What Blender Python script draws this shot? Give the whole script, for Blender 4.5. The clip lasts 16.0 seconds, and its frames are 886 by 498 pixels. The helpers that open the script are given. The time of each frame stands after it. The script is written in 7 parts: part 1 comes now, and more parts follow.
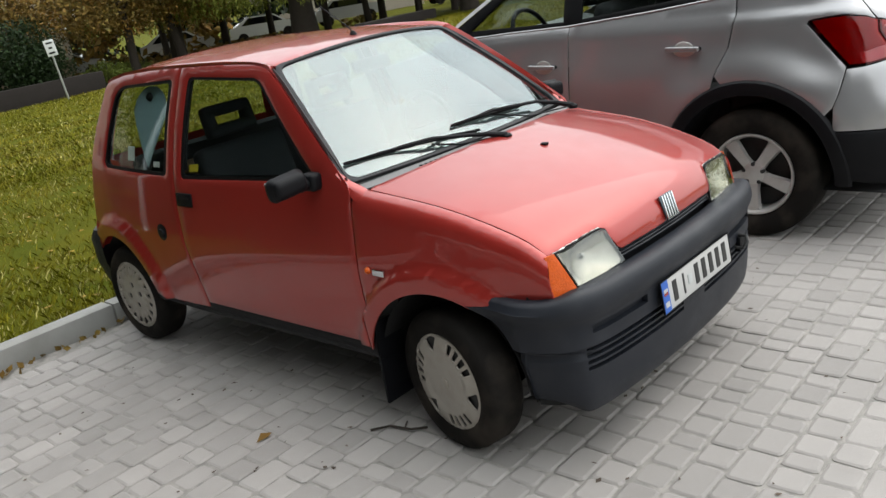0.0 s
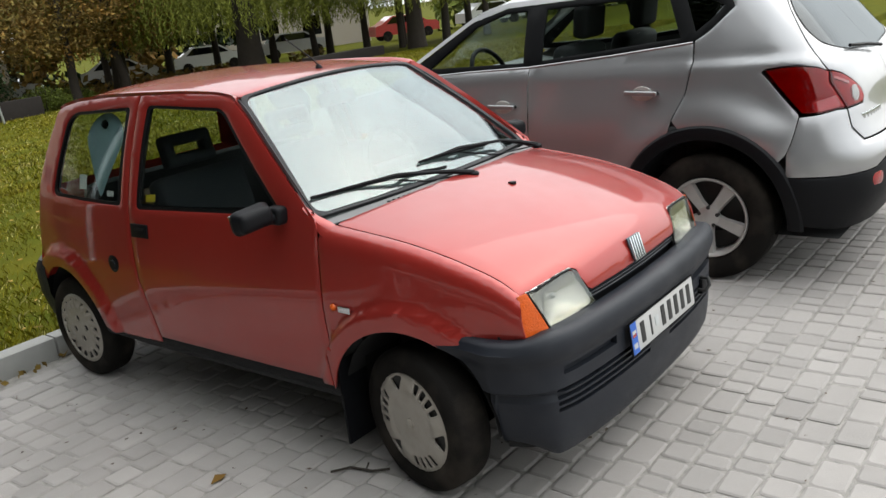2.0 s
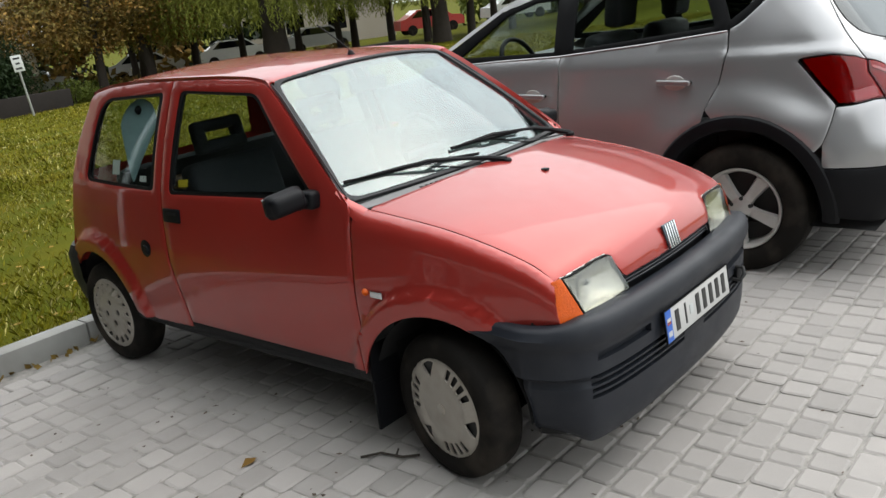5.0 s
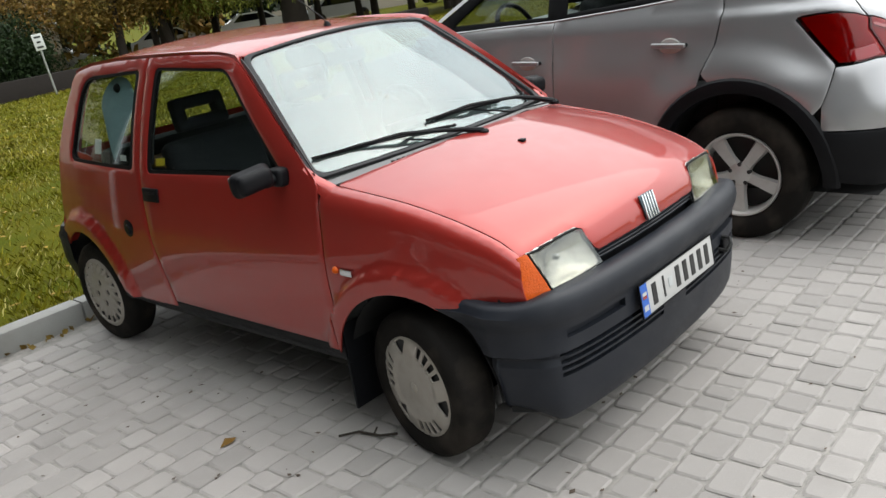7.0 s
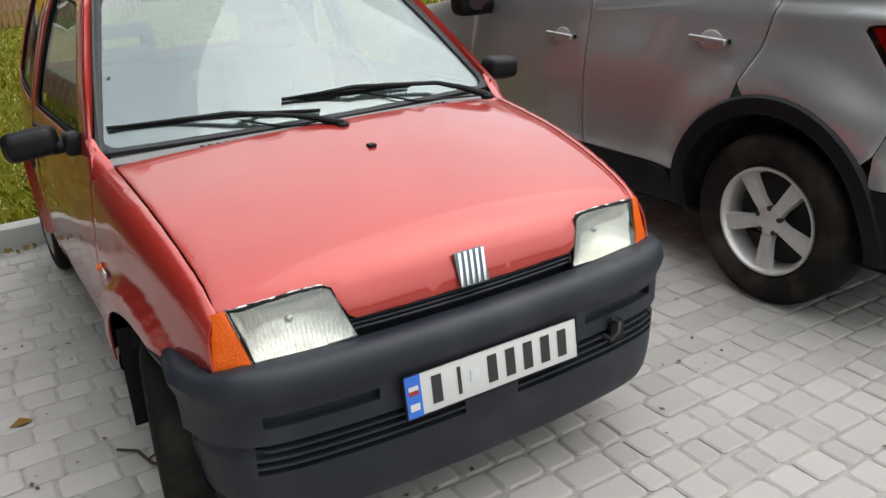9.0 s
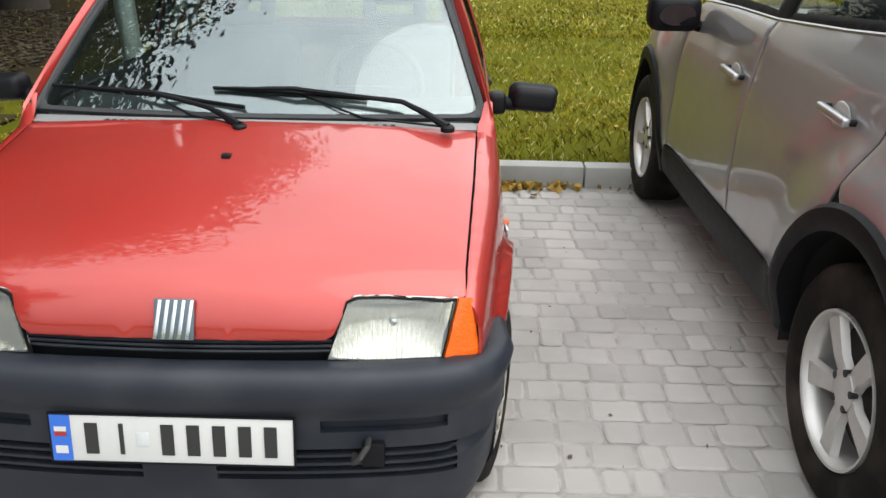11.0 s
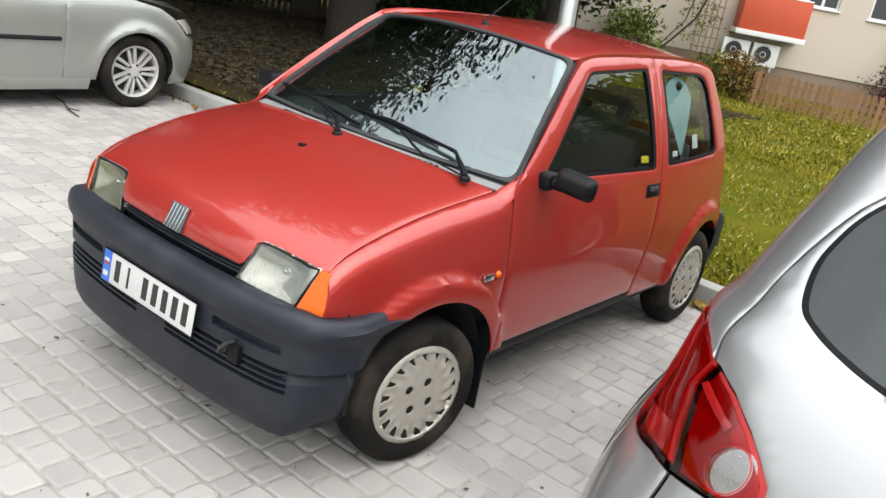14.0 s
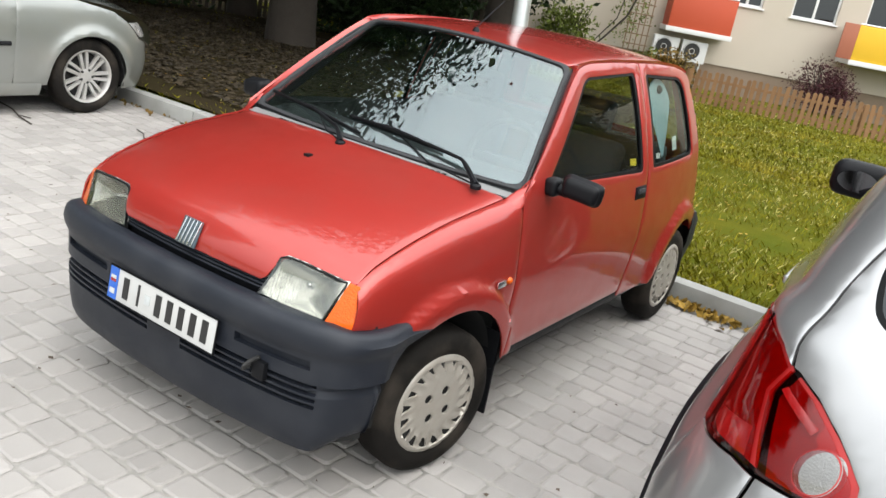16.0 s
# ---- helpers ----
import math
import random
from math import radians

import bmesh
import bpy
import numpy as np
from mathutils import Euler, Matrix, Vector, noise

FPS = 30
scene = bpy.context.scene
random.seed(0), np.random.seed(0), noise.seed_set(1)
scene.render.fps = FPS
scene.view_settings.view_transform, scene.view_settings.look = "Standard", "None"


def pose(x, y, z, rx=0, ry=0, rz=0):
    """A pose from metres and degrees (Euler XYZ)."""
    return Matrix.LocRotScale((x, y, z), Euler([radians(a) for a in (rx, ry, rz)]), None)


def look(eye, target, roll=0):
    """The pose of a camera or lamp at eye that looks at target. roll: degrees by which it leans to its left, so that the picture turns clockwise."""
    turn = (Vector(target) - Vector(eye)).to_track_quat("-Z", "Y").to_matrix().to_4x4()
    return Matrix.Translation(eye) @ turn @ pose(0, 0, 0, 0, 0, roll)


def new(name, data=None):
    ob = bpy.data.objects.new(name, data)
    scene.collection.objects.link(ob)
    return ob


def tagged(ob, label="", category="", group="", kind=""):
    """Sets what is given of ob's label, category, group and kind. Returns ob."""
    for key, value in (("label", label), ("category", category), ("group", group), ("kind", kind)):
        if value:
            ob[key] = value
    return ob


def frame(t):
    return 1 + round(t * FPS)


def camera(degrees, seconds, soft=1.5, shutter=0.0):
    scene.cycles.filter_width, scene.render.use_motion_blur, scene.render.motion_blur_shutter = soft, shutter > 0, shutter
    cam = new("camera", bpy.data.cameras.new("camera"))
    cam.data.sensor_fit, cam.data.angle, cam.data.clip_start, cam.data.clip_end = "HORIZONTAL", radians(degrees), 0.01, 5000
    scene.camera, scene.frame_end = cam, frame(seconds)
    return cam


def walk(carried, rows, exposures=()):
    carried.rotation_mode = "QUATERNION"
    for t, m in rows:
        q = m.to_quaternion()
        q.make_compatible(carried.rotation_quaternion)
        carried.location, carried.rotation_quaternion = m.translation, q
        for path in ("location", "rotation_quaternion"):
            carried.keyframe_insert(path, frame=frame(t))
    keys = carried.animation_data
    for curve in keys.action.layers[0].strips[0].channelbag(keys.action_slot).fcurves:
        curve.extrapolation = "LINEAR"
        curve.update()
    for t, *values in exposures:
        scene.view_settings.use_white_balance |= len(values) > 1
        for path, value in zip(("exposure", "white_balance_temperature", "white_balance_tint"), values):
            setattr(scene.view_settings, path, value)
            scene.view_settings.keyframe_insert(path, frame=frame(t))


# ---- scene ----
cam = camera(55.3, 16.0)
PATH = [
    (0, (-2.58, -3.002, 1.631), (-1.226, -1.672, 1.003), -9.5),
    (0.5, (-2.581, -2.935, 1.622), (-1.176, -1.668, 0.973), -8.1),
    (1, (-2.578, -2.89, 1.618), (-1.149, -1.64, 0.99), -6.9),
    (1.5, (-2.592, -2.892, 1.626), (-1.158, -1.638, 1.016), -6.0),
    (2, (-2.612, -2.906, 1.638), (-1.143, -1.673, 1.071), -7.1),
    (2.5, (-2.643, -2.896, 1.625), (-1.201, -1.646, 1.03), -7.1),
    (3, (-2.636, -2.893, 1.632), (-1.258, -1.572, 1.036), -8.1),
    (3.5, (-2.62, -2.879, 1.625), (-1.21, -1.584, 1.045), -7.6),
    (6, (-2.641, -2.867, 1.6), (-1.204, -1.603, 1.02), -7.0),
    (6.5, (-2.621, -2.859, 1.595), (-1.167, -1.637, 0.968), -7.5),
    (7, (-2.451, -2.974, 1.581), (-1.084, -1.657, 0.949), -8.8),
    (7.5, (-2.142, -3.087, 1.563), (-0.814, -1.771, 0.852), -6.8),
    (8, (-1.784, -3.034, 1.55), (-0.46, -1.722, 0.826), -3.1),
    (8.5, (-1.41, -3.169, 1.53), (-0.29, -1.662, 0.841), -4.7),
    (9, (-1.041, -3.23, 1.536), (-0.096, -1.629, 0.8), -3.3),
    (9.2, (-0.875, -3.224, 1.501), (0.011, -1.589, 0.765), -2.5),
    (11.3, (0.85, -3.166, 1.563), (0.581, -1.341, 0.789), 1.2),
    (11.5, (1.022, -3.134, 1.566), (0.597, -1.353, 0.761), 1.7),
    (12, (1.303, -3.016, 1.566), (0.666, -1.277, 0.811), 6.9),
    (12.5, (1.646, -2.972, 1.616), (0.634, -1.407, 0.89), 5.0),
    (13, (1.928, -3.008, 1.644), (0.795, -1.501, 0.976), 7.3),
    (13.5, (2.089, -3.145, 1.634), (1.009, -1.584, 1.005), 9.5),
    (14, (2.21, -3.156, 1.653), (1.091, -1.629, 1.006), 10.6),
    (14.5, (2.19, -3.192, 1.653), (1.11, -1.638, 1.004), 12.6),
    (15, (2.052, -3.28, 1.646), (1.043, -1.673, 1.013), 10.6),
    (15.5, (2.003, -3.315, 1.64), (0.998, -1.713, 0.989), 10.4),
    (16, (1.991, -3.323, 1.644), (0.998, -1.703, 1.019), 10.7),
]
EXPOSURES = [(0, -0.42), (3.7, -0.42), (7.0, -0.34), (9.0, -0.36), (11.4, 0.10), (12.2, 0.24), (13.2, 0.15), (16, 0.12)]
walk(cam, [(t, look(eye, target, roll)) for t, eye, target, roll in PATH], EXPOSURES)

# ---- world, sun and exposure ----
world = bpy.data.worlds.new("world")
scene.world = world
world.use_nodes = True
wn, wl = world.node_tree.nodes, world.node_tree.links
wn.clear()
SUN_UP, SUN_TURN = radians(55), radians(114)
sky = wn.new("ShaderNodeTexSky")
sky.sky_type, sky.sun_disc = "NISHITA", False
sky.sun_elevation, sky.sun_rotation = SUN_UP, SUN_TURN
sky.air_density, sky.dust_density, sky.ozone_density = 1.0, 4.0, 1.0
co = wn.new("ShaderNodeTexCoord")
cloud = wn.new("ShaderNodeTexNoise")
cloud.inputs["Scale"].default_value, cloud.inputs["Detail"].default_value = 2.6, 7
cloud.inputs["Roughness"].default_value = 0.55
ramp = wn.new("ShaderNodeValToRGB")
ramp.color_ramp.elements[0].position, ramp.color_ramp.elements[0].color = 0.30, (7.2, 7.6, 7.8, 1)
ramp.color_ramp.elements[1].position, ramp.color_ramp.elements[1].color = 0.72, (10.3, 10.5, 10.3, 1)
mixer = wn.new("ShaderNodeMix")
mixer.data_type = "RGBA"
mixer.inputs["Factor"].default_value = 0.86
back = wn.new("ShaderNodeBackground")
back.inputs["Strength"].default_value = 0.295
wout = wn.new("ShaderNodeOutputWorld")
wl.new(co.outputs["Generated"], cloud.inputs["Vector"])
wl.new(cloud.outputs["Fac"], ramp.inputs["Fac"])
wl.new(sky.outputs["Color"], mixer.inputs["A"])
wl.new(ramp.outputs["Color"], mixer.inputs["B"])
sep = wn.new("ShaderNodeSeparateXYZ")
lift = wn.new("ShaderNodeMapRange")
lift.inputs["To Min"].default_value, lift.inputs["To Max"].default_value = 0.44, 1.06
tone = wn.new("ShaderNodeVectorMath")
tone.operation = "SCALE"
wl.new(co.outputs["Generated"], sep.inputs[0])
wl.new(sep.outputs["Z"], lift.inputs["Value"])
wl.new(mixer.outputs["Result"], tone.inputs[0])
# the veiled sun makes its half of the sky a little brighter
toward = wn.new("ShaderNodeVectorMath")
toward.operation = "DOT_PRODUCT"
toward.inputs[1].default_value = (math.sin(SUN_TURN) * math.cos(SUN_UP), math.cos(SUN_TURN) * math.cos(SUN_UP), math.sin(SUN_UP))
veil = wn.new("ShaderNodeMath")
veil.operation = "MULTIPLY_ADD"
veil.inputs[1].default_value = 0.72
wl.new(co.outputs["Generated"], toward.inputs[0])
wl.new(toward.outputs["Value"], veil.inputs[0])
wl.new(lift.outputs["Result"], veil.inputs[2])
least = wn.new("ShaderNodeMath")
least.operation = "MAXIMUM"
least.inputs[1].default_value = 0.10
wl.new(veil.outputs[0], least.inputs[0])
wl.new(least.outputs[0], tone.inputs["Scale"])
wl.new(tone.outputs["Vector"], back.inputs["Color"])
wl.new(back.outputs["Background"], wout.inputs["Surface"])
sun = new("sun", bpy.data.lights.new("sun", "SUN"))
sun.data.energy, sun.data.angle, sun.data.color = 1.1, radians(64), (1.0, 0.96, 0.90)
sun.matrix_world = look((0, 0, 0), (-math.sin(SUN_TURN) * math.cos(SUN_UP), -math.cos(SUN_TURN) * math.cos(SUN_UP), -math.sin(SUN_UP)))

# ---- materials ----


def surface(name, color, rough=0.5, metal=0.0, var=0.12, scale=6.0, bump=0.0, fine=60.0, coat=0.0, coat_rough=0.05,
            rnd=0.0, island=0.0, spec=0.5, second=None, amount=0.5, dirt=None, dirt_scale=2.0, dirt_amount=0.35, wave=0.0):
    """A node material: base colour varied at two scales, fine relief, optional second colour, dirt and random tone for each piece."""
    m = bpy.data.materials.new(name)
    m.use_nodes = True
    n, l = m.node_tree.nodes, m.node_tree.links
    b = n["Principled BSDF"]
    b.inputs["Roughness"].default_value, b.inputs["Metallic"].default_value = rough, metal
    b.inputs["Specular IOR Level"].default_value = spec
    b.inputs["Coat Weight"].default_value, b.inputs["Coat Roughness"].default_value = coat, coat_rough
    tc = n.new("ShaderNodeTexCoord")

    def tex(s, detail=4.0):
        t = n.new("ShaderNodeTexNoise")
        t.inputs["Scale"].default_value, t.inputs["Detail"].default_value = s, detail
        l.new(tc.outputs["Object"], t.inputs["Vector"])
        return t.outputs["Fac"]

    def math2(op, a, c):
        k = n.new("ShaderNodeMath")
        k.operation = op
        for i, v in enumerate((a, c)):
            if isinstance(v, (int, float)):
                k.inputs[i].default_value = v
            else:
                l.new(v, k.inputs[i])
        return k.outputs[0]

    def blend(a, c, f):
        k = n.new("ShaderNodeMix")
        k.data_type = "RGBA"
        for key, v in (("A", a), ("B", c), ("Factor", f)):
            if isinstance(v, (int, float)):
                k.inputs[key].default_value = v
            elif isinstance(v, tuple):
                k.inputs[key].default_value = (*v, 1)
            else:
                l.new(v, k.inputs[key])
        return k.outputs["Result"]

    def steps(v, lo, hi):
        k = n.new("ShaderNodeMapRange")
        k.inputs["From Min"].default_value, k.inputs["From Max"].default_value = lo, hi
        l.new(v, k.inputs["Value"])
        return k.outputs["Result"]

    col = color
    if second:
        col = blend(color, second, steps(tex(scale * 0.7), 0.5 - amount * 0.35, 0.5 + amount * 0.35))
    if dirt:
        col = blend(col, dirt, math2("MULTIPLY", steps(tex(dirt_scale, 8.0), 0.45, 0.75), dirt_amount))
    tone = math2("ADD", math2("MULTIPLY", tex(scale), var), math2("MULTIPLY", tex(fine), var * 0.6))
    tone = math2("ADD", tone, 1.0 - var * 0.8)
    if rnd:
        info = n.new("ShaderNodeObjectInfo")
        tone = math2("MULTIPLY", tone, math2("ADD", math2("MULTIPLY", info.outputs["Random"], rnd), 1.0 - rnd / 2))
    if island:
        geo = n.new("ShaderNodeNewGeometry")
        tone = math2("MULTIPLY", tone, math2("ADD", math2("MULTIPLY", geo.outputs["Random Per Island"], island), 1.0 - island / 2))
    hsv = n.new("ShaderNodeHueSaturation")
    if isinstance(col, tuple):
        hsv.inputs["Color"].default_value = (*col, 1)
    else:
        l.new(col, hsv.inputs["Color"])
    l.new(tone, hsv.inputs["Value"])
    l.new(hsv.outputs["Color"], b.inputs["Base Color"])
    if rough > 0.12:
        l.new(math2("ADD", math2("MULTIPLY", tex(scale * 3), 0.16), rough - 0.08), b.inputs["Roughness"])
    if bump:
        bp = n.new("ShaderNodeBump")
        bp.inputs["Strength"].default_value, bp.inputs["Distance"].default_value = bump, 0.01
        l.new(tex(fine, 6.0), bp.inputs["Height"])
        l.new(bp.outputs["Normal"], b.inputs["Normal"])
    return m


def glass(name, tint=(0.75, 0.82, 0.8), rough=0.0, base=0.05, rim=0.9):
    """Thin car glass: partly see-through; its gloss grows towards grazing view."""
    m = bpy.data.materials.new(name)
    m.use_nodes = True
    n, l = m.node_tree.nodes, m.node_tree.links
    n.clear()
    see, shine, mix, lw, out = (n.new("ShaderNode" + k) for k in ("BsdfTransparent", "BsdfGlossy", "MixShader", "LayerWeight", "OutputMaterial"))
    see.inputs["Color"].default_value = (*tint, 1)
    shine.inputs["Roughness"].default_value = rough
    shine.inputs["Color"].default_value = (0.90, 0.95, 0.97, 1)
    power, gain, add = (n.new("ShaderNodeMath") for _ in range(3))
    power.operation, gain.operation, add.operation = "POWER", "MULTIPLY", "ADD"
    power.inputs[1].default_value, gain.inputs[1].default_value, add.inputs[1].default_value = 3.5, rim, base
    l.new(lw.outputs["Facing"], power.inputs[0])
    l.new(power.outputs[0], gain.inputs[0])
    l.new(gain.outputs[0], add.inputs[0])
    l.new(add.outputs[0], mix.inputs[0])
    l.new(see.outputs[0], mix.inputs[1])
    l.new(shine.outputs[0], mix.inputs[2])
    l.new(mix.outputs[0], out.inputs[0])
    return m


RED = surface("red_paint", (0.305, 0.024, 0.018), 0.38, 0.34, 0.14, 3.0, 0.0, 240, spec=0.25, coat=0.9, coat_rough=0.03, dirt=(0.22, 0.05, 0.04), dirt_scale=3.5, dirt_amount=0.22)
BUMPER = surface("grey_plastic", (0.0095, 0.0118, 0.0175), 0.48, 0.0, 0.25, 5.0, 0.12, 700, dirt=(0.04, 0.042, 0.048), dirt_scale=7, dirt_amount=0.35, spec=0.30)
BLACK = surface("black_plastic", (0.0045, 0.0048, 0.006), 0.5, 0.0, 0.3, 8.0, 0.1, 500, spec=0.15)
DARK = surface("underbody", (0.005, 0.005, 0.005), 0.95, 0.0, 0.3, 4.0)
RUBBER = surface("tyre_rubber", (0.010, 0.009, 0.008), 0.75, 0.0, 0.3, 9.0, 0.2, 200, dirt=(0.075, 0.062, 0.050), dirt_scale=6, dirt_amount=0.45, spec=0.08)
SEAL = surface("rubber_seal", (0.004, 0.0045, 0.005), 0.55, 0.0, 0.3, 9.0, spec=0.12)
CAP = surface("hubcap_silver", (0.36, 0.335, 0.295), 0.42, 0.35, 0.2, 12.0, 0.05, 300, dirt=(0.25, 0.22, 0.18), dirt_scale=14, dirt_amount=0.5)
STEEL = surface("dark_steel", (0.03, 0.03, 0.03), 0.6, 0.4, 0.3, 20.0)
EMBLEM = surface("emblem_blue_grey", (0.075, 0.105, 0.125), 0.35, 0.4, 0.2, 30.0)
CHROME = surface("chrome", (0.60, 0.62, 0.64), 0.18, 1.0, 0.06, 20.0)
MIRROR = surface("tinted_mirror", (0.22, 0.23, 0.25), 0.06, 1.0, 0.05, 20.0)
REFLECTOR = surface("lamp_reflector", (0.66, 0.65, 0.62), 0.16, 0.85, 0.15, 14.0, dirt=(0.34, 0.33, 0.28), dirt_scale=22, dirt_amount=0.4)
LAMP = glass("lamp_glass", (0.88, 0.88, 0.86), 0.06, 0.06, 0.5)
AMBER = surface("amber_lens", (0.56, 0.085, 0.002), 0.32, 0.0, 0.4, 60.0, 0.35, 160, coat=0.2, spec=0.25)
REDLENS = surface("red_lens", (0.30, 0.004, 0.005), 0.16, 0.0, 0.35, 9.0, 0.12, 260, coat=1.0, second=(0.12, 0.001, 0.002), amount=0.9)
REDCOVER = glass("red_cover", (0.80, 0.16, 0.16), 0.02, 0.04, 0.35)
PINKCOVER = glass("pink_cover", (0.95, 0.55, 0.58), 0.05, 0.06, 0.4)
CLEARCOVER = glass("clear_cover", (0.80, 0.80, 0.80), 0.02, 0.06, 0.5)
LAMPBODY = surface("lamp_body", (0.33, 0.022, 0.022), 0.45, 0.1, 0.35, 20.0)
CLEARLENS = surface("clear_lens", (0.34, 0.33, 0.32), 0.2, 0.3, 0.2, 30.0, 0.4, 260, coat=1.0)
WINDSCREEN = glass("windscreen_glass", (0.80, 0.87, 0.86), 0.0, 0.09, 0.40)
WINDOW = glass("window_glass", (0.80, 0.84, 0.82), 0.0, 0.025, 0.38)
TINTED = glass("tinted_glass", (0.06, 0.06, 0.075), 0.0, 0.05, 0.5)
FABRIC = surface("seat_fabric", (0.020, 0.021, 0.025), 0.9, 0.0, 0.3, 40.0, 0.3, 300)
TRIM = surface("dash_plastic", (0.016, 0.016, 0.018), 0.7, 0.0, 0.2, 20.0, 0.2, 400)
SILVER = surface("silver_paint", (0.325, 0.325, 0.332), 0.36, 0.70, 0.05, 3.0, 0.0, 300, coat=1.0, coat_rough=0.04, dirt=(0.28, 0.26, 0.24), dirt_scale=2.5, dirt_amount=0.15)
PALE = surface("pale_silver_paint", (0.27, 0.28, 0.265), 0.36, 0.6, 0.06, 3.0, 0.0, 300, coat=1.0, coat_rough=0.05, dirt=(0.35, 0.32, 0.27), dirt_scale=2.5, dirt_amount=0.3)
ALLOY = surface("alloy_silver", (0.50, 0.49, 0.475), 0.36, 0.55, 0.1, 12.0, dirt=(0.3, 0.27, 0.22), dirt_scale=12, dirt_amount=0.4)
WHITE = surface("white_plate", (0.43, 0.43, 0.42), 0.4, 0.0, 0.06, 20.0)
BLUE = surface("plate_blue", (0.02, 0.10, 0.42), 0.4, 0.0, 0.08, 20.0)
STICKGREY = surface("plate_sticker_grey", (0.42, 0.44, 0.44), 0.4, 0.0, 0.2, 60.0)
INK = surface("plate_ink", (0.012, 0.012, 0.012), 0.5, 0.0, 0.1, 20.0)

# ---- mesh helpers ----
from mathutils import geometry


def link_mesh(name, verts, faces, material, parent=None, label="", smooth=True, sharp=38):
    me = bpy.data.meshes.new(name)
    me.from_pydata([tuple(v) for v in verts], [], faces)
    me.validate()
    me.materials.append(material)
    if smooth:
        for p in me.polygons:
            p.use_smooth = True
        me.set_sharp_from_angle(angle=radians(sharp))
    ob = new(name, me)
    if parent:
        ob.parent = parent
    if label:
        tagged(ob, label)
    return ob


def part(name, bm, material, parent=None, label="", smooth=True, sharp=38):
    """Link a bmesh as one mesh object under a thing or part."""
    bmesh.ops.recalc_face_normals(bm, faces=bm.faces)
    me = bpy.data.meshes.new(name)
    bm.to_mesh(me)
    bm.free()
    me.materials.append(material)
    if smooth:
        for p in me.polygons:
            p.use_smooth = True
        me.set_sharp_from_angle(angle=radians(sharp))
    ob = new(name, me)
    if parent:
        ob.parent = parent
    if label:
        tagged(ob, label)
    return ob


def thing(name, label, category, group="", kind="", m=None):
    ob = new(name)
    ob.empty_display_size = 0.2
    if m is not None:
        ob.matrix_world = m
    return tagged(ob, label, category, group, kind)


def dense(poly, step=0.03, closed=True):
    out = []
    n = len(poly)
    for i in range(n if closed else n - 1):
        a, b = poly[i], poly[(i + 1) % n]
        d = math.dist(a, b)
        k = max(1, int(math.ceil(d / step)))
        out += [(a[0] + (b[0] - a[0]) * j / k, a[1] + (b[1] - a[1]) * j / k) for j in range(k)]
    if not closed:
        out.append(tuple(poly[-1]))
    return out


def rounded(poly, r=0.03, n=5):
    """A closed polygon with its corners rounded; r may be one radius or a radius for each corner."""
    out = []
    k = len(poly)
    for i in range(k):
        p, a, b = Vector(poly[i]), Vector(poly[i - 1]), Vector(poly[(i + 1) % k])
        rr = r[i] if isinstance(r, (list, tuple)) else r
        rr = min(rr, (a - p).length * 0.49, (b - p).length * 0.49)
        if rr < 1e-4:
            out.append(tuple(p))
            continue
        s, e = p + (a - p).normalized() * rr, p + (b - p).normalized() * rr
        for j in range(n + 1):
            t = j / n
            q = s * (1 - t) ** 2 + p * 2 * t * (1 - t) + e * t ** 2
            out.append(tuple(q))
    return out


def arc(cx, cy, r, a0, a1, n=16):
    return [(cx + r * math.cos(radians(a0 + (a1 - a0) * i / n)), cy + r * math.sin(radians(a0 + (a1 - a0) * i / n))) for i in range(n + 1)]


def inside(p, poly):
    x, y = p
    c = False
    for i in range(len(poly)):
        (x0, y0), (x1, y1) = poly[i - 1], poly[i]
        if (y0 > y) != (y1 > y) and x < (x1 - x0) * (y - y0) / (y1 - y0) + x0:
            c = not c
    return c


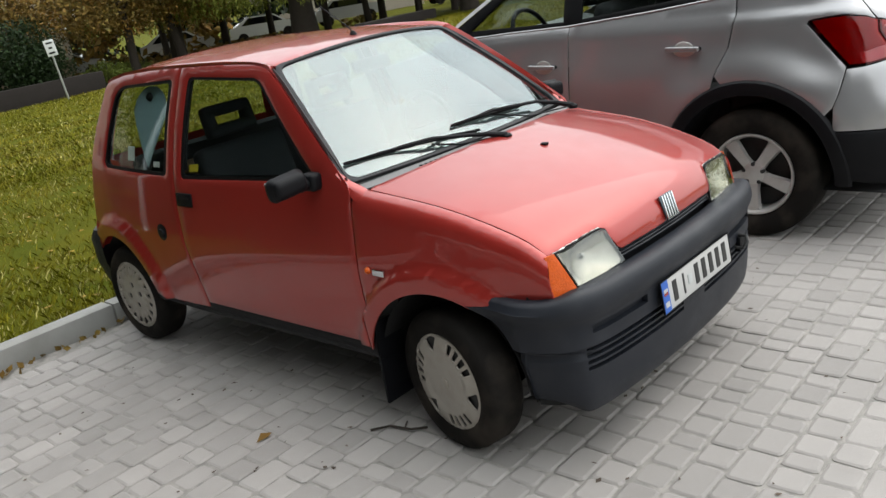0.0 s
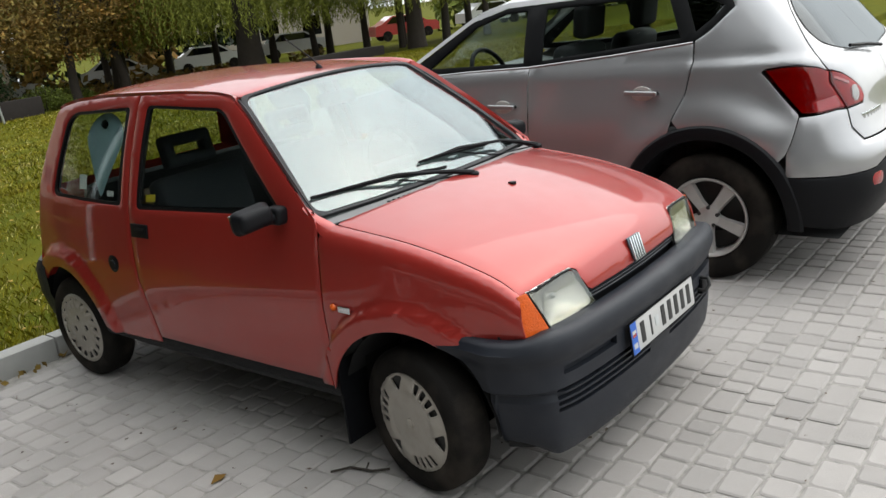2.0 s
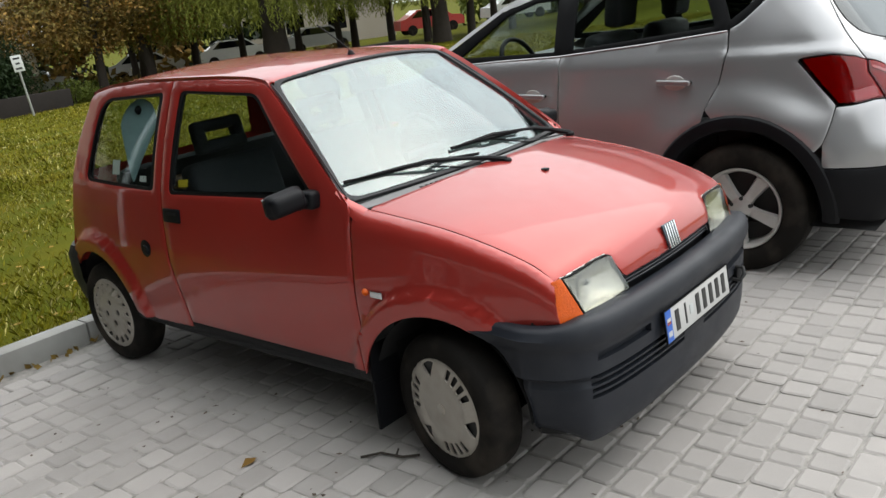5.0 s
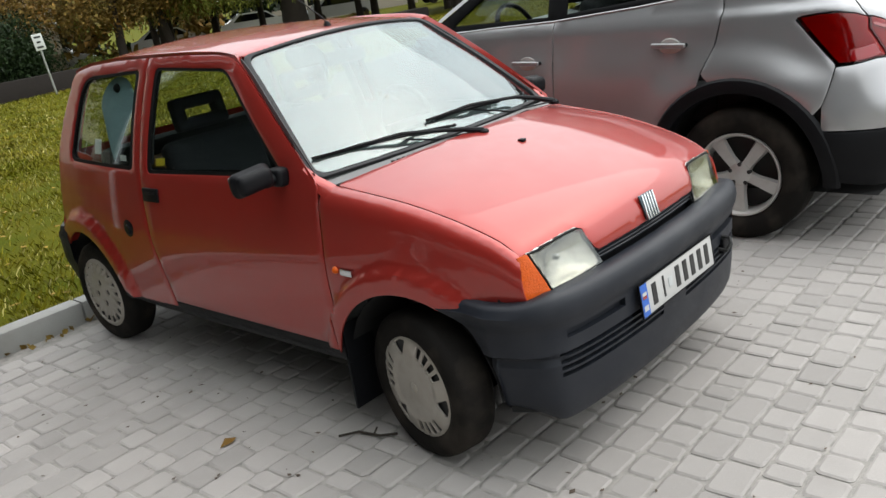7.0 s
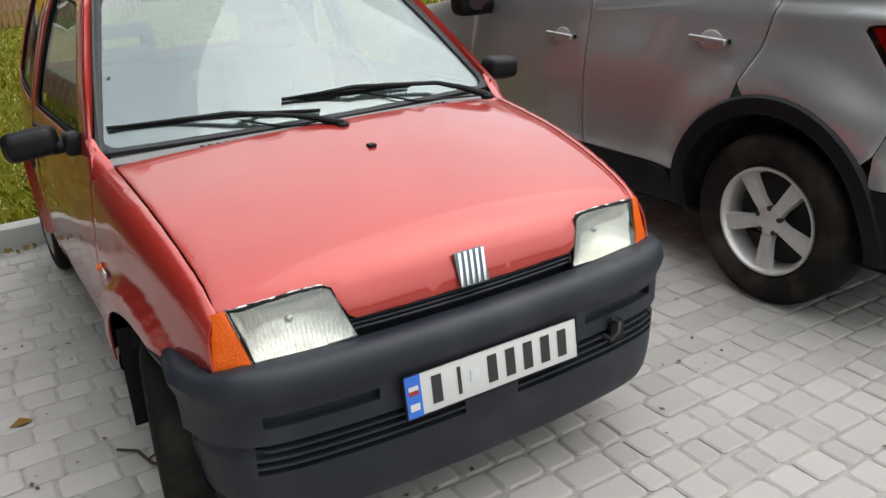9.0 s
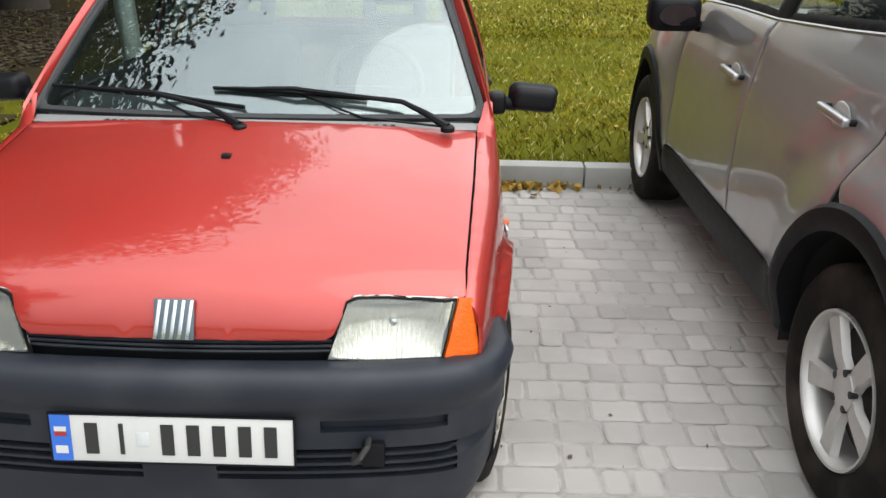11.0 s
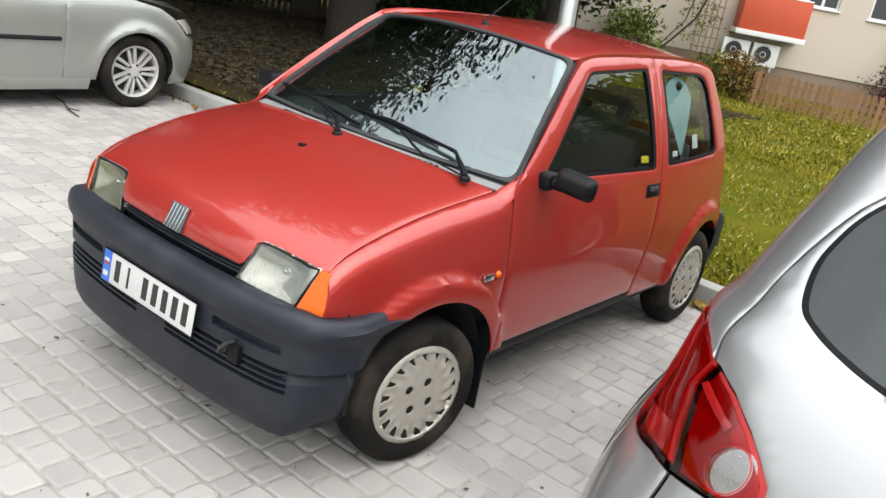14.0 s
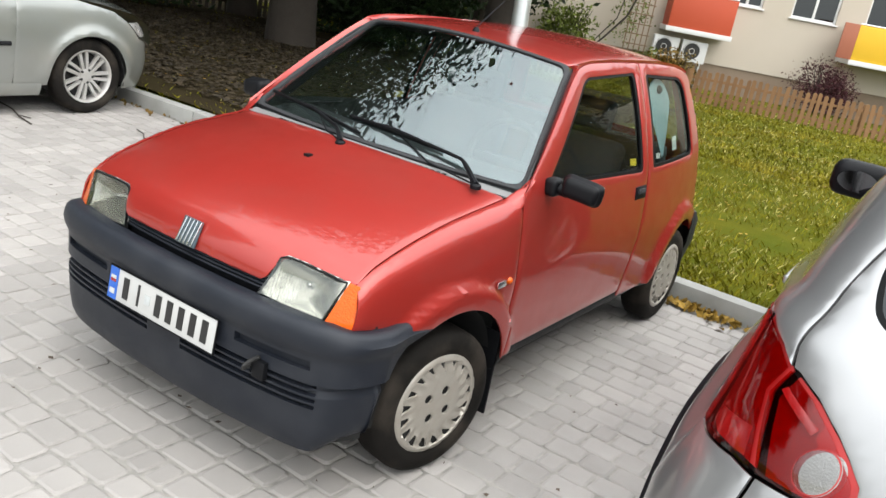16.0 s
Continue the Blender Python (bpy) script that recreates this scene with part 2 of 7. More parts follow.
def panel(name, outline, surf, material, parent=None, label="", holes=(), step=0.05, thick=0.006, outward=(0, 0, 1), roll=0.003, edge=0.025, lip=0.008):
    """A curved sheet: a flat outline with holes, laid on the surface surf(u, v), with thickness and rolled edges."""
    loops = [dense(o, edge) for o in (outline, *holes)]
    verts, edges = [], []
    for lp in loops:
        k = len(verts)
        verts += [Vector(p) for p in lp]
        edges += [(k + i, k + (i + 1) % len(lp)) for i in range(len(lp))]
    nb = len(verts)

    def ok(p):
        return inside(p, loops[0]) and not any(inside(p, h) for h in loops[1:])

    allpts = np.array([tuple(v) for v in verts])
    for lp in loops:                                   # a ring just inside the edge, so that the roll stays narrow
        n = len(lp)
        for i in range(n):
            a, p, b = Vector(lp[i - 1]), Vector(lp[i]), Vector(lp[(i + 1) % n])
            d = b - a
            if d.length < 1e-6:
                continue
            nn = Vector((-d.y, d.x)).normalized() * lip
            for q in (p + nn, p - nn):
                if ok(q) and np.min(np.hypot(allpts[:, 0] - q.x, allpts[:, 1] - q.y)) > lip * 0.8:
                    verts.append(q)
    ring = np.array([tuple(v) for v in verts])
    us, vs = allpts[:, 0], allpts[:, 1]
    u0, u1, v0, v1 = us.min(), us.max(), vs.min(), vs.max()
    for i in range(1, int((u1 - u0) / step) + 1):
        for j in range(1, int((v1 - v0) / step) + 1):
            q = (u0 + i * step, v0 + j * step)
            if ok(q) and np.min(np.hypot(ring[:, 0] - q[0], ring[:, 1] - q[1])) > step * 0.45:
                verts.append(Vector(q))
    vv, _, ff, *_ = geometry.delaunay_2d_cdt(verts, edges, [], 0, 1e-5)
    tris = [tuple(f) for f in ff if ok(tuple(sum((vv[i] for i in f), Vector((0, 0))) / len(f)))]
    P, N = [], []
    e = 1e-3
    hint = Vector(outward)
    for p in vv:
        q = Vector(surf(p.x, p.y))
        du, dv = Vector(surf(p.x + e, p.y)) - Vector(surf(p.x - e, p.y)), Vector(surf(p.x, p.y + e)) - Vector(surf(p.x, p.y - e))
        nn = du.cross(dv)
        nn = nn.normalized() if nn.length > 1e-12 else hint.normalized()
        P.append(q)
        N.append(nn if nn.dot(hint) > 0 else -nn)
    count = {}
    for f in tris:
        for i in range(3):
            k = tuple(sorted((f[i], f[(i + 1) % 3])))
            count[k] = count.get(k, 0) + 1
    border = {i for k, c in count.items() if c == 1 for i in k}
    top = [P[i] - N[i] * roll if i in border else P[i] for i in range(len(P))]
    under = [P[i] - N[i] * (thick + roll) for i in range(len(P))]
    m = len(P)
    faces = []
    for f in tris:
        nn = (P[f[1]] - P[f[0]]).cross(P[f[2]] - P[f[0]])
        f = f if nn.dot(N[f[0]]) > 0 else f[::-1]
        faces.append(f)
        faces.append(tuple(i + m for i in f[::-1]))
        for i in range(3):
            a, b = f[i], f[(i + 1) % 3]
            if count[tuple(sorted((a, b)))] == 1:
                faces.append((b, a, a + m, b + m))
    return link_mesh(name, top + under, faces, material, parent, label, sharp=50)


def loft(name, curves, material, parent=None, label="", closed=False, caps=False, thick=0.0):
    """A skin over a row of polylines of equal length."""
    n = len(curves[0])
    verts = [Vector(p) for c in curves for p in c]
    faces = []
    for i in range(len(curves) - 1):
        for j in range(n if closed else n - 1):
            k = (j + 1) % n
            faces.append((i * n + j, i * n + k, (i + 1) * n + k, (i + 1) * n + j))
    if caps:
        faces.append(tuple(range(n))[::-1])
        faces.append(tuple((len(curves) - 1) * n + j for j in range(n)))
    bm = bmesh.new()
    bv = [bm.verts.new(v) for v in verts]
    for f in faces:
        if len({tuple(round(c, 6) for c in verts[i]) for i in f}) > 2:
            bm.faces.new([bv[i] for i in f])
    bmesh.ops.remove_doubles(bm, verts=bm.verts, dist=1e-6)
    if thick:
        bmesh.ops.recalc_face_normals(bm, faces=bm.faces)
        bmesh.ops.solidify(bm, geom=bm.faces[:], thickness=thick)
    return part(name, bm, material, parent, label)


def tube(points, r, sides=8, bm=None, taper=None):
    """A round bar along points, into bm."""
    bm = bm or bmesh.new()
    pts = [Vector(p) for p in points]
    rings = []
    for i, p in enumerate(pts):
        d = (pts[min(i + 1, len(pts) - 1)] - pts[max(i - 1, 0)]).normalized()
        a = d.orthogonal().normalized() if i == 0 else (rings[-1][1] - d * rings[-1][1].dot(d)).normalized()
        b = d.cross(a)
        rr = taper[i] if taper else r
        rings.append(([bm.verts.new(p + (a * math.cos(2 * math.pi * k / sides) + b * math.sin(2 * math.pi * k / sides)) * rr) for k in range(sides)], a))
    for (r0, _), (r1, _) in zip(rings, rings[1:]):
        for k in range(sides):
            bm.faces.new((r0[k], r0[(k + 1) % sides], r1[(k + 1) % sides], r1[k]))
    bm.faces.new(rings[0][0][::-1])
    bm.faces.new(rings[-1][0])
    return bm


def box(bm, lo, hi, bevel=0.0, seg=2, m=None):
    """A bevelled block between two corners, into bm."""
    lo, hi = Vector(lo), Vector(hi)
    r = bmesh.ops.create_cube(bm, size=1.0)
    vs = r["verts"]
    for v in vs:
        v.co = Vector(((lo.x + hi.x) / 2 + v.co.x * (hi.x - lo.x), (lo.y + hi.y) / 2 + v.co.y * (hi.y - lo.y), (lo.z + hi.z) / 2 + v.co.z * (hi.z - lo.z)))
    if bevel:
        es = list({e for v in vs for e in v.link_edges})
        r = bmesh.ops.bevel(bm, geom=es, offset=bevel, segments=seg, affect="EDGES", profile=0.6)
        vs = list({v for f in r["faces"] for v in f.verts} | {v for v in vs if v.is_valid})
    if m is not None:
        bmesh.ops.transform(bm, matrix=m, verts=vs)
    return bm


def lathe(profile, sides=48, axis="x", bm=None, sign=1.0, closed=False):
    """A turned shape: profile of (radius, height along the axis)."""
    bm = bm or bmesh.new()
    rows = []
    for r, h in profile:
        row = []
        for k in range(sides):
            a = 2 * math.pi * k / sides
            c, s = math.cos(a) * r, math.sin(a) * r
            row.append(bm.verts.new((h * sign, c, s) if axis == "x" else (c, h * sign, s) if axis == "y" else (c, s, h * sign)))
        rows.append(row)
    for a, b in zip(rows, rows[1:]):
        for k in range(sides):
            bm.faces.new((a[k], a[(k + 1) % sides], b[(k + 1) % sides], b[k]))
    if closed:
        for k in range(sides):
            bm.faces.new((rows[-1][k], rows[-1][(k + 1) % sides], rows[0][(k + 1) % sides], rows[0][k]))
    else:
        bm.faces.new(rows[0][::-1])
        bm.faces.new(rows[-1])
    return bm


def smooth(x, a, b):
    t = min(1.0, max(0.0, (x - a) / (b - a)))
    return t * t * (3 - 2 * t)


def spline(xs, ys):
    """A smooth function through the points (monotone x)."""
    xs, ys = np.array(xs, float), np.array(ys, float)
    d = np.diff(ys) / np.diff(xs)
    g = np.concatenate(([d[0]], [0 if d[i] * d[i + 1] <= 0 else 2 * d[i] * d[i + 1] / (d[i] + d[i + 1]) for i in range(len(d) - 1)], [d[-1]]))

    def f(x):
        x = min(max(x, xs[0]), xs[-1])
        i = min(int(np.searchsorted(xs, x, "right")) - 1, len(xs) - 2)
        h = xs[i + 1] - xs[i]
        t = (x - xs[i]) / h
        return float((1 + 2 * t) * (1 - t) ** 2 * ys[i] + t * (1 - t) ** 2 * h * g[i] + t * t * (3 - 2 * t) * ys[i + 1] + t * t * (t - 1) * h * g[i + 1])
    return f

# ---- ground, lawn and kerb ----
SAND = surface("joint_sand", (0.33, 0.31, 0.285), 0.95, 0.0, 0.3, 30.0, 0.5, 300, second=(0.17, 0.165, 0.155), amount=0.8)
PAVER = surface("paving_concrete", (0.280, 0.263, 0.249), 0.85, 0.0, 0.20, 7.0, 0.30, 260, rnd=0.24, dirt=(0.15, 0.142, 0.136), dirt_scale=1.3, dirt_amount=0.58)
PAVER_FAR = surface("paving_concrete_far", (0.295, 0.277, 0.262), 0.85, 0.0, 0.16, 7.0, 0.25, 260, island=0.24, dirt=(0.16, 0.152, 0.146), dirt_scale=1.3, dirt_amount=0.5)
KERB = surface("kerb_concrete", (0.29, 0.29, 0.275), 0.85, 0.0, 0.2, 9.0, 0.3, 200, dirt=(0.16, 0.155, 0.14), dirt_scale=3.0, dirt_amount=0.5)
SOIL = surface("lawn_soil", (0.055, 0.066, 0.004), 0.95, 0.0, 0.5, 3.0, 0.6, 60, second=(0.085, 0.080, 0.006), amount=0.6, spec=0.05)
BLADE = surface("grass_blade", (0.100, 0.106, 0.004), 0.6, 0.0, 0.3, 1.2, island=0.7, second=(0.185, 0.150, 0.014), amount=0.55, spec=0.08)
ASPHALT = surface("asphalt", (0.07, 0.07, 0.07), 0.9, 0.0, 0.3, 3.0, 0.4, 120)

KERB_Y = spline([-14, -9, -5, -3, -1.5, 0, 1.6, 10, 20], [1.30, 1.36, 1.44, 1.51, 1.57, 1.56, 1.545, 1.53, 1.5])



def fall(x, y):
    """How far the lawn drops away behind the kerb."""
    return 0.033 * min(max(0.0, y - 1.7), 60.0) - 0.0099 * min(max(x, -30.0), 40.0) * smooth(y, 1.7, 9.0)


def far_place(x, y):
    """The far trees and cars, turned a little about the middle of the parking bays' west end."""
    if x < 4:
        return x, y
    dx, dy = x + 2.63, y + 2.88
    a, d = math.atan2(dy, dx), math.hypot(dx, dy)
    a += radians(float(np.interp(math.degrees(a), (34, 50, 66), (1.4, 0.8, 0.4))))
    return d * math.cos(a) - 2.63, d * math.sin(a) - 2.88


# the ground is one sheet: bare base below the paving, rising behind the kerb to the lawn
gx = sorted(set([-900, -300, -120, -60, 60, 120, 300, 900] + list(np.linspace(-40, 60, 101))))
gv, gf = [], []
rows_y = [-900, -200, -40, -8, 0, "k0", "k1", 3.0, 4.0, 6.0, 9.0, 13, 18, 24, 32, 45, 70, 120, 300, 900]


def lawn_z(x, y):
    return 0.085 + 0.02 * noise.noise(Vector((x * 0.4, y * 0.4, 0))) - fall(x, y)


for ry in rows_y:
    for x in gx:
        ky = KERB_Y(x)
        if ry == "k0":
            gv.append((x, ky + 0.06, -0.05))
        elif ry == "k1":
            gv.append((x, ky + 0.10, 0.085))
        elif ry <= 0:
            gv.append((x, ry, -0.05))
        else:
            gv.append((x, ry, lawn_z(x, ry)))
nx = len(gx)
for j in range(len(rows_y) - 1):
    for i in range(nx - 1):
        gf.append((j * nx + i, j * nx + i + 1, (j + 1) * nx + i + 1, (j + 1) * nx + i))
ground = tagged(link_mesh("ground", gv, gf, SOIL), "flat lawn ground of soil and short grass", "ground", kind="structure")

# sand bed that shows in the joints of the paving
bv = []
bxs = list(np.linspace(-14, 10, 97))
for x in bxs:
    bv += [(x, -9.0, -0.0055), (x, KERB_Y(x) + 0.02, -0.0055)]
bed = tagged(link_mesh("pavement", bv, [(2 * i, 2 * i + 2, 2 * i + 3, 2 * i + 1) for i in range(len(bxs) - 1)], SAND),
             "parking bay of pale grey concrete paving blocks", "pavement", kind="structure")

# bare soil where the grass gives out, tree shade put into its dark colour
SHADED_EARTH = surface("shaded_earth", (0.024, 0.018, 0.010), 0.95, 0.0, 0.5, 2.5, 0.7, 50, second=(0.040, 0.032, 0.014), amount=0.7, spec=0.05)


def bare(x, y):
    """Above 0 where the soil lies bare and is coloured shade-dark."""
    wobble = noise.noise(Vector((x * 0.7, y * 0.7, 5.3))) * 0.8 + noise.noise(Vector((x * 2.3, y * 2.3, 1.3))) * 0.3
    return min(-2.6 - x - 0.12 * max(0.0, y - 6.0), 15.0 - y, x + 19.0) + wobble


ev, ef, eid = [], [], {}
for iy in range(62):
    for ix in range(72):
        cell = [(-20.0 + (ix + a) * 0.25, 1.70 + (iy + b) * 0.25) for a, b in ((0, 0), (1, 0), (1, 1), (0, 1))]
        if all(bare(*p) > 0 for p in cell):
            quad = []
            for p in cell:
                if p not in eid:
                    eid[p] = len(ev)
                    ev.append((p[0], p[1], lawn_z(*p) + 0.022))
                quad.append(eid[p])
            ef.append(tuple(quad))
tagged(link_mesh("bare_soil", ev, ef, SHADED_EARTH), "bare soil with leaf litter, its colour darkened for the tree shade", "soil", kind="structure")

# kerb stones, one metre each
kerb = tagged(new("kerb"), "pale grey concrete kerb along the lawn", "kerb", kind="structure")
for i in range(-13, 9):
    x0, x1 = i * 1.0 + 0.35, i * 1.0 + 1.342
    y0, y1 = KERB_Y(x0), KERB_Y(x1)
    bm = bmesh.new()
    box(bm, (0, 0, -0.05), (math.hypot(x1 - x0, y1 - y0), 0.125, 0.118), 0.012)
    ob = part("kerb_stone", bm, KERB, kerb)
    ob.matrix_basis = pose(x0, y0, random.uniform(-0.003, 0.003), 0, 0, math.degrees(math.atan2(y1 - y0, x1 - x0)))

# ---- the small red hatchback, nose towards -y ----
red_car = thing("hatchback_car", "small red three-door hatchback with grey plastic bumpers", "car")

W_RED = spline([0.15, 0.30, 0.45, 0.62, 0.78, 0.90, 0.945, 0.965, 1.10, 1.25, 1.36, 1.40], [0.70, 0.722, 0.735, 0.741, 0.727, 0.710, 0.702, 0.697, 0.655, 0.598, 0.548, 0.525])
AXLE_F, AXLE_R = (-1.10, 0.262), (1.125, 0.262)


def red_taper(y):
    return -0.09 * max(0.0, (-0.72 - y) / 0.85) ** 2 - 0.075 * max(0.0, (y - 0.5) / 0.95) ** 2


def red_side(y, z):
    w = W_RED(z) + red_taper(y)
    for ay, az in (AXLE_F, AXLE_R):
        r = math.hypot(y - ay, (z - az) * 0.98)
        if z > az - 0.1:
            w += 0.027 * smooth(r, 0.424, 0.404) * smooth(z, 0.15, 0.35)
    return w


# bonnet: along its middle, from the windscreen to the grille
B_T = [0.0, 0.306, 0.562, 0.721, 0.807, 0.879, 0.945]
B_Y = spline(B_T, [-0.80, -1.10, -1.35, -1.50, -1.568, -1.600, -1.612])
B_Z = spline(B_T, [0.985, 0.928, 0.868, 0.815, 0.765, 0.70, 0.635])


def bonnet_at(x, t):
    k = x / 0.63
    return (x, B_Y(t) + 0.10 * x * x * smooth(t, 0.3, 0.8) + 0.075 * k * k * (1 - smooth(t, 0.0, 0.35)), B_Z(t) - 0.042 * abs(k) ** 2.2)


def seam_x(t):
    return 0.651 - 0.037 * t / 0.775


T_FIT = np.linspace(-0.02, 0.80, 60)
S_FIT = np.array([bonnet_at(seam_x(t), t) for t in T_FIT])
ORD = np.argsort(S_FIT[:, 1])


def seam_at(y):
    """x and z of the joint between bonnet and wing at y."""
    return float(np.interp(y, S_FIT[ORD, 1], S_FIT[ORD, 0])), float(np.interp(y, S_FIT[ORD, 1], S_FIT[ORD, 2]))


def wing_at(y, v):
    sx, sz = seam_at(y)
    h = 0.085
    z0 = sz - h
    if v <= z0:
        return red_side(y, v), y, v
    a = (v - z0) / h * math.pi / 2
    side = red_side(y, z0 + h * 0.3)
    edge = red_side(y, z0)
    top = sx + 0.0025
    return top + (edge - top) * math.cos(a) ** 0.9 if a < math.pi / 2 else top, y, z0 + h * math.sin(min(a, math.pi / 2))


def mirror_x(f, s):
    return lambda u, v: (lambda p: (s * p[0], p[1], p[2]))(f(u, v))


def side_at(y, z):
    return red_side(y, z), y, z


# windscreen: u across, v up
WS_W, WS_Y, WS_Z = spline([0, 1], [0.668, 0.50]), spline([0, 1], [-0.715, -0.205]), spline([0, 0.5, 1], [0.948, 1.165, 1.358])


def screen_at(u, v):
    w = WS_W(v)
    return u * w, WS_Y(v) - (0.105 - 0.045 * v) * (1 - u * u), WS_Z(v) + (0.012 + 0.025 * v) * (1 - u * u)


def roof_at(x, y):
    zr = ROOF_Z(y)
    return x, y, zr - 0.036 * abs(x / 0.505) ** 2.4


ROOF_Z = spline([-0.30, -0.135, 0.2, 0.6, 0.95, 1.18], [1.383, 1.408, 1.428, 1.430, 1.412, 1.375])

# door and quarter outlines in y, z
top_z = spline([-0.735, -0.60, -0.42, -0.27, -0.19, -0.08, 0.10, 0.425], [0.955, 1.068, 1.213, 1.325, 1.365, 1.380, 1.386, 1.388])
door_top = [(float(y), float(top_z(y))) for y in np.linspace(-0.735, -0.05, 32)] + [(0.10, 1.386), (0.425, 1.388)]
door_line = [(-0.752, 0.345), (-0.748, 0.60), (-0.745, 0.93)] + door_top + [(0.432, 0.96), (0.432, 0.80), (0.418, 0.62), (0.375, 0.42), (0.365, 0.345)]
door_window = rounded([(-0.575, 0.958), (-0.165, 1.330), (0.360, 1.350), (0.376, 0.928)], [0.03, 0.05, 0.03, 0.025])
q_top = [(0.432, 1.388), (0.70, 1.386), (0.97, 1.372), (1.11, 1.352), (1.165, 1.335)]
q_rear = [(1.235, 1.20), (1.310, 1.02), (1.370, 0.80), (1.400, 0.66), (1.405, 0.56), (1.395, 0.50)]
quarter_line = [(0.438, 0.80), (0.438, 0.96)] + q_top + q_rear + [(1.365, 0.50)] + arc(1.125, 0.262, 0.335, 45, 168, 18) + [(0.70, 0.31), (0.371, 0.32), (0.371, 0.345), (0.381, 0.42), (0.424, 0.62)]
quarter_window = rounded([(0.495, 0.935), (0.485, 1.345), (0.98, 1.327), (1.06, 1.285), (1.150, 0.965), (1.125, 0.945)], [0.03, 0.03, 0.06, 0.06, 0.05, 0.04])
wing_line = [(-0.758, 0.335)] + arc(-1.10, 0.262, 0.345, 14, 116, 20) + [(-1.27, 0.580), (-1.35, 0.592), (-1.43, 0.604), (-1.545, 0.622), (-1.515, 0.742)]
for yy in (-1.50, -1.45, -1.40, -1.30, -1.20, -1.10, -1.0, -0.90, -0.82, -0.775):
    wing_line.append((yy, seam_at(yy)[1] - 0.001))
wing_line += [(-0.752, 0.948), (-0.754, 0.90), (-0.756, 0.60)]
for s in (-1, 1):
    out = (s, 0, 0.2)
    panel("front_wing", wing_line, mirror_x(wing_at, s), RED, red_car, step=0.02, roll=0.0015, lip=0.005, outward=out)
    dr = panel("door", door_line, mirror_x(side_at, s), RED, red_car, holes=[door_window], step=0.04, outward=out)
    panel("rear_quarter", quarter_line, mirror_x(side_at, s), RED, red_car, holes=[quarter_window], step=0.025, outward=out)
    # dark trim on the inside of the window frames
    lined = mirror_x(lambda y, z: (red_side(y, z) - 0.030, y, z), s)
    panel("frame_trim", [(y * 0.985, min(z, 1.375)) for y, z in door_line if z > 0.9], lined, TRIM, dr, holes=[door_window], step=0.2, thick=0.008, roll=0.0, outward=out)
    panel("quarter_trim", [(0.44, 0.90), (0.44, 1.37), (0.95, 1.355), (1.13, 1.33), (1.215, 1.18), (1.285, 1.0), (1.305, 0.90)], lined, TRIM, red_car, holes=[quarter_window], step=0.2, thick=0.008, roll=0.0, outward=out)
    # glass set in a little
    inn = lambda y, z: (red_side(y, z) - 0.014, y, z)
    grow = lambda poly, k: [((p[0] - sum(q[0] for q in poly) / len(poly)) * k + sum(q[0] for q in poly) / len(poly), (p[1] - sum(q[1] for q in poly) / len(poly)) * k + sum(q[1] for q in poly) / len(poly)) for p in poly]
    for nm, poly, par in (("window_pane", door_window, dr), ("quarter_window", quarter_window, red_car)):
        pane = panel(nm, grow(poly, 1.01), mirror_x(inn, s), WINDOW, par, step=0.1, thick=0.003, roll=0.0, outward=out)
        pane.visible_shadow = False
        rim = lambda y, z: (red_side(y, z) - 0.006, y, z)
        panel("window_seal", grow(poly, 1.012), mirror_x(rim, s), SEAL, par, holes=[grow(poly, 0.93 if nm == "quarter_window" else 0.938)], step=0.2, thick=0.006, roll=0.0, outward=out)
    # pillar and gutter between side and screen or roof
    top = dense(door_top + q_top[1:], 0.012, closed=False)
    c0 = [(red_side(y, z) - 0.008, y, z - 0.003) for y, z in top]
    c3 = []
    for y, z in top:
        if y < -0.23:
            v = min(1.0, max(0.0, (z - 0.962) / (1.345 - 0.962)))
            p = screen_at(1.03, v)
            c3.append((p[0], p[1], p[2] - 0.004))
        else:
            yy = max(y, -0.215)
            p = roof_at(0.512 + red_taper(yy) * 0.8, yy)
            c3.append((p[0], yy, p[2]))
    for _ in range(3):                                 # even out the upper edge where pillar turns into roof
        c3 = [c3[0]] + [tuple((Vector(c3[i - 1]) + Vector(c3[i]) * 2 + Vector(c3[i + 1])) / 4) for i in range(1, len(c3) - 1)] + [c3[-1]]
    c1, c2 = [], []
    for a, b in zip(c0, c3):
        a, b = Vector(a), Vector(b)
        up = Vector((0.35, -0.25 * smooth(a.y, -0.10, -0.35), 0.6)).normalized()
        c1.append(a.lerp(b, 0.3) + up * 0.016)
        c2.append(a.lerp(b, 0.7) + up * 0.012)
    loft("roof_pillar", [[(s * p[0], p[1], p[2]) for p in c] for c in (c0, c1, c2, c3)], RED, red_car)
    # wing corner between bonnet, screen and pillar
    feet = []
    for yy, dz, row in ((-0.81, -0.012, ((0.650, 0.930), (0.665, 0.930), (0.690, 0.916), (0.704, 0.885))), (-0.765, 0.0, ((0.652, 0.938), (0.670, 0.939), (0.692, 0.929), (0.706, 0.902))),
                        (-0.72, 0.0, ((0.664, 0.960), (0.682, 0.965), (0.696, 0.958), (0.703, 0.935))), (-0.68, 0.0, ((0.672, 0.990), (0.686, 0.996), (0.696, 0.990), (0.698, 0.970)))):
        feet.append([(s * x, yy, z + dz) for x, z in row])
    loft("pillar_foot", feet, RED, red_car)
    # sill under the door
    sill = [[(s * (red_side(y, 0.345) - d), y, z) for y in np.linspace(-0.78, 0.80, 14)] for z, d in ((0.36, 0.012), (0.338, 0.006), (0.312, 0.008), (0.290, 0.025), (0.282, 0.12))]
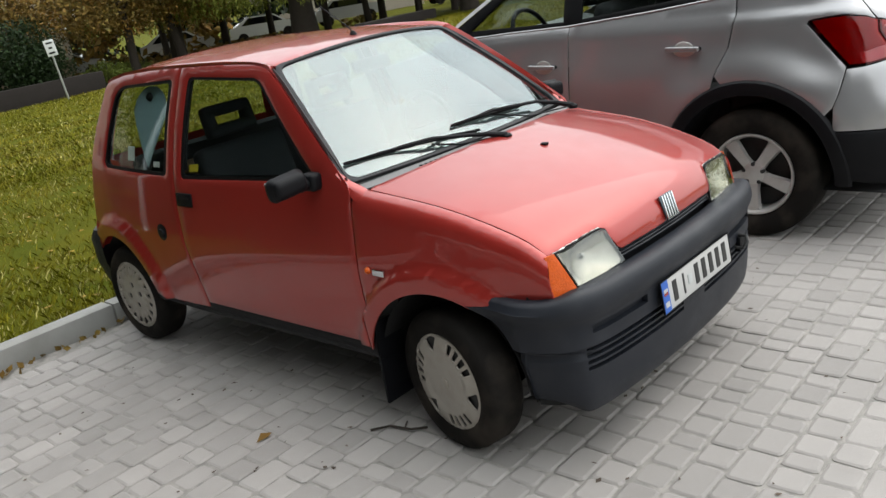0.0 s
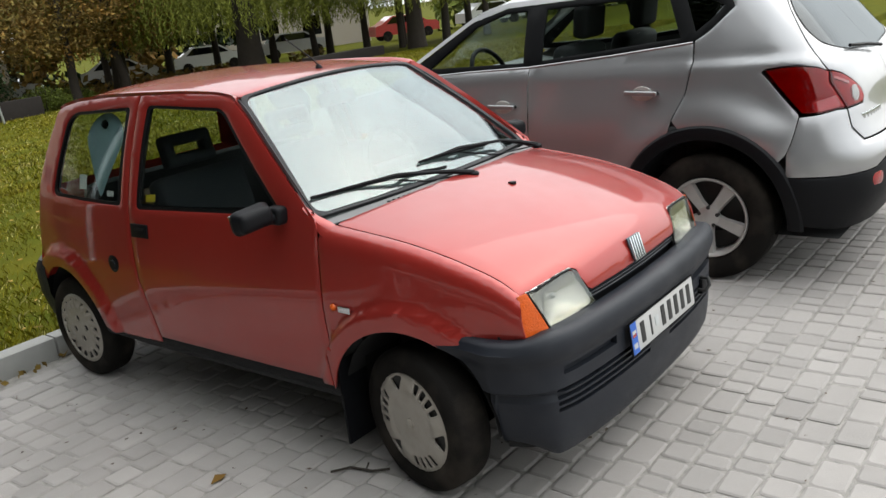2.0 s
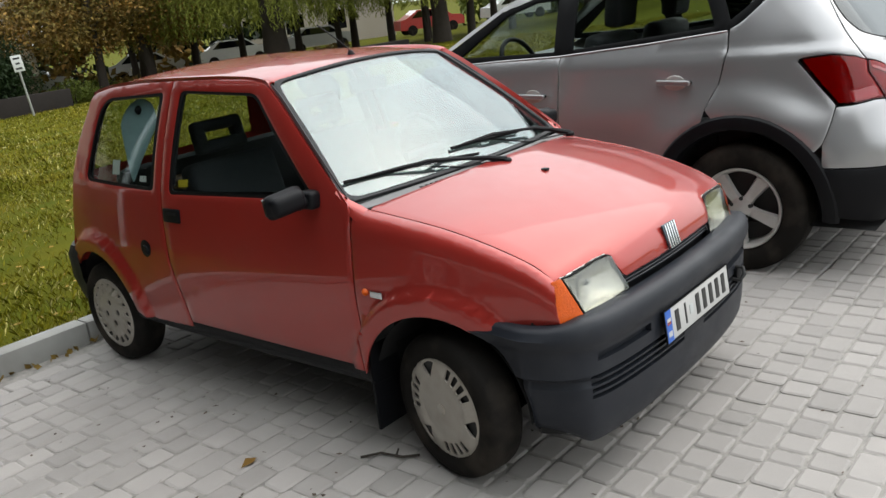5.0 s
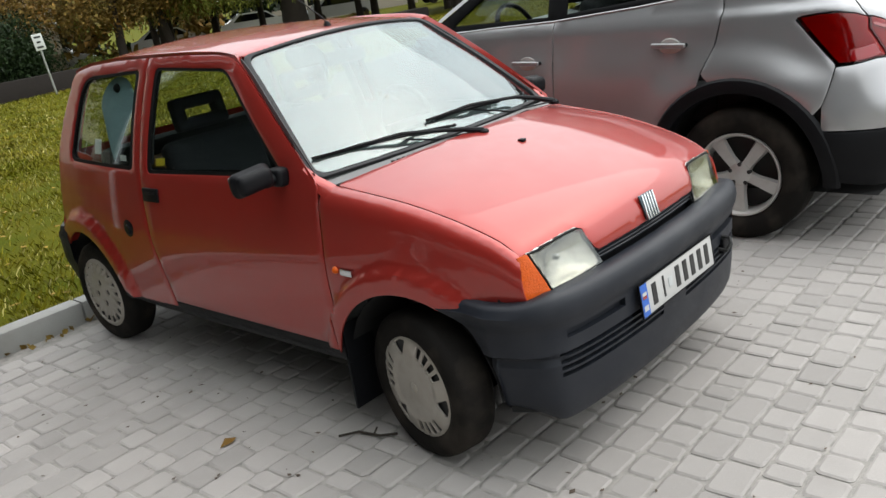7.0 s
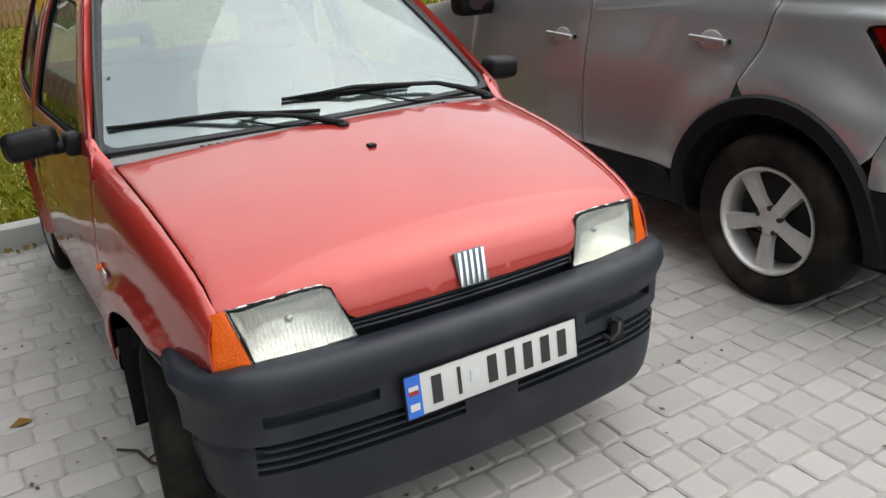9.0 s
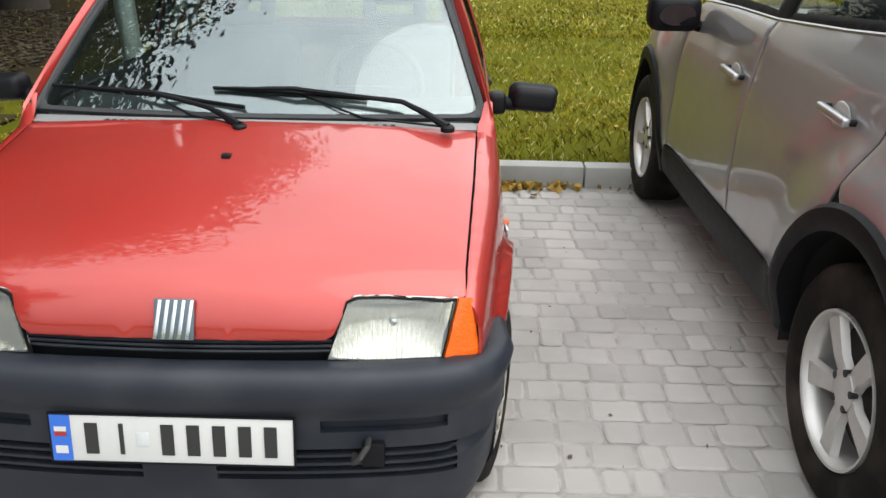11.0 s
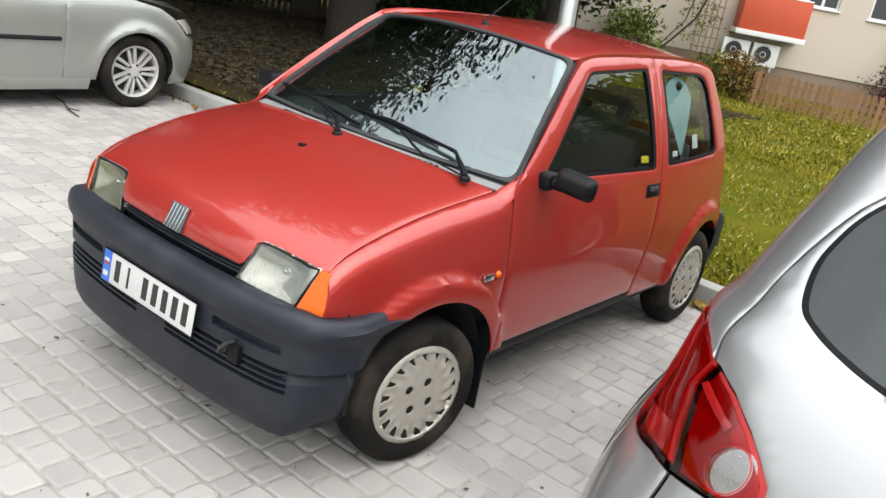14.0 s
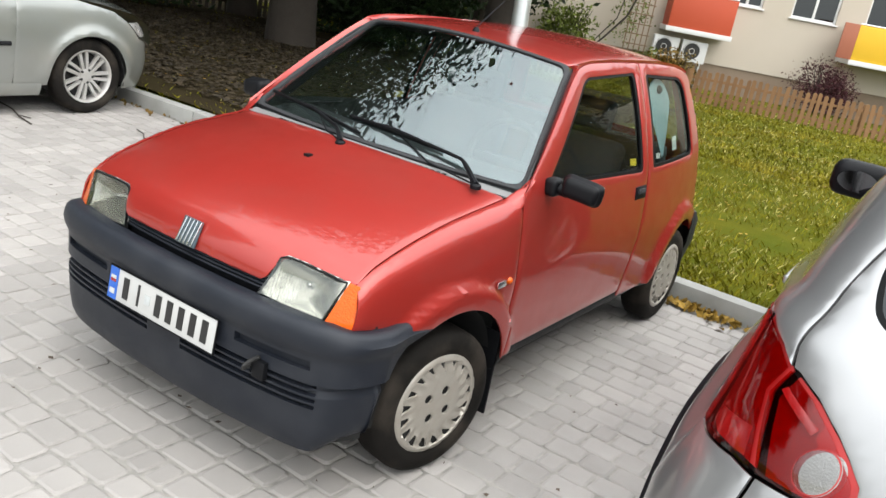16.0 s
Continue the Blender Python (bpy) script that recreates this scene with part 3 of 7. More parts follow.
    loft("sill", sill, BLACK, red_car)
    # wheel housings
    for ay, az in (AXLE_F, AXLE_R):
        w0 = 0.70 if ay < 0 else 0.66
        cs = [[(s * x, ay + r * math.cos(radians(t)), az + r * math.sin(radians(t))) for t in range(-5, 190, 13)] for x, r in ((w0, 0.34), (0.42, 0.34), (0.40, 0.02))]
        loft("wheel_housing", cs, DARK, red_car)
    # mud flap behind the front wheel
    bm = bmesh.new()
    box(bm, (s * 0.545 if s > 0 else s * 0.738, -0.778, 0.105), (s * 0.738 if s > 0 else s * 0.545, -0.766, 0.44), 0.004)
    part("mud_flap", bm, BLACK, red_car)
    # side indicator and badge
    bm = lathe([(0.0, 0.014), (0.007, 0.012), (0.012, 0.007), (0.014, 0.0)], 14, "x", sign=s)
    ob = part("side_indicator", bm, AMBER, red_car)
    ob.location = (s * 0.741, -0.808, 0.655)
    bm = bmesh.new()
    box(bm, (-0.003, -0.03, -0.012), (0.004, 0.03, 0.012), 0.002)
    ob = part("badge", bm, CHROME, red_car)
    ob.matrix_basis = pose(s * 0.743, -0.862, 0.652, 0, 0, s * 2)
    # door handle: recess and flap
    bm = bmesh.new()
    box(bm, (-0.006, -0.062, -0.030), (0.004, 0.062, 0.030), 0.006)
    h = part("handle", bm, BLACK, dr)
    h.matrix_basis = pose(s * 0.7215, 0.355, 0.838, 0, s * -7, 0)
    bm = bmesh.new()
    box(bm, (-0.004, -0.045, -0.004), (0.012, 0.03, 0.018), 0.004)
    ob = part("handle_flap", bm, TRIM, h)
    ob.matrix_basis = pose(s * 0.002, 0, 0.002)
    # mirror: foot and shell
    bm = bmesh.new()
    box(bm, (-0.028, -0.036, -0.034), (0.028, 0.036, 0.034), 0.022, 4)
    mir = part("mirror_foot", bm, BLACK, red_car)
    mir.matrix_basis = pose(s * 0.715, -0.565, 0.965)
    bm = bmesh.new()
    box(bm, (-0.078, -0.042, -0.044), (0.078, 0.038, 0.044), 0.034, 5)
    for v in bm.verts:
        if v.co.y < 0:
            v.co.x *= 0.88
            v.co.z *= 0.85
    shell = part("mirror_shell", bm, BLACK, mir, "black plastic door mirror")
    shell.matrix_basis = pose(s * 0.112, 0.0, 0.016, 0, s * 6, s * 8)
    bm = bmesh.new()
    box(bm, (-0.062, -0.002, -0.030), (0.062, 0.002, 0.030), 0.0015)
    ob = part("mirror_glass", bm, CHROME, mir)
    ob.matrix_basis = pose(s * 0.112, 0.0375, 0.016, 0, s * 6, s * 8)
    bm = tube([(0.0, 0, 0), (s * 0.06, 0, -0.004)], 0.022, 10)
    part("mirror_arm", bm, BLACK, mir)

# fuel cap on the driver's far side
bm = lathe([(0.0, 0.010), (0.020, 0.010), (0.024, 0.004), (0.036, 0.003), (0.046, 0.0)], 24, "x", sign=-1)
ob = part("fuel_cap", bm, BLACK, red_car)
ob.location = (-0.737, 0.60, 0.665)

# bonnet
half = [(0.0, 0.906), (0.20, 0.904), (0.318, 0.898), (0.336, 0.884), (0.366, 0.815), (0.385, 0.800), (0.45, 0.797), (0.612, 0.780), (0.618, 0.772)]
half += [(seam_x(t) - 0.001, t) for t in (0.70, 0.60, 0.50, 0.40, 0.30, 0.20, 0.12, 0.07)] + [(0.63, 0.062), (0.45, 0.075), (0.2, 0.082), (0.0, 0.084)]
outline = half + [(-x, t) for x, t in half[-2:0:-1]]
panel("bonnet", outline, bonnet_at, RED, red_car, "sun-faded red bonnet", step=0.04, roll=0.0015, lip=0.005, outward=(0, -0.4, 1))
# panel under the bonnet edge, dark
loft("engine_bay_skin", [[(x, bonnet_at(x, t)[1] + 0.02, bonnet_at(x, t)[2] - 0.03) for x in np.linspace(-0.64, 0.64, 17)] for t in (0.0, 0.2, 0.4, 0.6, 0.72)], DARK, red_car)

# roof
rl = [(0.0, -0.272), (0.25, -0.258), (0.42, -0.232), (0.50, -0.205)] + [(0.508 + red_taper(y) * 0.8, y) for y in (-0.1, 0.2, 0.5, 0.8, 1.03, 1.155)] + [(0.40, 1.195), (0.0, 1.205)]
outline = rl + [(-x, y) for x, y in rl[-2:0:-1]]
panel("roof", outline, roof_at, RED, red_car, "faded red roof panel", step=0.05, outward=(0, 0, 1))
# tail: hatch and rear bumper
tail = q_top[-1:] + q_rear
def tail_row(y, z, k0, k1, n):
    return [(k * (red_side(y, z) - 0.004), y + 0.05 * (1 - k * k), z + (0.02 * (1 - k * k) if z > 1.3 else 0)) for k in np.linspace(k0, k1, n)]


edge_y = spline([z for y, z in reversed(tail)], [y for y, z in reversed(tail)])
loft("hatch", [tail_row(edge_y(z), z, -1, 1, 13) for z in (0.50, 0.56, 0.66, 0.80, 0.90, 0.96)], RED, red_car)
loft("hatch_head", [tail_row(edge_y(z), z, -1, 1, 13) for z in (1.31, 1.335)], RED, red_car)
for k in (-1, 1):
    loft("hatch_side", [tail_row(edge_y(z), z, k * 0.80, k * 1.0, 4) for z in (0.96, 1.02, 1.12, 1.20, 1.31)], RED, red_car)
loft("hatch_window", [[(k * (red_side(y, z) - 0.12), y + 0.05 * (1 - k * k) + 0.006, z) for k in np.linspace(-1, 1, 9)] for y, z in [(1.175, 1.315), (1.235, 1.20), (1.297, 1.05), (1.330, 0.955)]], WINDOW, red_car).visible_shadow = False
bp = [(0.712, 1.345), (0.715, 1.435), (0.66, 1.51), (0.50, 1.54), (0.0, 1.555)]
plan = [(-x, y) for x, y in bp] + [(x, y) for x, y in bp[-2::-1]]
plan = dense(plan, 0.06, closed=False)
loft("rear_bumper", [[(x * (1 - d), y - d, z) for x, y in plan] for z, d in ((0.60, 0.08), (0.595, 0.02), (0.55, 0.0), (0.42, 0.0), (0.30, 0.03), (0.28, 0.10))], BUMPER, red_car)

# windscreen with weathered grey-black seal
SCREENSEAL = surface("weathered_seal", (0.030, 0.031, 0.033), 0.6, 0.0, 0.3, 9.0, spec=0.2)
outer = rounded([(-1.022, -0.026), (1.022, -0.026), (1.024, 1.018), (-1.024, 1.018)], 0.09)
inner = rounded([(-0.993, 0.022), (0.993, 0.022), (0.985, 0.982), (-0.985, 0.982)], 0.08)
ob = panel("windscreen", rounded([(-1.0, 0.0), (1.0, 0.0), (1.0, 1.0), (-1.0, 1.0)], 0.1), screen_at, WINDSCREEN, red_car, step=0.1, edge=0.08, thick=0.003, roll=0.0, outward=(0, -0.6, 0.8))
ob.visible_shadow = False
proud = lambda u, v: tuple(Vector(screen_at(u, v)) + Vector((0, -0.006, 0.006)))
panel("windscreen_seal", outer, proud, SCREENSEAL, red_car, holes=[inner], step=0.1, edge=0.05, thick=0.012, roll=0.002, outward=(0, -0.6, 0.8))
SCUTTLE = surface("scuttle_plastic", (0.15, 0.15, 0.15), 0.6, 0.0, 0.25, 12.0, 0.1, 400)
# scuttle with vent slots at the foot of the screen
sc = lambda u, v: (u * 0.66, -0.725 - 0.114 * (1 - u * u) - 0.075 * (1 - v) * (1 - 0.35 * u * u) + 0.0, 0.938 + 0.026 * (1 - u * u) - 0.010 * (1 - v))
panel("scuttle", [(-0.99, 0.05), (0.99, 0.05), (1.0, 0.95), (-1.0, 0.95)], sc, SCUTTLE, red_car, step=0.1, edge=0.08, thick=0.006, roll=0.0, outward=(0, -0.3, 1))
for k in range(36):
    u = -0.62 + 1.24 * k / 35
    if abs(u) < 0.04:
        continue
    p = Vector(sc(u, 0.38))
    bm = bmesh.new()
    box(bm, p + Vector((-0.0055, -0.011, 0.0015)), p + Vector((0.0055, 0.011, 0.005)))
    part("vent_slot", bm, DARK, red_car, smooth=False)

# headlamps
def front_at(x, z):
    ax = abs(x)
    wrap = 0.0215 + 0.09 * (ax - 0.324) + 0.48 * max(0.0, ax - 0.572)
    return x, -1.628 + wrap + 0.30 * (z - 0.62), z


for s in (-1, 1):
    fo = (s * 0.3, -1, 0.2)
    lens = [(0.325, 0.634), (0.365, 0.748), (0.385, 0.757), (0.45, 0.757), (0.596, 0.745), (0.566, 0.627), (0.45, 0.625)]
    frame_line = [(0.321, 0.629), (0.361, 0.752), (0.382, 0.761), (0.45, 0.761), (0.600, 0.749), (0.569, 0.622), (0.45, 0.618)]
    hl = new("headlamp")
    hl.parent = red_car
    bk = lambda x, z: tuple(Vector(front_at(x, z)) + Vector((0, 0.010 + 0.038 * max(0, 1 - ((x - 0.46) / 0.125) ** 2) * max(0.0, 1 - ((z - 0.69) / 0.062) ** 2) ** 0.6 + 0.0012 * math.sin(x * 420), 0)))
    panel("reflector", frame_line, mirror_x(bk, s), REFLECTOR, hl, step=0.0075, edge=0.01, thick=0.004, roll=0, outward=fo)
    panel("lamp_frame", frame_line, mirror_x(front_at, s), SEAL, hl, holes=[lens], step=0.2, thick=0.014, roll=0.001, outward=fo)
    lp = panel("lens", lens, mirror_x(lambda x, z: tuple(Vector(front_at(x, z)) + Vector((0, -0.004, 0))), s), LAMP, hl, step=0.03, thick=0.003, roll=0, outward=fo)
    lp.visible_shadow = False
    for k in range(22):
        x0 = 0.345 + 0.0105 * k
        z0, z1 = 0.632, min(0.748, 0.634 + max(0.0, (x0 - 0.325)) * 2.85) if x0 < 0.365 else 0.748
        if x0 > 0.566:
            z0 = 0.632 + (x0 - 0.566) * 3.9
        part("lens_flute", tube([tuple(Vector(front_at(s * x0, z)) + Vector((0, 0.001, 0))) for z in (z0, (z0 + z1) / 2, z1)], 0.0016, 4), LAMP, hl)
    bm = bmesh.new()
    bmesh.ops.create_uvsphere(bm, u_segments=16, v_segments=10, radius=0.011)
    ob = part("bulb_shield", bm, CHROME, hl)
    ob.location = (s * 0.46, -1.528, 0.690)
    panel("indicator", [(0.574, 0.621), (0.605, 0.748), (0.634, 0.744), (0.652, 0.628), (0.648, 0.620)], mirror_x(lambda x, z: tuple(Vector(front_at(x, z)) + Vector((0, -0.003, 0))), s), AMBER, hl, "amber indicator lens", step=0.02, thick=0.02, roll=0.002, outward=fo)

# grille: dark back and slats between the lamps
ga = lambda x, z: (x, -1.582 + 0.14 * x * x, z)
panel("grille", [(-0.335, 0.60), (0.335, 0.60), (0.335, 0.69), (-0.335, 0.69)], ga, BLACK, red_car, step=0.08, thick=0.01, roll=0, outward=(0, -1, 0))
for z in (0.640, 0.652, 0.664, 0.676):
    pts = [(x, -1.594 + 0.14 * x * x, z) for x in np.linspace(-0.33, 0.33, 13)]
    part("grille_slat", tube(pts, 0.0042, 6), BUMPER, red_car)

# badge on the nose: five slanted bars on a plain plate
badge = new("emblem")
badge.parent = red_car
p = Vector(bonnet_at(0, 0.862))
badge.matrix_basis = Matrix.Translation(p + Vector((0, -0.004, 0.002))) @ pose(0, 0, 0, -20, 0, 0)
bm = bmesh.new()
box(bm, (-0.043, -0.004, -0.044), (0.043, 0.003, 0.044), 0.003)
part("plate_back", bm, EMBLEM, badge)
for k in range(5):
    bm = bmesh.new()
    box(bm, (-0.0045, -0.003, -0.042), (0.0045, 0.003, 0.042), 0.002)
    for v in bm.verts:
        v.co.x += v.co.z * 0.12
    ob = part("bar", bm, CHROME, badge)
    ob.location = (-0.034 + 0.017 * k, -0.005, 0)

# front bumper: plan path times profile, slots pushed in
bp = [(0.738, -1.315), (0.738, -1.40), (0.722, -1.49), (0.690, -1.565), (0.640, -1.618), (0.56, -1.652), (0.44, -1.672), (0.24, -1.688), (0.0, -1.694)]
bx = spline([i / 8 for i in range(9)], [p[0] for p in bp])
by = spline([i / 8 for i in range(9)], [p[1] for p in bp])
path_u = [bx(k) for k in np.linspace(0, 1, 49)], [by(k) for k in np.linspace(0, 1, 49)]
plan = [(-x, y) for x, y in zip(*path_u)] + [(x, y) for x, y in zip(path_u[0][-2::-1], path_u[1][-2::-1])]
prof = [(0.640, 0.085), (0.648, 0.040), (0.645, 0.018), (0.634, 0.006), (0.615, 0.0), (0.585, -0.003), (0.560, 0.001), (0.545, 0.007), (0.532, 0.014), (0.518, 0.016), (0.500, 0.017), (0.488, 0.017), (0.468, 0.018), (0.452, 0.018),
        (0.445, 0.018), (0.430, 0.018), (0.423, 0.019), (0.408, 0.019), (0.401, 0.019), (0.386, 0.020), (0.379, 0.020), (0.364, 0.021), (0.357, 0.022), (0.32, 0.024), (0.28, 0.028), (0.235, 0.036), (0.205, 0.05), (0.195, 0.075), (0.20, 0.12)]
bm = bmesh.new()
grid = []
for z, d in prof:
    row = []
    for i, (x, y) in enumerate(plan):
        a, b = Vector(plan[max(i - 1, 0)]), Vector(plan[min(i + 1, len(plan) - 1)])
        t = (b - a).normalized()
        side = smooth(abs(x), 0.60, 0.73)
        zz = z - 0.013 * smooth(z, 0.55, 0.63)
        if y > -1.45:
            reach = 0.352 ** 2 - (z - AXLE_F[1]) ** 2
            end = min(-1.245, AXLE_F[0] - math.sqrt(max(reach, 0.0)))
            y = -1.45 + (y + 1.45) * (end + 1.45) / 0.135
            x = math.copysign(abs(x) + (W_RED(max(z, 0.42)) + red_taper(y) + 0.026 - abs(x)) * smooth(y, -1.45, -1.30), x)
        if z < 0.3:
            zz = z + 0.05 * side * (0.3 - z) / 0.1
        if z > 0.60:
            zz -= 0.022 * smooth(abs(x), 0.62, 0.74)
        dd = d
        if z < 0.44:
            dd += 0.014 * side
        if side > 0 and abs(z - 0.430) < 0.009:
            dd += 0.010
        row.append(bm.verts.new((x - t.y * dd * -1 * -1, y + t.x * dd, zz)))
    grid.append(row)
push = []
for j in range(len(prof) - 1):
    zc = (prof[j][0] + prof[j + 1][0]) / 2
    for i in range(len(plan) - 1):
        f = bm.faces.new((grid[j][i], grid[j][i + 1], grid[j + 1][i + 1], grid[j + 1][i]))
        ax = abs(plan[i][0] + plan[i + 1][0]) / 2
        if plan[i][1] < -1.6 and 0.0 <= ax < 0.615:
            up = 0.488 < zc < 0.518 and 0.30 < ax < 0.585
            lows = prof[j] in ((0.445, 0.018), (0.423, 0.019), (0.401, 0.019), (0.379, 0.020)) and ax > 0.10
            if up or lows:
                push.append(f)
bmesh.ops.recalc_face_normals(bm, faces=bm.faces)
r = bmesh.ops.extrude_face_region(bm, geom=push)
bmesh.ops.delete(bm, geom=push, context="FACES_ONLY")
for v in r["geom"]:
    if isinstance(v, bmesh.types.BMVert):
        v.co.y += 0.022
part("front_bumper", bm, BUMPER, red_car, "grey textured plastic front bumper", sharp=42)
# dark core behind the bumper
loft("bumper_core", [[(x * 0.94, y + 0.05, z) for x, y in plan if y < -1.50] for z in (0.62, 0.24)], DARK, red_car)
# towing eye cover
bm = bmesh.new()
box(bm, (0.40, -1.672, 0.405), (0.45, -1.650, 0.465), 0.006)
part("towing_cover", bm, BLACK, red_car)
bm = tube([(0.385, -1.66, 0.43), (0.385, -1.69, 0.43), (0.40, -1.70, 0.45), (0.415, -1.69, 0.47), (0.415, -1.66, 0.47)], 0.007, 8)
part("towing_eye", bm, STEEL, red_car)
# number plate with plain bars for the characters
plate = new("number_plate")
plate.parent = red_car
plate.matrix_basis = Matrix.Translation((0.0, -1.690, 0.478)) @ pose(0, 0, 0, -6, 0, 0)
bm = bmesh.new()
box(bm, (-0.26, -0.002, -0.057), (0.26, 0.002, 0.057), 0.0015)
part("plate_sheet", bm, WHITE, plate)
bm = bmesh.new()
box(bm, (-0.258, -0.0045, -0.054), (-0.216, -0.002, 0.054))
part("plate_band", bm, BLUE, plate)
for x, w in ((-0.172, 0.027), (-0.108, 0.009), (-0.010, 0.027), (0.045, 0.027), (0.100, 0.027), (0.155, 0.027), (0.210, 0.027)):
    bm = bmesh.new()
    box(bm, (x - w / 2, -0.0045, -0.036), (x + w / 2, -0.002, 0.036))
    part("plate_bar", bm, INK, plate)
for z0, z1, mat in ((0.016, 0.027, WHITE), (0.005, 0.0155, REDLENS), (-0.036, -0.018, WHITE)):
    bm = bmesh.new()
    box(bm, (-0.250, -0.0056, z0), (-0.224, -0.0048, z1))
    part("band_mark", bm, mat, plate)
bm = bmesh.new()
box(bm, (-0.076, -0.0040, -0.016), (-0.050, -0.002, 0.016), 0.0006)
part("plate_sticker", bm, STICKGREY, plate, "pale grey square sticker")
bm = bmesh.new()
for lo, hi in (((-0.2615, -0.004, 0.0545), (0.2615, 0.002, 0.0585)), ((-0.2615, -0.004, -0.0585), (0.2615, 0.002, -0.0545)), ((-0.2625, -0.004, -0.0585), (-0.2585, 0.002, 0.0585)), ((0.2585, -0.004, -0.0585), (0.2625, 0.002, 0.0585))):
    box(bm, lo, hi)
part("plate_frame", bm, BLACK, plate, smooth=False)

# wheels
def tyre(r, w, rim, bm=None):
    return lathe([(rim, -w / 2 + 0.02), (rim + 0.02, -w / 2 + 0.004), (r - 0.05, -w / 2 - 0.002), (r - 0.02, -w / 2 + 0.006), (r - 0.004, -w / 2 + 0.022), (r, -w / 4), (r, w / 4), (r - 0.004, w / 2 - 0.022), (r - 0.02, w / 2 - 0.006), (r - 0.05, w / 2 + 0.002), (rim + 0.02, w / 2 - 0.004), (rim, w / 2 - 0.02)], 56, "x", bm, closed=True)


def hubcap(kind):
    """A pressed plastic trim: a dished disc with a proud rim, twisted vanes between cut slots and wheel-bolt holes."""
    R = 0.190

    def lift(u, v):
        r = math.hypot(u, v)
        h = 0.018 * (1 - (r / R) ** 4) + 0.006 * smooth(r, 0.10, 0.13) - 0.012 * smooth(r, 0.182, 0.190)
        if kind == "slots":
            w = smooth(r, 0.098, 0.122) * (1 - smooth(r, 0.156, 0.163))
            h -= 0.010 * w * (0.5 + 0.5 * math.sin(17 * (math.atan2(v, u) - (r - 0.13) * 2.2) + 0.6))
            h += 0.004 * smooth(r, 0.156, 0.164)
        return h
    ring = [(R * math.cos(2 * math.pi * k / 64), R * math.sin(2 * math.pi * k / 64)) for k in range(64)]
    holes = []
    if kind == "slots":
        for k in range(17):
            a = 2 * math.pi * (k + 0.5) / 17
            t = a + 0.10
            quad = [(0.122 * math.cos(a - 0.06), 0.122 * math.sin(a - 0.06)), (0.160 * math.cos(t - 0.12), 0.160 * math.sin(t - 0.12)), (0.160 * math.cos(t + 0.09), 0.160 * math.sin(t + 0.09)), (0.140 * math.cos(a + 0.10), 0.140 * math.sin(a + 0.10))]
            holes.append(rounded(quad, 0.008, 3))
        for k in range(4):
            a = math.pi / 4 + math.pi / 2 * k
            holes.append(arc(0.055 * math.cos(a), 0.055 * math.sin(a), 0.0165, 0, 342, 12))
    else:
        for g in range(3):
            for k in range(4):
                a = 2 * math.pi * g / 3 + (k - 1.5) * 0.23 + 1.2
                quad = [(0.124 * math.cos(a - 0.068), 0.124 * math.sin(a - 0.068)), (0.169 * math.cos(a - 0.072), 0.169 * math.sin(a - 0.072)), (0.169 * math.cos(a + 0.072), 0.169 * math.sin(a + 0.072)), (0.124 * math.cos(a + 0.068), 0.124 * math.sin(a + 0.068))]
                holes.append(rounded(quad, 0.007, 3))
            a = 2 * math.pi * g / 3 + 1.2 + math.pi / 3
            tri = [(0.114 * math.cos(a), 0.114 * math.sin(a)), (0.170 * math.cos(a - 0.22), 0.170 * math.sin(a - 0.22)), (0.174 * math.cos(a), 0.174 * math.sin(a)), (0.170 * math.cos(a + 0.22), 0.170 * math.sin(a + 0.22))]
            holes.append(rounded(tri, 0.01, 3))
    return ring, holes, lift


for s in (-1, 1):
    for (ay, az), steer in ((AXLE_F, -11), (AXLE_R, 0)):
        kind = "groups" if s < 0 and ay < 0 else "slots"
        wheel = new("wheel")
        wheel.parent = red_car
        wheel.matrix_basis = pose(s * (0.655 if ay < 0 else 0.635), ay, 0.262, (-59 if kind == "groups" else 12 if ay < 0 else 35), 0, steer)
        bm = tyre(0.262, 0.155, 0.170)
        part("tyre", bm, RUBBER, wheel)
        bm = lathe([(0.172, 0.062), (0.155, 0.050), (0.15, 0.02), (0.06, 0.03), (0.0, 0.03)], 32, "x", sign=s)
        part("rim", bm, STEEL, wheel)
        ring, holes, lift = hubcap(kind)
        cap = panel("hubcap", ring, lambda u, v: (s * (0.058 + lift(u, v)), u, v), CAP, wheel, "scuffed silver plastic wheel trim", holes=holes, step=0.0095, edge=0.008, thick=0.006, roll=0.0015, lip=0.004, outward=(s, 0, 0))
        if kind == "groups":
            part("cap_emblem", lathe([(0.020, 0.0), (0.020, 0.004), (0.014, 0.006), (0.0, 0.006)], 20, "x", sign=s), CAP, cap).location = (s * 0.076, 0, 0)

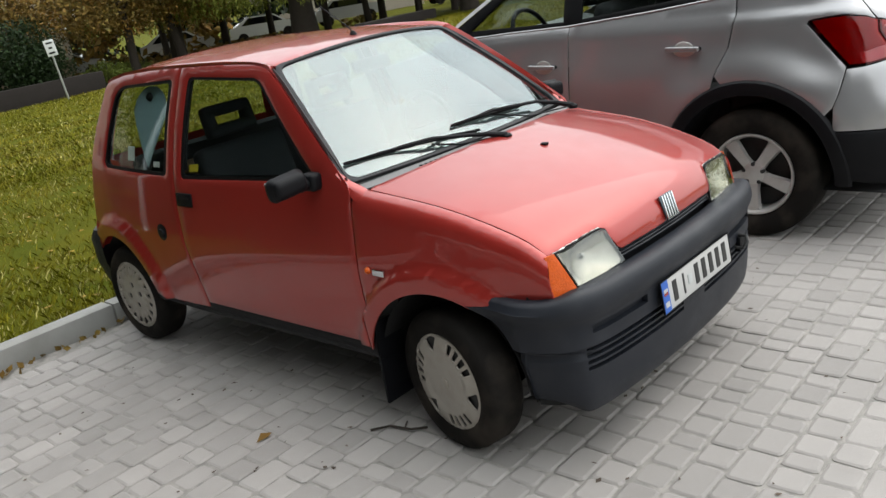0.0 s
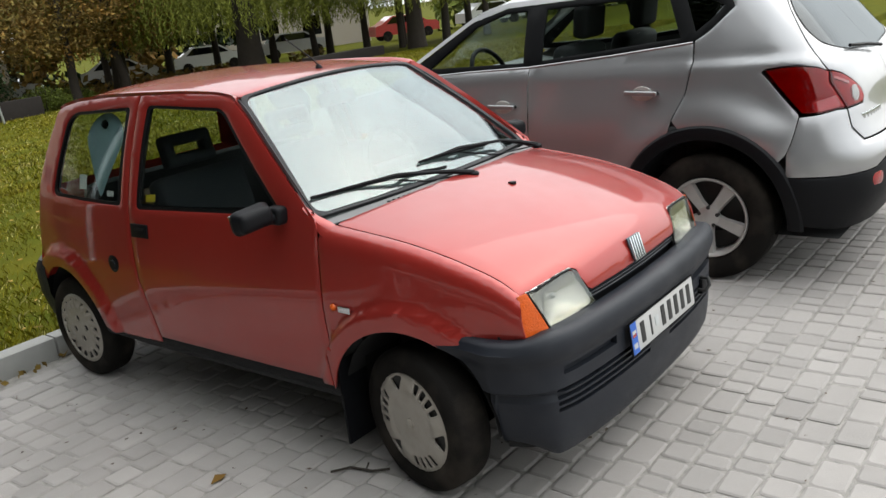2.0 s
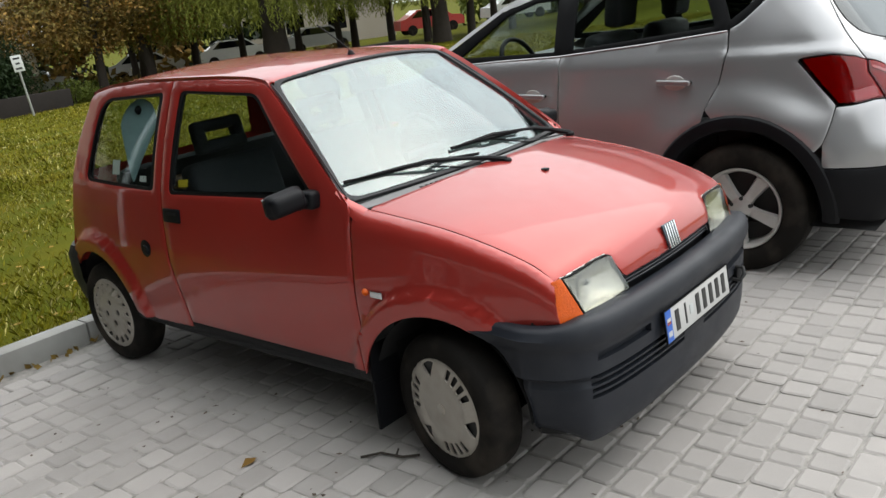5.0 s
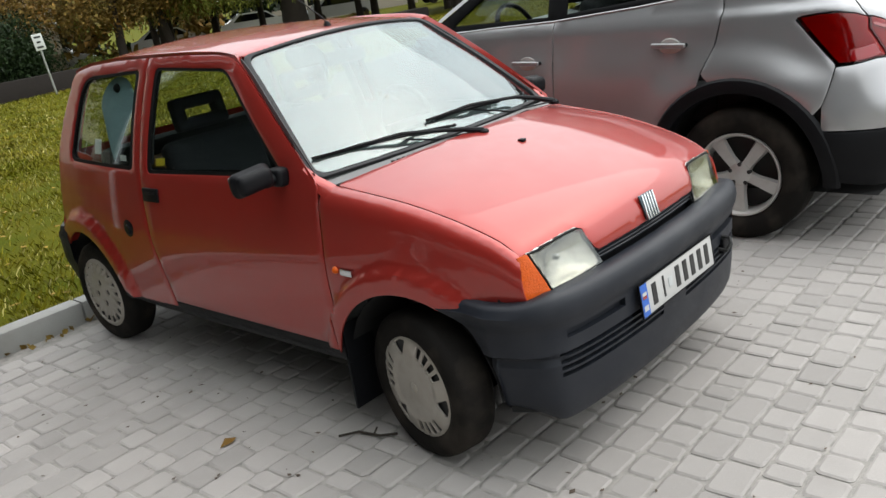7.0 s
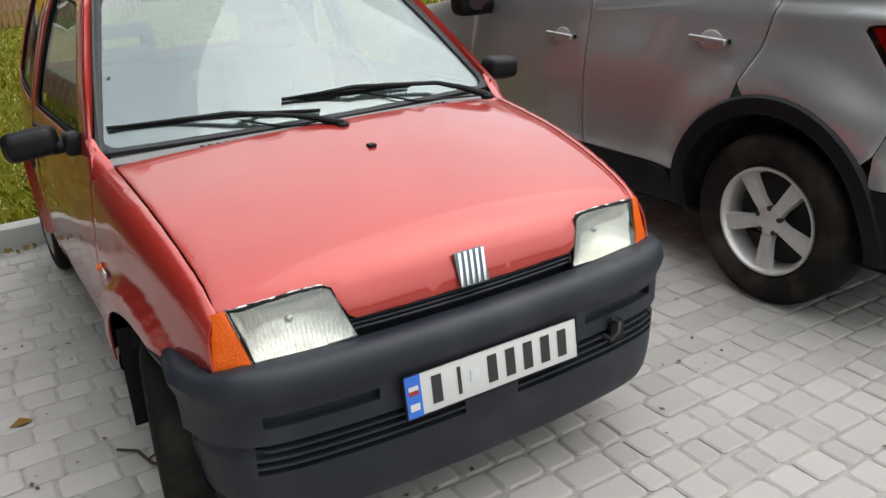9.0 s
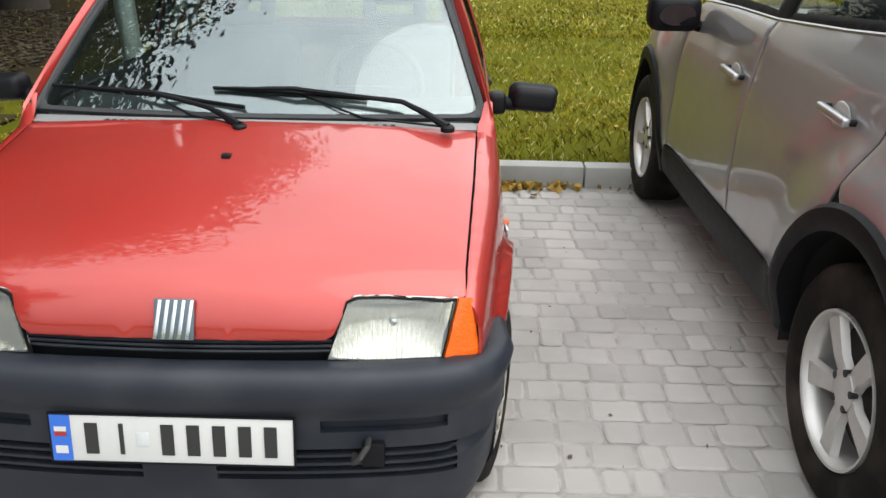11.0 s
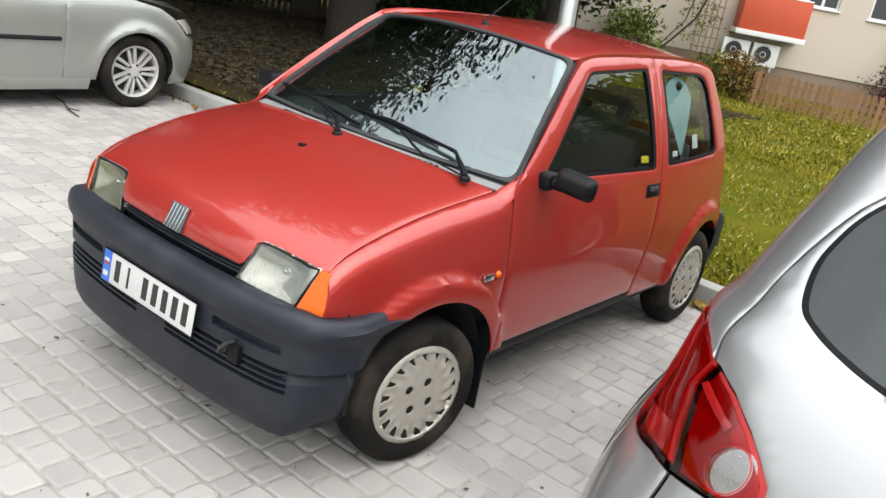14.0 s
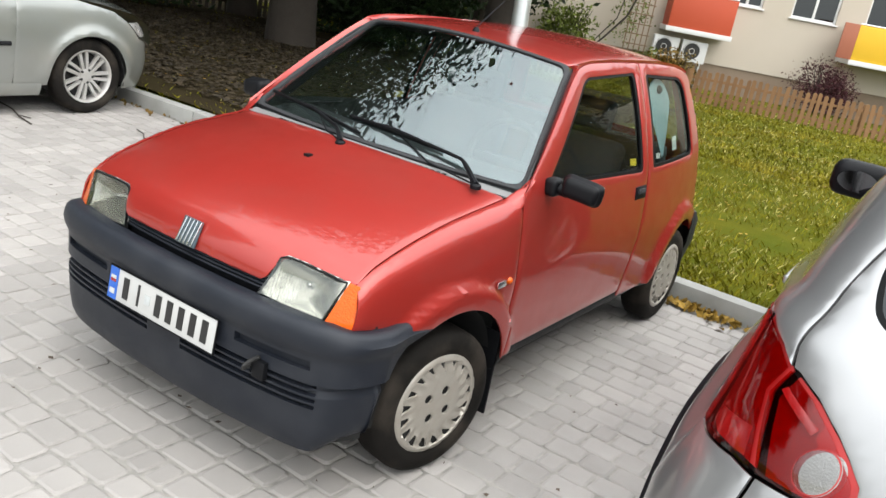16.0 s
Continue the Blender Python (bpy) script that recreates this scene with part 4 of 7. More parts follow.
# floor, dash and seats seen through the glass
loft("floor_pan", [[(x, y, 0.24) for y in (-1.3, 1.3)] for x in (-0.62, 0.62)], DARK, red_car)
loft("bulkhead", [[(-0.62, -0.80, z) for z in (0.24, 0.90)], [(0.62, -0.80, z) for z in (0.24, 0.90)]], DARK, red_car)
loft("door_lining", [[(-x, y, z + (0.028 * smooth(y, 0.2, -0.5) if z > 0.9 else 0)) for y, x in [(q, w + min(0.0, red_taper(q)) - 0.004) for q in np.linspace(-0.72, 1.18, 12)]] for z, w in ((0.25, 0.672), (0.88, 0.662), (0.948, 0.684))], TRIM, red_car)
loft("door_lining", [[(x, y, z + (0.028 * smooth(y, 0.2, -0.5) if z > 0.9 else 0)) for y, x in [(q, w + min(0.0, red_taper(q)) - 0.004) for q in np.linspace(-0.72, 1.18, 12)]] for z, w in ((0.25, 0.672), (0.88, 0.662), (0.948, 0.684))], TRIM, red_car)
dash = [[(x, y + 0.09 * (x / 0.66) ** 2, z) for x in np.linspace(-0.64, 0.64, 11)] for y, z in ((-0.80, 0.93), (-0.66, 0.955), (-0.50, 0.95), (-0.40, 0.91), (-0.38, 0.78), (-0.45, 0.60))]
loft("dashboard", dash, TRIM, red_car)
bm = bmesh.new()
N = 28
tube([(0.30 + 0.165 * math.cos(2 * math.pi * k / N), -0.22 + 0.05 * math.sin(2 * math.pi * k / N), 0.93 + 0.155 * math.sin(2 * math.pi * k / N)) for k in range(N + 1)], 0.013, 8, bm)
box(bm, (0.16, -0.25, 0.905), (0.44, -0.215, 0.94), 0.01)
part("steering_wheel", bm, TRIM, red_car)
for s in (-1, 1):
    seat = new("seat")
    seat.parent = red_car
    seat.location = (s * 0.32, 0.06, -0.035)
    bm = bmesh.new()
    box(bm, (-0.22, -0.25, 0.40), (0.22, 0.25, 0.54), 0.05, 3)
    part("seat_cushion", bm, FABRIC, seat)
    bm = bmesh.new()
    box(bm, (-0.24, -0.06, 0.0), (0.24, 0.06, 0.57), 0.05, 3, pose(0, 0.24, 0.50, -16, 0, 0))
    part("backrest", bm, FABRIC, seat)
    bm = bmesh.new()
    rest = pose(0, 0.41, 1.075, -12, 0, 0)
    box(bm, (-0.135, -0.035, 0.0), (0.135, 0.035, 0.058), 0.025, 4, rest)
    box(bm, (-0.130, -0.035, 0.095), (0.130, 0.035, 0.150), 0.025, 4, rest)
    for side_x in (-0.105, 0.105):
        box(bm, (side_x - 0.028, -0.033, 0.01), (side_x + 0.028, 0.033, 0.14), 0.022, 3, rest)
    part("headrest", bm, FABRIC, seat)
bm = bmesh.new()
box(bm, (-0.58, 0.72, 0.40), (0.58, 1.0, 0.52), 0.04)
box(bm, (-0.58, 0.93, 0.5), (0.58, 1.05, 0.98), 0.05)
part("rear_bench", bm, FABRIC, red_car)
bm = bmesh.new()
box(bm, (-0.42, 0.66, 0.53), (0.10, 0.92, 0.90), 0.008)
tagged(part("cardboard_box", bm, surface("cardboard", (0.20, 0.13, 0.07), 0.85, 0.0, 0.25, 9.0)), "brown cardboard box on the rear bench of the hatchback", "box")
loft("headlining", [[(x, y, ROOF_Z(y) - 0.05) for y in np.linspace(-0.2, 1.1, 6)] for x in (-0.46, 0.0, 0.46)], FABRIC, red_car)
bm = bmesh.new()
box(bm, (-0.11, -0.01, -0.03), (0.11, 0.012, 0.03), 0.012)
part("rear_view_mirror", bm, BLACK, red_car).matrix_basis = pose(0.02, -0.20, 1.275, -12, 0, 0)

# aerial at the front of the roof
bm = lathe([(0.018, 0.0), (0.016, 0.006), (0.009, 0.018), (0.006, 0.02)], 14, "z")
foot = part("aerial_foot", bm, BLACK, red_car)
foot.matrix_basis = pose(0, -0.14, ROOF_Z(-0.14) - 0.002)
part("aerial", tube([(0, 0, 0.015), (0, 0.03, 0.04), (0.0, 0.10, 0.085), (0.0, 0.19, 0.14)], 0.003, 6), BLACK, foot)
# washer jet on the bonnet
p = Vector(bonnet_at(0, 0.305))
bm = bmesh.new()
box(bm, (-0.012, -0.010, -0.004), (0.012, 0.014, 0.008), 0.003)
part("washer_jet", bm, BLACK, red_car).location = p

# wipers lying on the screen
def on_screen(x, v, lift):
    w = WS_W(v)
    q = Vector(screen_at(x / w, v))
    return q + Vector((0, -0.78, 0.62)) * lift


for pivot, knee, elbow, tip, heel in (((-0.005, -0.925, 0.966), (-0.12, 0.030), (-0.29, 0.092), (-0.63, 0.130), (-0.02, 0.050)), ((0.565, -0.862, 0.958), (0.43, 0.070), (0.12, 0.128), (-0.12, 0.140), (0.33, 0.098))):
    wp = new("wiper")
    wp.parent = red_car
    a, k, b = Vector(pivot), on_screen(*knee, 0.030), on_screen(*elbow, 0.032)
    part("wiper_arm", tube([a, a.lerp(k, 0.5) + Vector((0, 0, 0.004)), k, b], 0.010, 8, taper=[0.013, 0.010, 0.0075, 0.006]), BLACK, wp)
    part("pivot_cap", lathe([(0.020, 0.0), (0.020, 0.012), (0.014, 0.018), (0.0, 0.018)], 14, "z"), BLACK, wp).matrix_basis = Matrix.Translation(a - Vector((0, 0, 0.012)))
    e0, e1 = on_screen(*heel, 0.010), on_screen(*tip, 0.010)
    part("wiper_blade", tube([e0, e0.lerp(e1, 0.5) + Vector((0, -0.004, 0.004)), e1], 0.0065, 6), SEAL, wp)
    up = Vector((0, -0.010, 0.009))
    part("wiper_bow", tube([e0.lerp(e1, 0.06) + up * 0.4, e0.lerp(e1, 0.3) + up, b, e0.lerp(e1, 0.72) + up, e0.lerp(e1, 0.95) + up * 0.4], 0.006, 6, taper=[0.003, 0.006, 0.008, 0.006, 0.003]), BLACK, wp)
    part("washer_pipe", tube([a, on_screen((pivot[0] + elbow[0]) / 2 - 0.02, 0.0, 0.014), e0.lerp(e1, 0.45)], 0.0035, 5), BLACK, wp)

# sun shades and stickers inside the rear side windows
SHADE = surface("shade_film", (0.20, 0.30, 0.32), 0.5, 0.0, 0.25, 9.0, 0.1, 120)
STICK = surface("sticker_white", (0.55, 0.56, 0.55), 0.5, 0.0, 0.1, 20.0)
STICKY = surface("sticker_yellow", (0.55, 0.42, 0.03), 0.5, 0.0, 0.1, 20.0)
for s in (-1, 1):
    inner_at = mirror_x(lambda y, z: (red_side(y, z) - 0.045, y, z), s)
    drop = [(0.735 + 0.165 * math.sin(radians(a)) * (1 if math.cos(radians(a)) > 0 else 0.25 + 0.75 * (1 - abs(math.cos(radians(a))) ** 0.8)), 1.19 + (0.125 if math.cos(radians(a)) > 0 else 0.235) * math.cos(radians(a))) for a in range(0, 360, 12)]
    sh = thing("sun_shade", "pale blue-grey teardrop sun shade inside the side window", "sun shade", "shades in the rear side windows")
    panel("film", drop, inner_at, SHADE, sh, step=0.05, thick=0.002, roll=0, outward=(s, 0, 0))
    part("suction_cup", lathe([(0.024, 0.0), (0.018, 0.012), (0.008, 0.02), (0.0, 0.02)], 16, "x", sign=s), BLACK, sh).location = inner_at(0.74, 1.265)
    panel("window_sticker", [(0.83, 0.985), (0.90, 0.985), (0.90, 1.05), (0.83, 1.05)], mirror_x(lambda y, z: (red_side(y, z) - 0.022, y, z), s), STICK, red_car, step=0.1, thick=0.001, roll=0, outward=(s, 0, 0))
    panel("window_sticker", [(0.585, 0.965), (0.64, 0.965), (0.64, 0.99), (0.585, 0.99)], mirror_x(lambda y, z: (red_side(y, z) - 0.022, y, z), s), STICK, red_car, step=0.1, thick=0.001, roll=0, outward=(s, 0, 0))
    panel("window_sticker", [(0.26, 0.96), (0.33, 0.955), (0.33, 0.985), (0.26, 0.99)], mirror_x(lambda y, z: (red_side(y, z) - 0.022, y, z), s), STICKY, red_car, step=0.1, thick=0.001, roll=0, outward=(s, 0, 0))

# ---- the silver crossover beside it, tail towards -y ----
suv = thing("crossover_car", "silver crossover with black wheel-arch cladding, parked nose to kerb", "car")
SX, AR, AF = 2.53, -1.255, 1.345
W_SUV = spline([0.18, 0.35, 0.60, 0.75, 0.90, 1.0, 1.08, 1.13, 1.17, 1.22, 1.35, 1.48, 1.56, 1.60], [0.82, 0.86, 0.874, 0.872, 0.856, 0.836, 0.822, 0.812, 0.785, 0.768, 0.715, 0.655, 0.605, 0.56])
YR_SUV = spline([0.18, 0.35, 0.48, 0.66, 0.76, 0.86, 0.96, 1.06, 1.12, 1.20, 1.35, 1.50, 1.60], [-1.95, -2.02, -2.075, -2.07, -2.005, -1.965, -1.94, -1.90, -1.865, -1.795, -1.67, -1.52, -1.40])


def suv_at(u, z):
    """Half width and y: u below 0 runs forward along the flank, above 0 round the tail."""
    z += 0.034 * smooth(z, 0.72, 0.88) * (1 - smooth(z, 1.08, 1.30)) * smooth(u, 0.20, 0.34)
    w = W_SUV(z)
    flare = 0.0
    yy = -1.25 - u
    for ay in (AR, AF):
        r = math.hypot(yy - ay, (z - 0.36) * 0.95)
        flare += (0.034 if ay < 0 else 0.024) * smooth(r, 0.66, 0.46) * smooth(z, 0.3, 0.5)
    if u <= 0:
        return w + flare - 0.16 * max(0.0, (yy - 1.1) / 0.95) ** 2.2, yy, z
    w -= 0.024 * smooth(z, 0.78, 0.95) * smooth(u, 0.0, 0.35)
    a = u * 1.1
    b = -1.25 - YR_SUV(z)
    r = ((abs(math.cos(a)) / (w + flare)) ** 5 + (abs(math.sin(a)) / b) ** 5) ** -0.2
    return r * math.cos(a), -1.25 - r * math.sin(a), z


def suv_side(s, off=0.0):
    """s = 1: the flank towards the red car."""
    def f(u, z):
        x, y, zz = suv_at(u, z)
        return SX - s * (x + off), y, zz
    return f


def uy(pts):
    return [(-1.25 - y, z) for y, z in pts]


for s in (1, -1):
    out = (-s, -0.35, 0.15)
    f = suv_side(s)
    # front wing, doors, quarter
    wing = [(0.62, 0.34)] + [(AF + 0.46 * math.cos(radians(a)), 0.36 + 0.46 * math.sin(radians(a))) for a in range(184, -1, -9) if 0.36 + 0.46 * math.sin(radians(a)) > 0.33 and AF + 0.46 * math.cos(radians(a)) > 0.78] + [(2.0, 0.45), (2.02, 0.75), (1.85, 0.93), (1.5, 1.00), (1.1, 1.06), (0.90, 1.10), (0.80, 1.10), (0.80, 0.60)]
    wing[0] = (0.80, 0.34)
    panel("front_wing", uy(wing), f, SILVER, suv, step=0.07, outward=(-s, 0, 0.1))
    fd = uy([(0.795, 0.46), (0.795, 1.10), (0.62, 1.165), (-0.165, 1.175), (-0.165, 0.46)])
    door_f = panel("front_door", fd, f, SILVER, suv, step=0.04, roll=0.002, lip=0.006, outward=(-s, 0, 0.1))
    rd = uy([(-0.172, 0.46), (-0.172, 1.178), (-1.165, 1.255), (-1.172, 1.16), (-1.14, 1.0), (-1.08, 0.875)] + [(AR + 0.478 * math.cos(radians(a)), 0.36 + 0.478 * math.sin(radians(a))) for a in range(66, 6, -8)] + [(-0.775, 0.46)])
    door_r = panel("rear_door", rd, f, SILVER, suv, step=0.04, roll=0.002, lip=0.006, outward=(-s, 0, 0.1))
    q = uy([(-1.085, 0.872), (-1.148, 1.0), (-1.18, 1.16), (-1.175, 1.265)])
    q += uy([(-1.22, 1.29), (-1.40, 1.42)]) + [(0.10, 1.50), (0.02, 1.52), (0.04, 1.585), (0.25, 1.59), (0.486, 1.59), (0.500, 1.37), (0.526, 1.28), (0.550, 1.20), (0.576, 1.13), (0.598, 1.08), (0.620, 1.047), (0.57, 1.068), (0.47, 1.086), (0.40, 1.084), (0.312, 1.075), (0.304, 1.062), (0.464, 0.854), (0.466, 0.846), (0.40, 0.70)]
    q += [(-(1.25 + AR) + 0.0 + 0.478 * math.cos(radians(a)) * 0.86, 0.36 + 0.478 * math.sin(radians(a))) for a in range(35, 110, 8)]
    panel("rear_quarter", q, f, SILVER, suv, step=0.022, roll=0.002, lip=0.006, outward=out)
    # tail lamps: a pressed red body under red covers, parted by the gate joint
    lamp_o = [(0.315, 1.069), (0.40, 1.078), (0.47, 1.080), (0.57, 1.063), (0.622, 1.042), (0.614, 0.99), (0.642, 0.94), (0.663, 0.90), (0.683, 0.862), (0.64, 0.864), (0.54, 0.852), (0.475, 0.852)]
    lamp_i = [(0.634, 1.040), (0.645, 1.038), (0.70, 1.018), (0.76, 0.982), (0.795, 0.955), (0.828, 0.925), (0.84, 0.89), (0.82, 0.868), (0.77, 0.866), (0.697, 0.862), (0.676, 0.90), (0.655, 0.94), (0.627, 0.99)]
    rev = lambda k: [(0.777 + 0.033 * k * math.cos(radians(a)), 0.918 + 0.041 * k * math.sin(radians(a))) for a in range(0, 360, 15)]

    def lamp_back(u, z):
        cells = 0.0007 * math.cos((u - 0.56) * 46) * math.cos((z - 0.965) * 62)
        ribs = 0.0002 * math.sin(z * 900)
        return suv_side(s, -0.014 + cells + ribs)(u, z)
    fog = [(0.53, 0.905), (0.60, 0.918), (0.644, 0.925), (0.664, 0.874), (0.60, 0.866), (0.54, 0.860)]
    for poly, label in ((lamp_o, "red tail lamp"), (lamp_i, "red tail lamp with clear round reversing light")):
        back_ = panel("tail_lamp", grow(poly, 0.955), lamp_back, LAMPBODY, suv, label, step=0.009, thick=0.004, roll=0, outward=out)
        hole = fog if poly is lamp_o else rev(1.05)
        panel("lamp_cover", poly, suv_side(s, 0.004), REDCOVER, back_, holes=[hole], step=0.03, thick=0.004, roll=0.001, outward=out)
        if poly is lamp_o:
            panel("fog_cover", fog, suv_side(s, 0.004), PINKCOVER, back_, step=0.05, thick=0.003, roll=0.001, outward=out)
        else:
            panel("reversing_reflector", rev(1.0), suv_side(s, -0.006), CLEARLENS, back_, "grey reflector bowl", step=0.02, edge=0.012, thick=0.003, roll=0, outward=out)
            panel("light_ring", rev(1.05), suv_side(s, 0.006), LAMPBODY, back_, holes=[rev(0.98)], step=0.1, edge=0.012, thick=0.01, roll=0.002, outward=out)
            panel("reversing_light", rev(0.96), suv_side(s, 0.007), CLEARCOVER, back_, step=0.02, edge=0.012, thick=0.003, roll=0.001, outward=out)
            panel("reflector_strip", [(0.647, 1.006), (0.654, 1.016), (0.744, 0.981), (0.739, 0.966)], suv_side(s, 0.006), REDLENS, back_, "bright red reflector strip", step=0.1, thick=0.003, roll=0.001, outward=out)
    panel("lamp_housing", [(0.31, 1.075), (0.57, 1.068), (0.65, 1.045), (0.77, 0.99), (0.845, 0.90), (0.825, 0.862), (0.69, 0.856), (0.54, 0.846), (0.47, 0.846)], suv_side(s, -0.045), DARK, suv, step=0.05, roll=0, outward=out)
    # gate half with window opening, and the bumper half below
    gate = [(0.493, 1.59), (0.507, 1.37), (0.533, 1.28), (0.557, 1.20), (0.583, 1.13), (0.605, 1.08), (0.630, 1.047), (0.647, 1.045), (0.703, 1.025), (0.765, 0.988), (0.80, 0.961), (0.835, 0.928), (0.848, 0.888), (0.825, 0.860), (0.77, 0.859), (0.70, 0.855), (0.705, 0.79), (0.76, 0.74), (1.43, 0.74), (1.43, 1.59)]
    gw = rounded([(0.55, 1.53), (0.518, 1.42), (0.520, 1.36), (0.560, 1.278), (0.600, 1.228), (0.645, 1.180), (0.72, 1.150), (0.80, 1.128), (0.88, 1.112), (1.43, 1.075), (1.43, 1.53)], [0.04, 0.03, 0.03, 0.03, 0.03, 0.03, 0.03, 0.03, 0.03, 0.0, 0.0])
    gw = [(min(u, 1.425), z) for u, z in gw]
    gp = panel("tailgate", gate, f, SILVER, suv, holes=[gw], step=0.024, roll=0.0012, lip=0.004, outward=(0, -1, 0.3))
    panel("rear_window", gw, suv_side(s, -0.004), TINTED, suv, step=0.05, thick=0.004, roll=0, outward=(0, -1, 0.3))
    mid_u, mid_z = 1.43, 1.31
    panel("window_border", gw, suv_side(s, -0.001), SEAL, suv, holes=[[(mid_u + (u - mid_u) * 0.988, mid_z + (z - mid_z) * 0.965) for u, z in gw]], step=0.1, thick=0.003, roll=0, outward=(0, -1, 0.3))
    bump = [(0.405, 0.70), (0.470, 0.842), (0.54, 0.846), (0.64, 0.858), (0.694, 0.854), (0.699, 0.785), (0.755, 0.733), (1.43, 0.733), (1.43, 0.66), (0.95, 0.66), (0.80, 0.60), (0.62, 0.585), (0.40, 0.59)]
    panel("rear_bumper", bump, suv_side(s, 0.003), SILVER, suv, step=0.04, outward=out)
    low = [(0.385, 0.583), (0.62, 0.578), (0.80, 0.593), (0.95, 0.653), (1.43, 0.653), (1.43, 0.33), (0.62, 0.30), (0.44, 0.33)]
    lowp = panel("bumper_cladding", low, suv_side(s, 0.006), BLACK, suv, step=0.06, outward=out)
    panel("rear_fog_reflector", rounded([(0.78, 0.505), (0.86, 0.505), (0.86, 0.575), (0.78, 0.575)], 0.03), suv_side(s, 0.010), REDLENS, lowp, step=0.1, thick=0.01, outward=out)
    # sill cladding and arches
    sc_ = uy([(0.92, 0.30), (0.80, 0.455), (0.0, 0.455), (-0.75, 0.455), (-0.80, 0.30)])
    panel("sill_cladding", sc_, suv_side(s, 0.010), BLACK, suv, step=0.08, thick=0.02, outward=(-s, 0, -0.1))
    for ay in (AF, AR):
        rng = range(-8, 189, 7)
        curves = []
        for r, o in ((0.492, -0.004), (0.478, 0.014), (0.445, 0.018), (0.415, 0.008), (0.405, -0.06)):
            c = []
            for a in rng:
                yy, z = ay + r * math.cos(radians(a)), 0.36 + r * math.sin(radians(a))
                u = -1.25 - yy
                if u > 0:
                    u = u * 0.94
                x, y, zz = suv_at(u, max(z, 0.30))
                c.append((SX - s * (x + o), yy, max(z, 0.295)))
            curves.append(c)
        loft("arch_cladding", curves, BLACK, suv)
        cs = [[(SX - s * x, ay + r * math.cos(radians(t)), 0.36 + r * math.sin(radians(t))) for t in range(-12, 195, 9)] for x, r in ((0.87, 0.42), (0.52, 0.42), (0.50, 0.03))]
        loft("wheel_housing", cs, DARK, suv)
    # window band: frame, panes
    band_b = uy([(0.62, 1.165), (-0.165, 1.178), (-1.175, 1.262), (-1.22, 1.29), (-1.40, 1.42)])
    band_t = [(0.10, 1.50), (0.02, 1.52)] + uy([(-0.60, 1.535), (0.05, 1.525), (0.30, 1.46), (0.72, 1.225), (0.80, 1.165)])
    w1 = uy([(0.60, 1.20), (0.26, 1.435), (0.06, 1.495), (-0.10, 1.50), (-0.115, 1.205)])
    w2 = uy([(-0.24, 1.212), (-0.235, 1.498), (-0.90, 1.505), (-1.00, 1.49), (-1.09, 1.285)])
    w3 = uy([(-1.17, 1.31), (-1.10, 1.475), (-1.18, 1.48), (-1.33, 1.43)])
    panel("window_frame", band_b + band_t, suv_side(s, -0.004), SEAL, suv, holes=[w1, w2, w3], step=0.08, thick=0.012, outward=(-s, 0, 0.2))
    for w in (w1, w2, w3):
        pane = panel("window_pane", w, suv_side(s, -0.010), TINTED if w is w3 else WINDOW, suv, step=0.15, thick=0.003, roll=0, outward=(-s, 0, 0.2))
        pane.visible_shadow = False
    # bright strip at the window foot
    part("waist_strip", tube([f(-1.25 - y, z) for y, z in ((0.70, 1.150), (0.3, 1.168), (-0.165, 1.178), (-0.7, 1.215), (-1.165, 1.257))], 0.006, 6), SILVER, suv)
    # roof rail edge from the flank to the roof
    rim_pts = [(0.80, 1.165), (0.72, 1.225), (0.30, 1.46), (0.05, 1.525), (-0.60, 1.535), (-1.27, 1.52), (-1.30, 1.585)]
    c0, c1, c2 = [], [], []
    for y, z in dense(rim_pts, 0.08, closed=False):
        x, yy, zz = suv_at(-1.25 - y, z)
        c0.append((SX - s * x, yy, zz))
        c1.append((SX - s * (x - 0.02), yy, zz + 0.03))
        c2.append((SX - s * (x - 0.075), yy, zz + 0.048))
    loft("roof_pillar", [c0, c1, c2], SILVER, suv)
    # handles with bowl
    for (hy, hz), d in (((0.005, 0.960), door_f), ((-0.905, 1.016), door_r)):
        w = W_SUV(hz)
        bm = bmesh.new()
        box(bm, (-0.012, -0.095, -0.013), (0.012, 0.095, 0.013), 0.009, 3)
        h = part("handle", bm, SILVER, d)
        h.matrix_basis = pose(SX - s * (w + 0.030), hy, hz, 2.5, 0, 0)
        bm = bmesh.new()
        bmesh.ops.create_uvsphere(bm, u_segments=20, v_segments=10, radius=1.0)
        for v in bm.verts:
            v.co = Vector((v.co.x * 0.006, v.co.y * 0.062, v.co.z * 0.048))
        b = part("handle_bowl", bm, ALLOY, h)
        b.location = (s * 0.026, 0.0, -0.012)
        for q in (0.085, -0.085):
            part("handle_mount", tube([(0, q, 0), (s * 0.03, q, 0)], 0.010, 8), BLACK, h)
    # door mirror
    bm = bmesh.new()
    box(bm, (-0.115, -0.06, -0.078), (0.115, 0.08, 0.078), 0.062, 5)
    mir = part("mirror_shell", bm, BLACK, suv, "glossy black door mirror")
    mir.matrix_basis = pose(SX - s * 0.955, 0.625, 1.10, 0, 0, 0)
    bm = bmesh.new()
    for v in bmesh.ops.create_circle(bm, cap_ends=True, segments=28, radius=1.0)["verts"]:
        v.co = Vector((v.co.x * 0.080, 0.0, v.co.y * 0.048))
    part("mirror_glass", bm, MIRROR, mir).matrix_basis = pose(0, -0.068, 0, 12, 0, s * 6)
    part("mirror_arm", tube([(s * 0.09, 0.02, -0.05), (s * 0.19, 0.03, -0.075)], 0.025, 8), BLACK, mir)

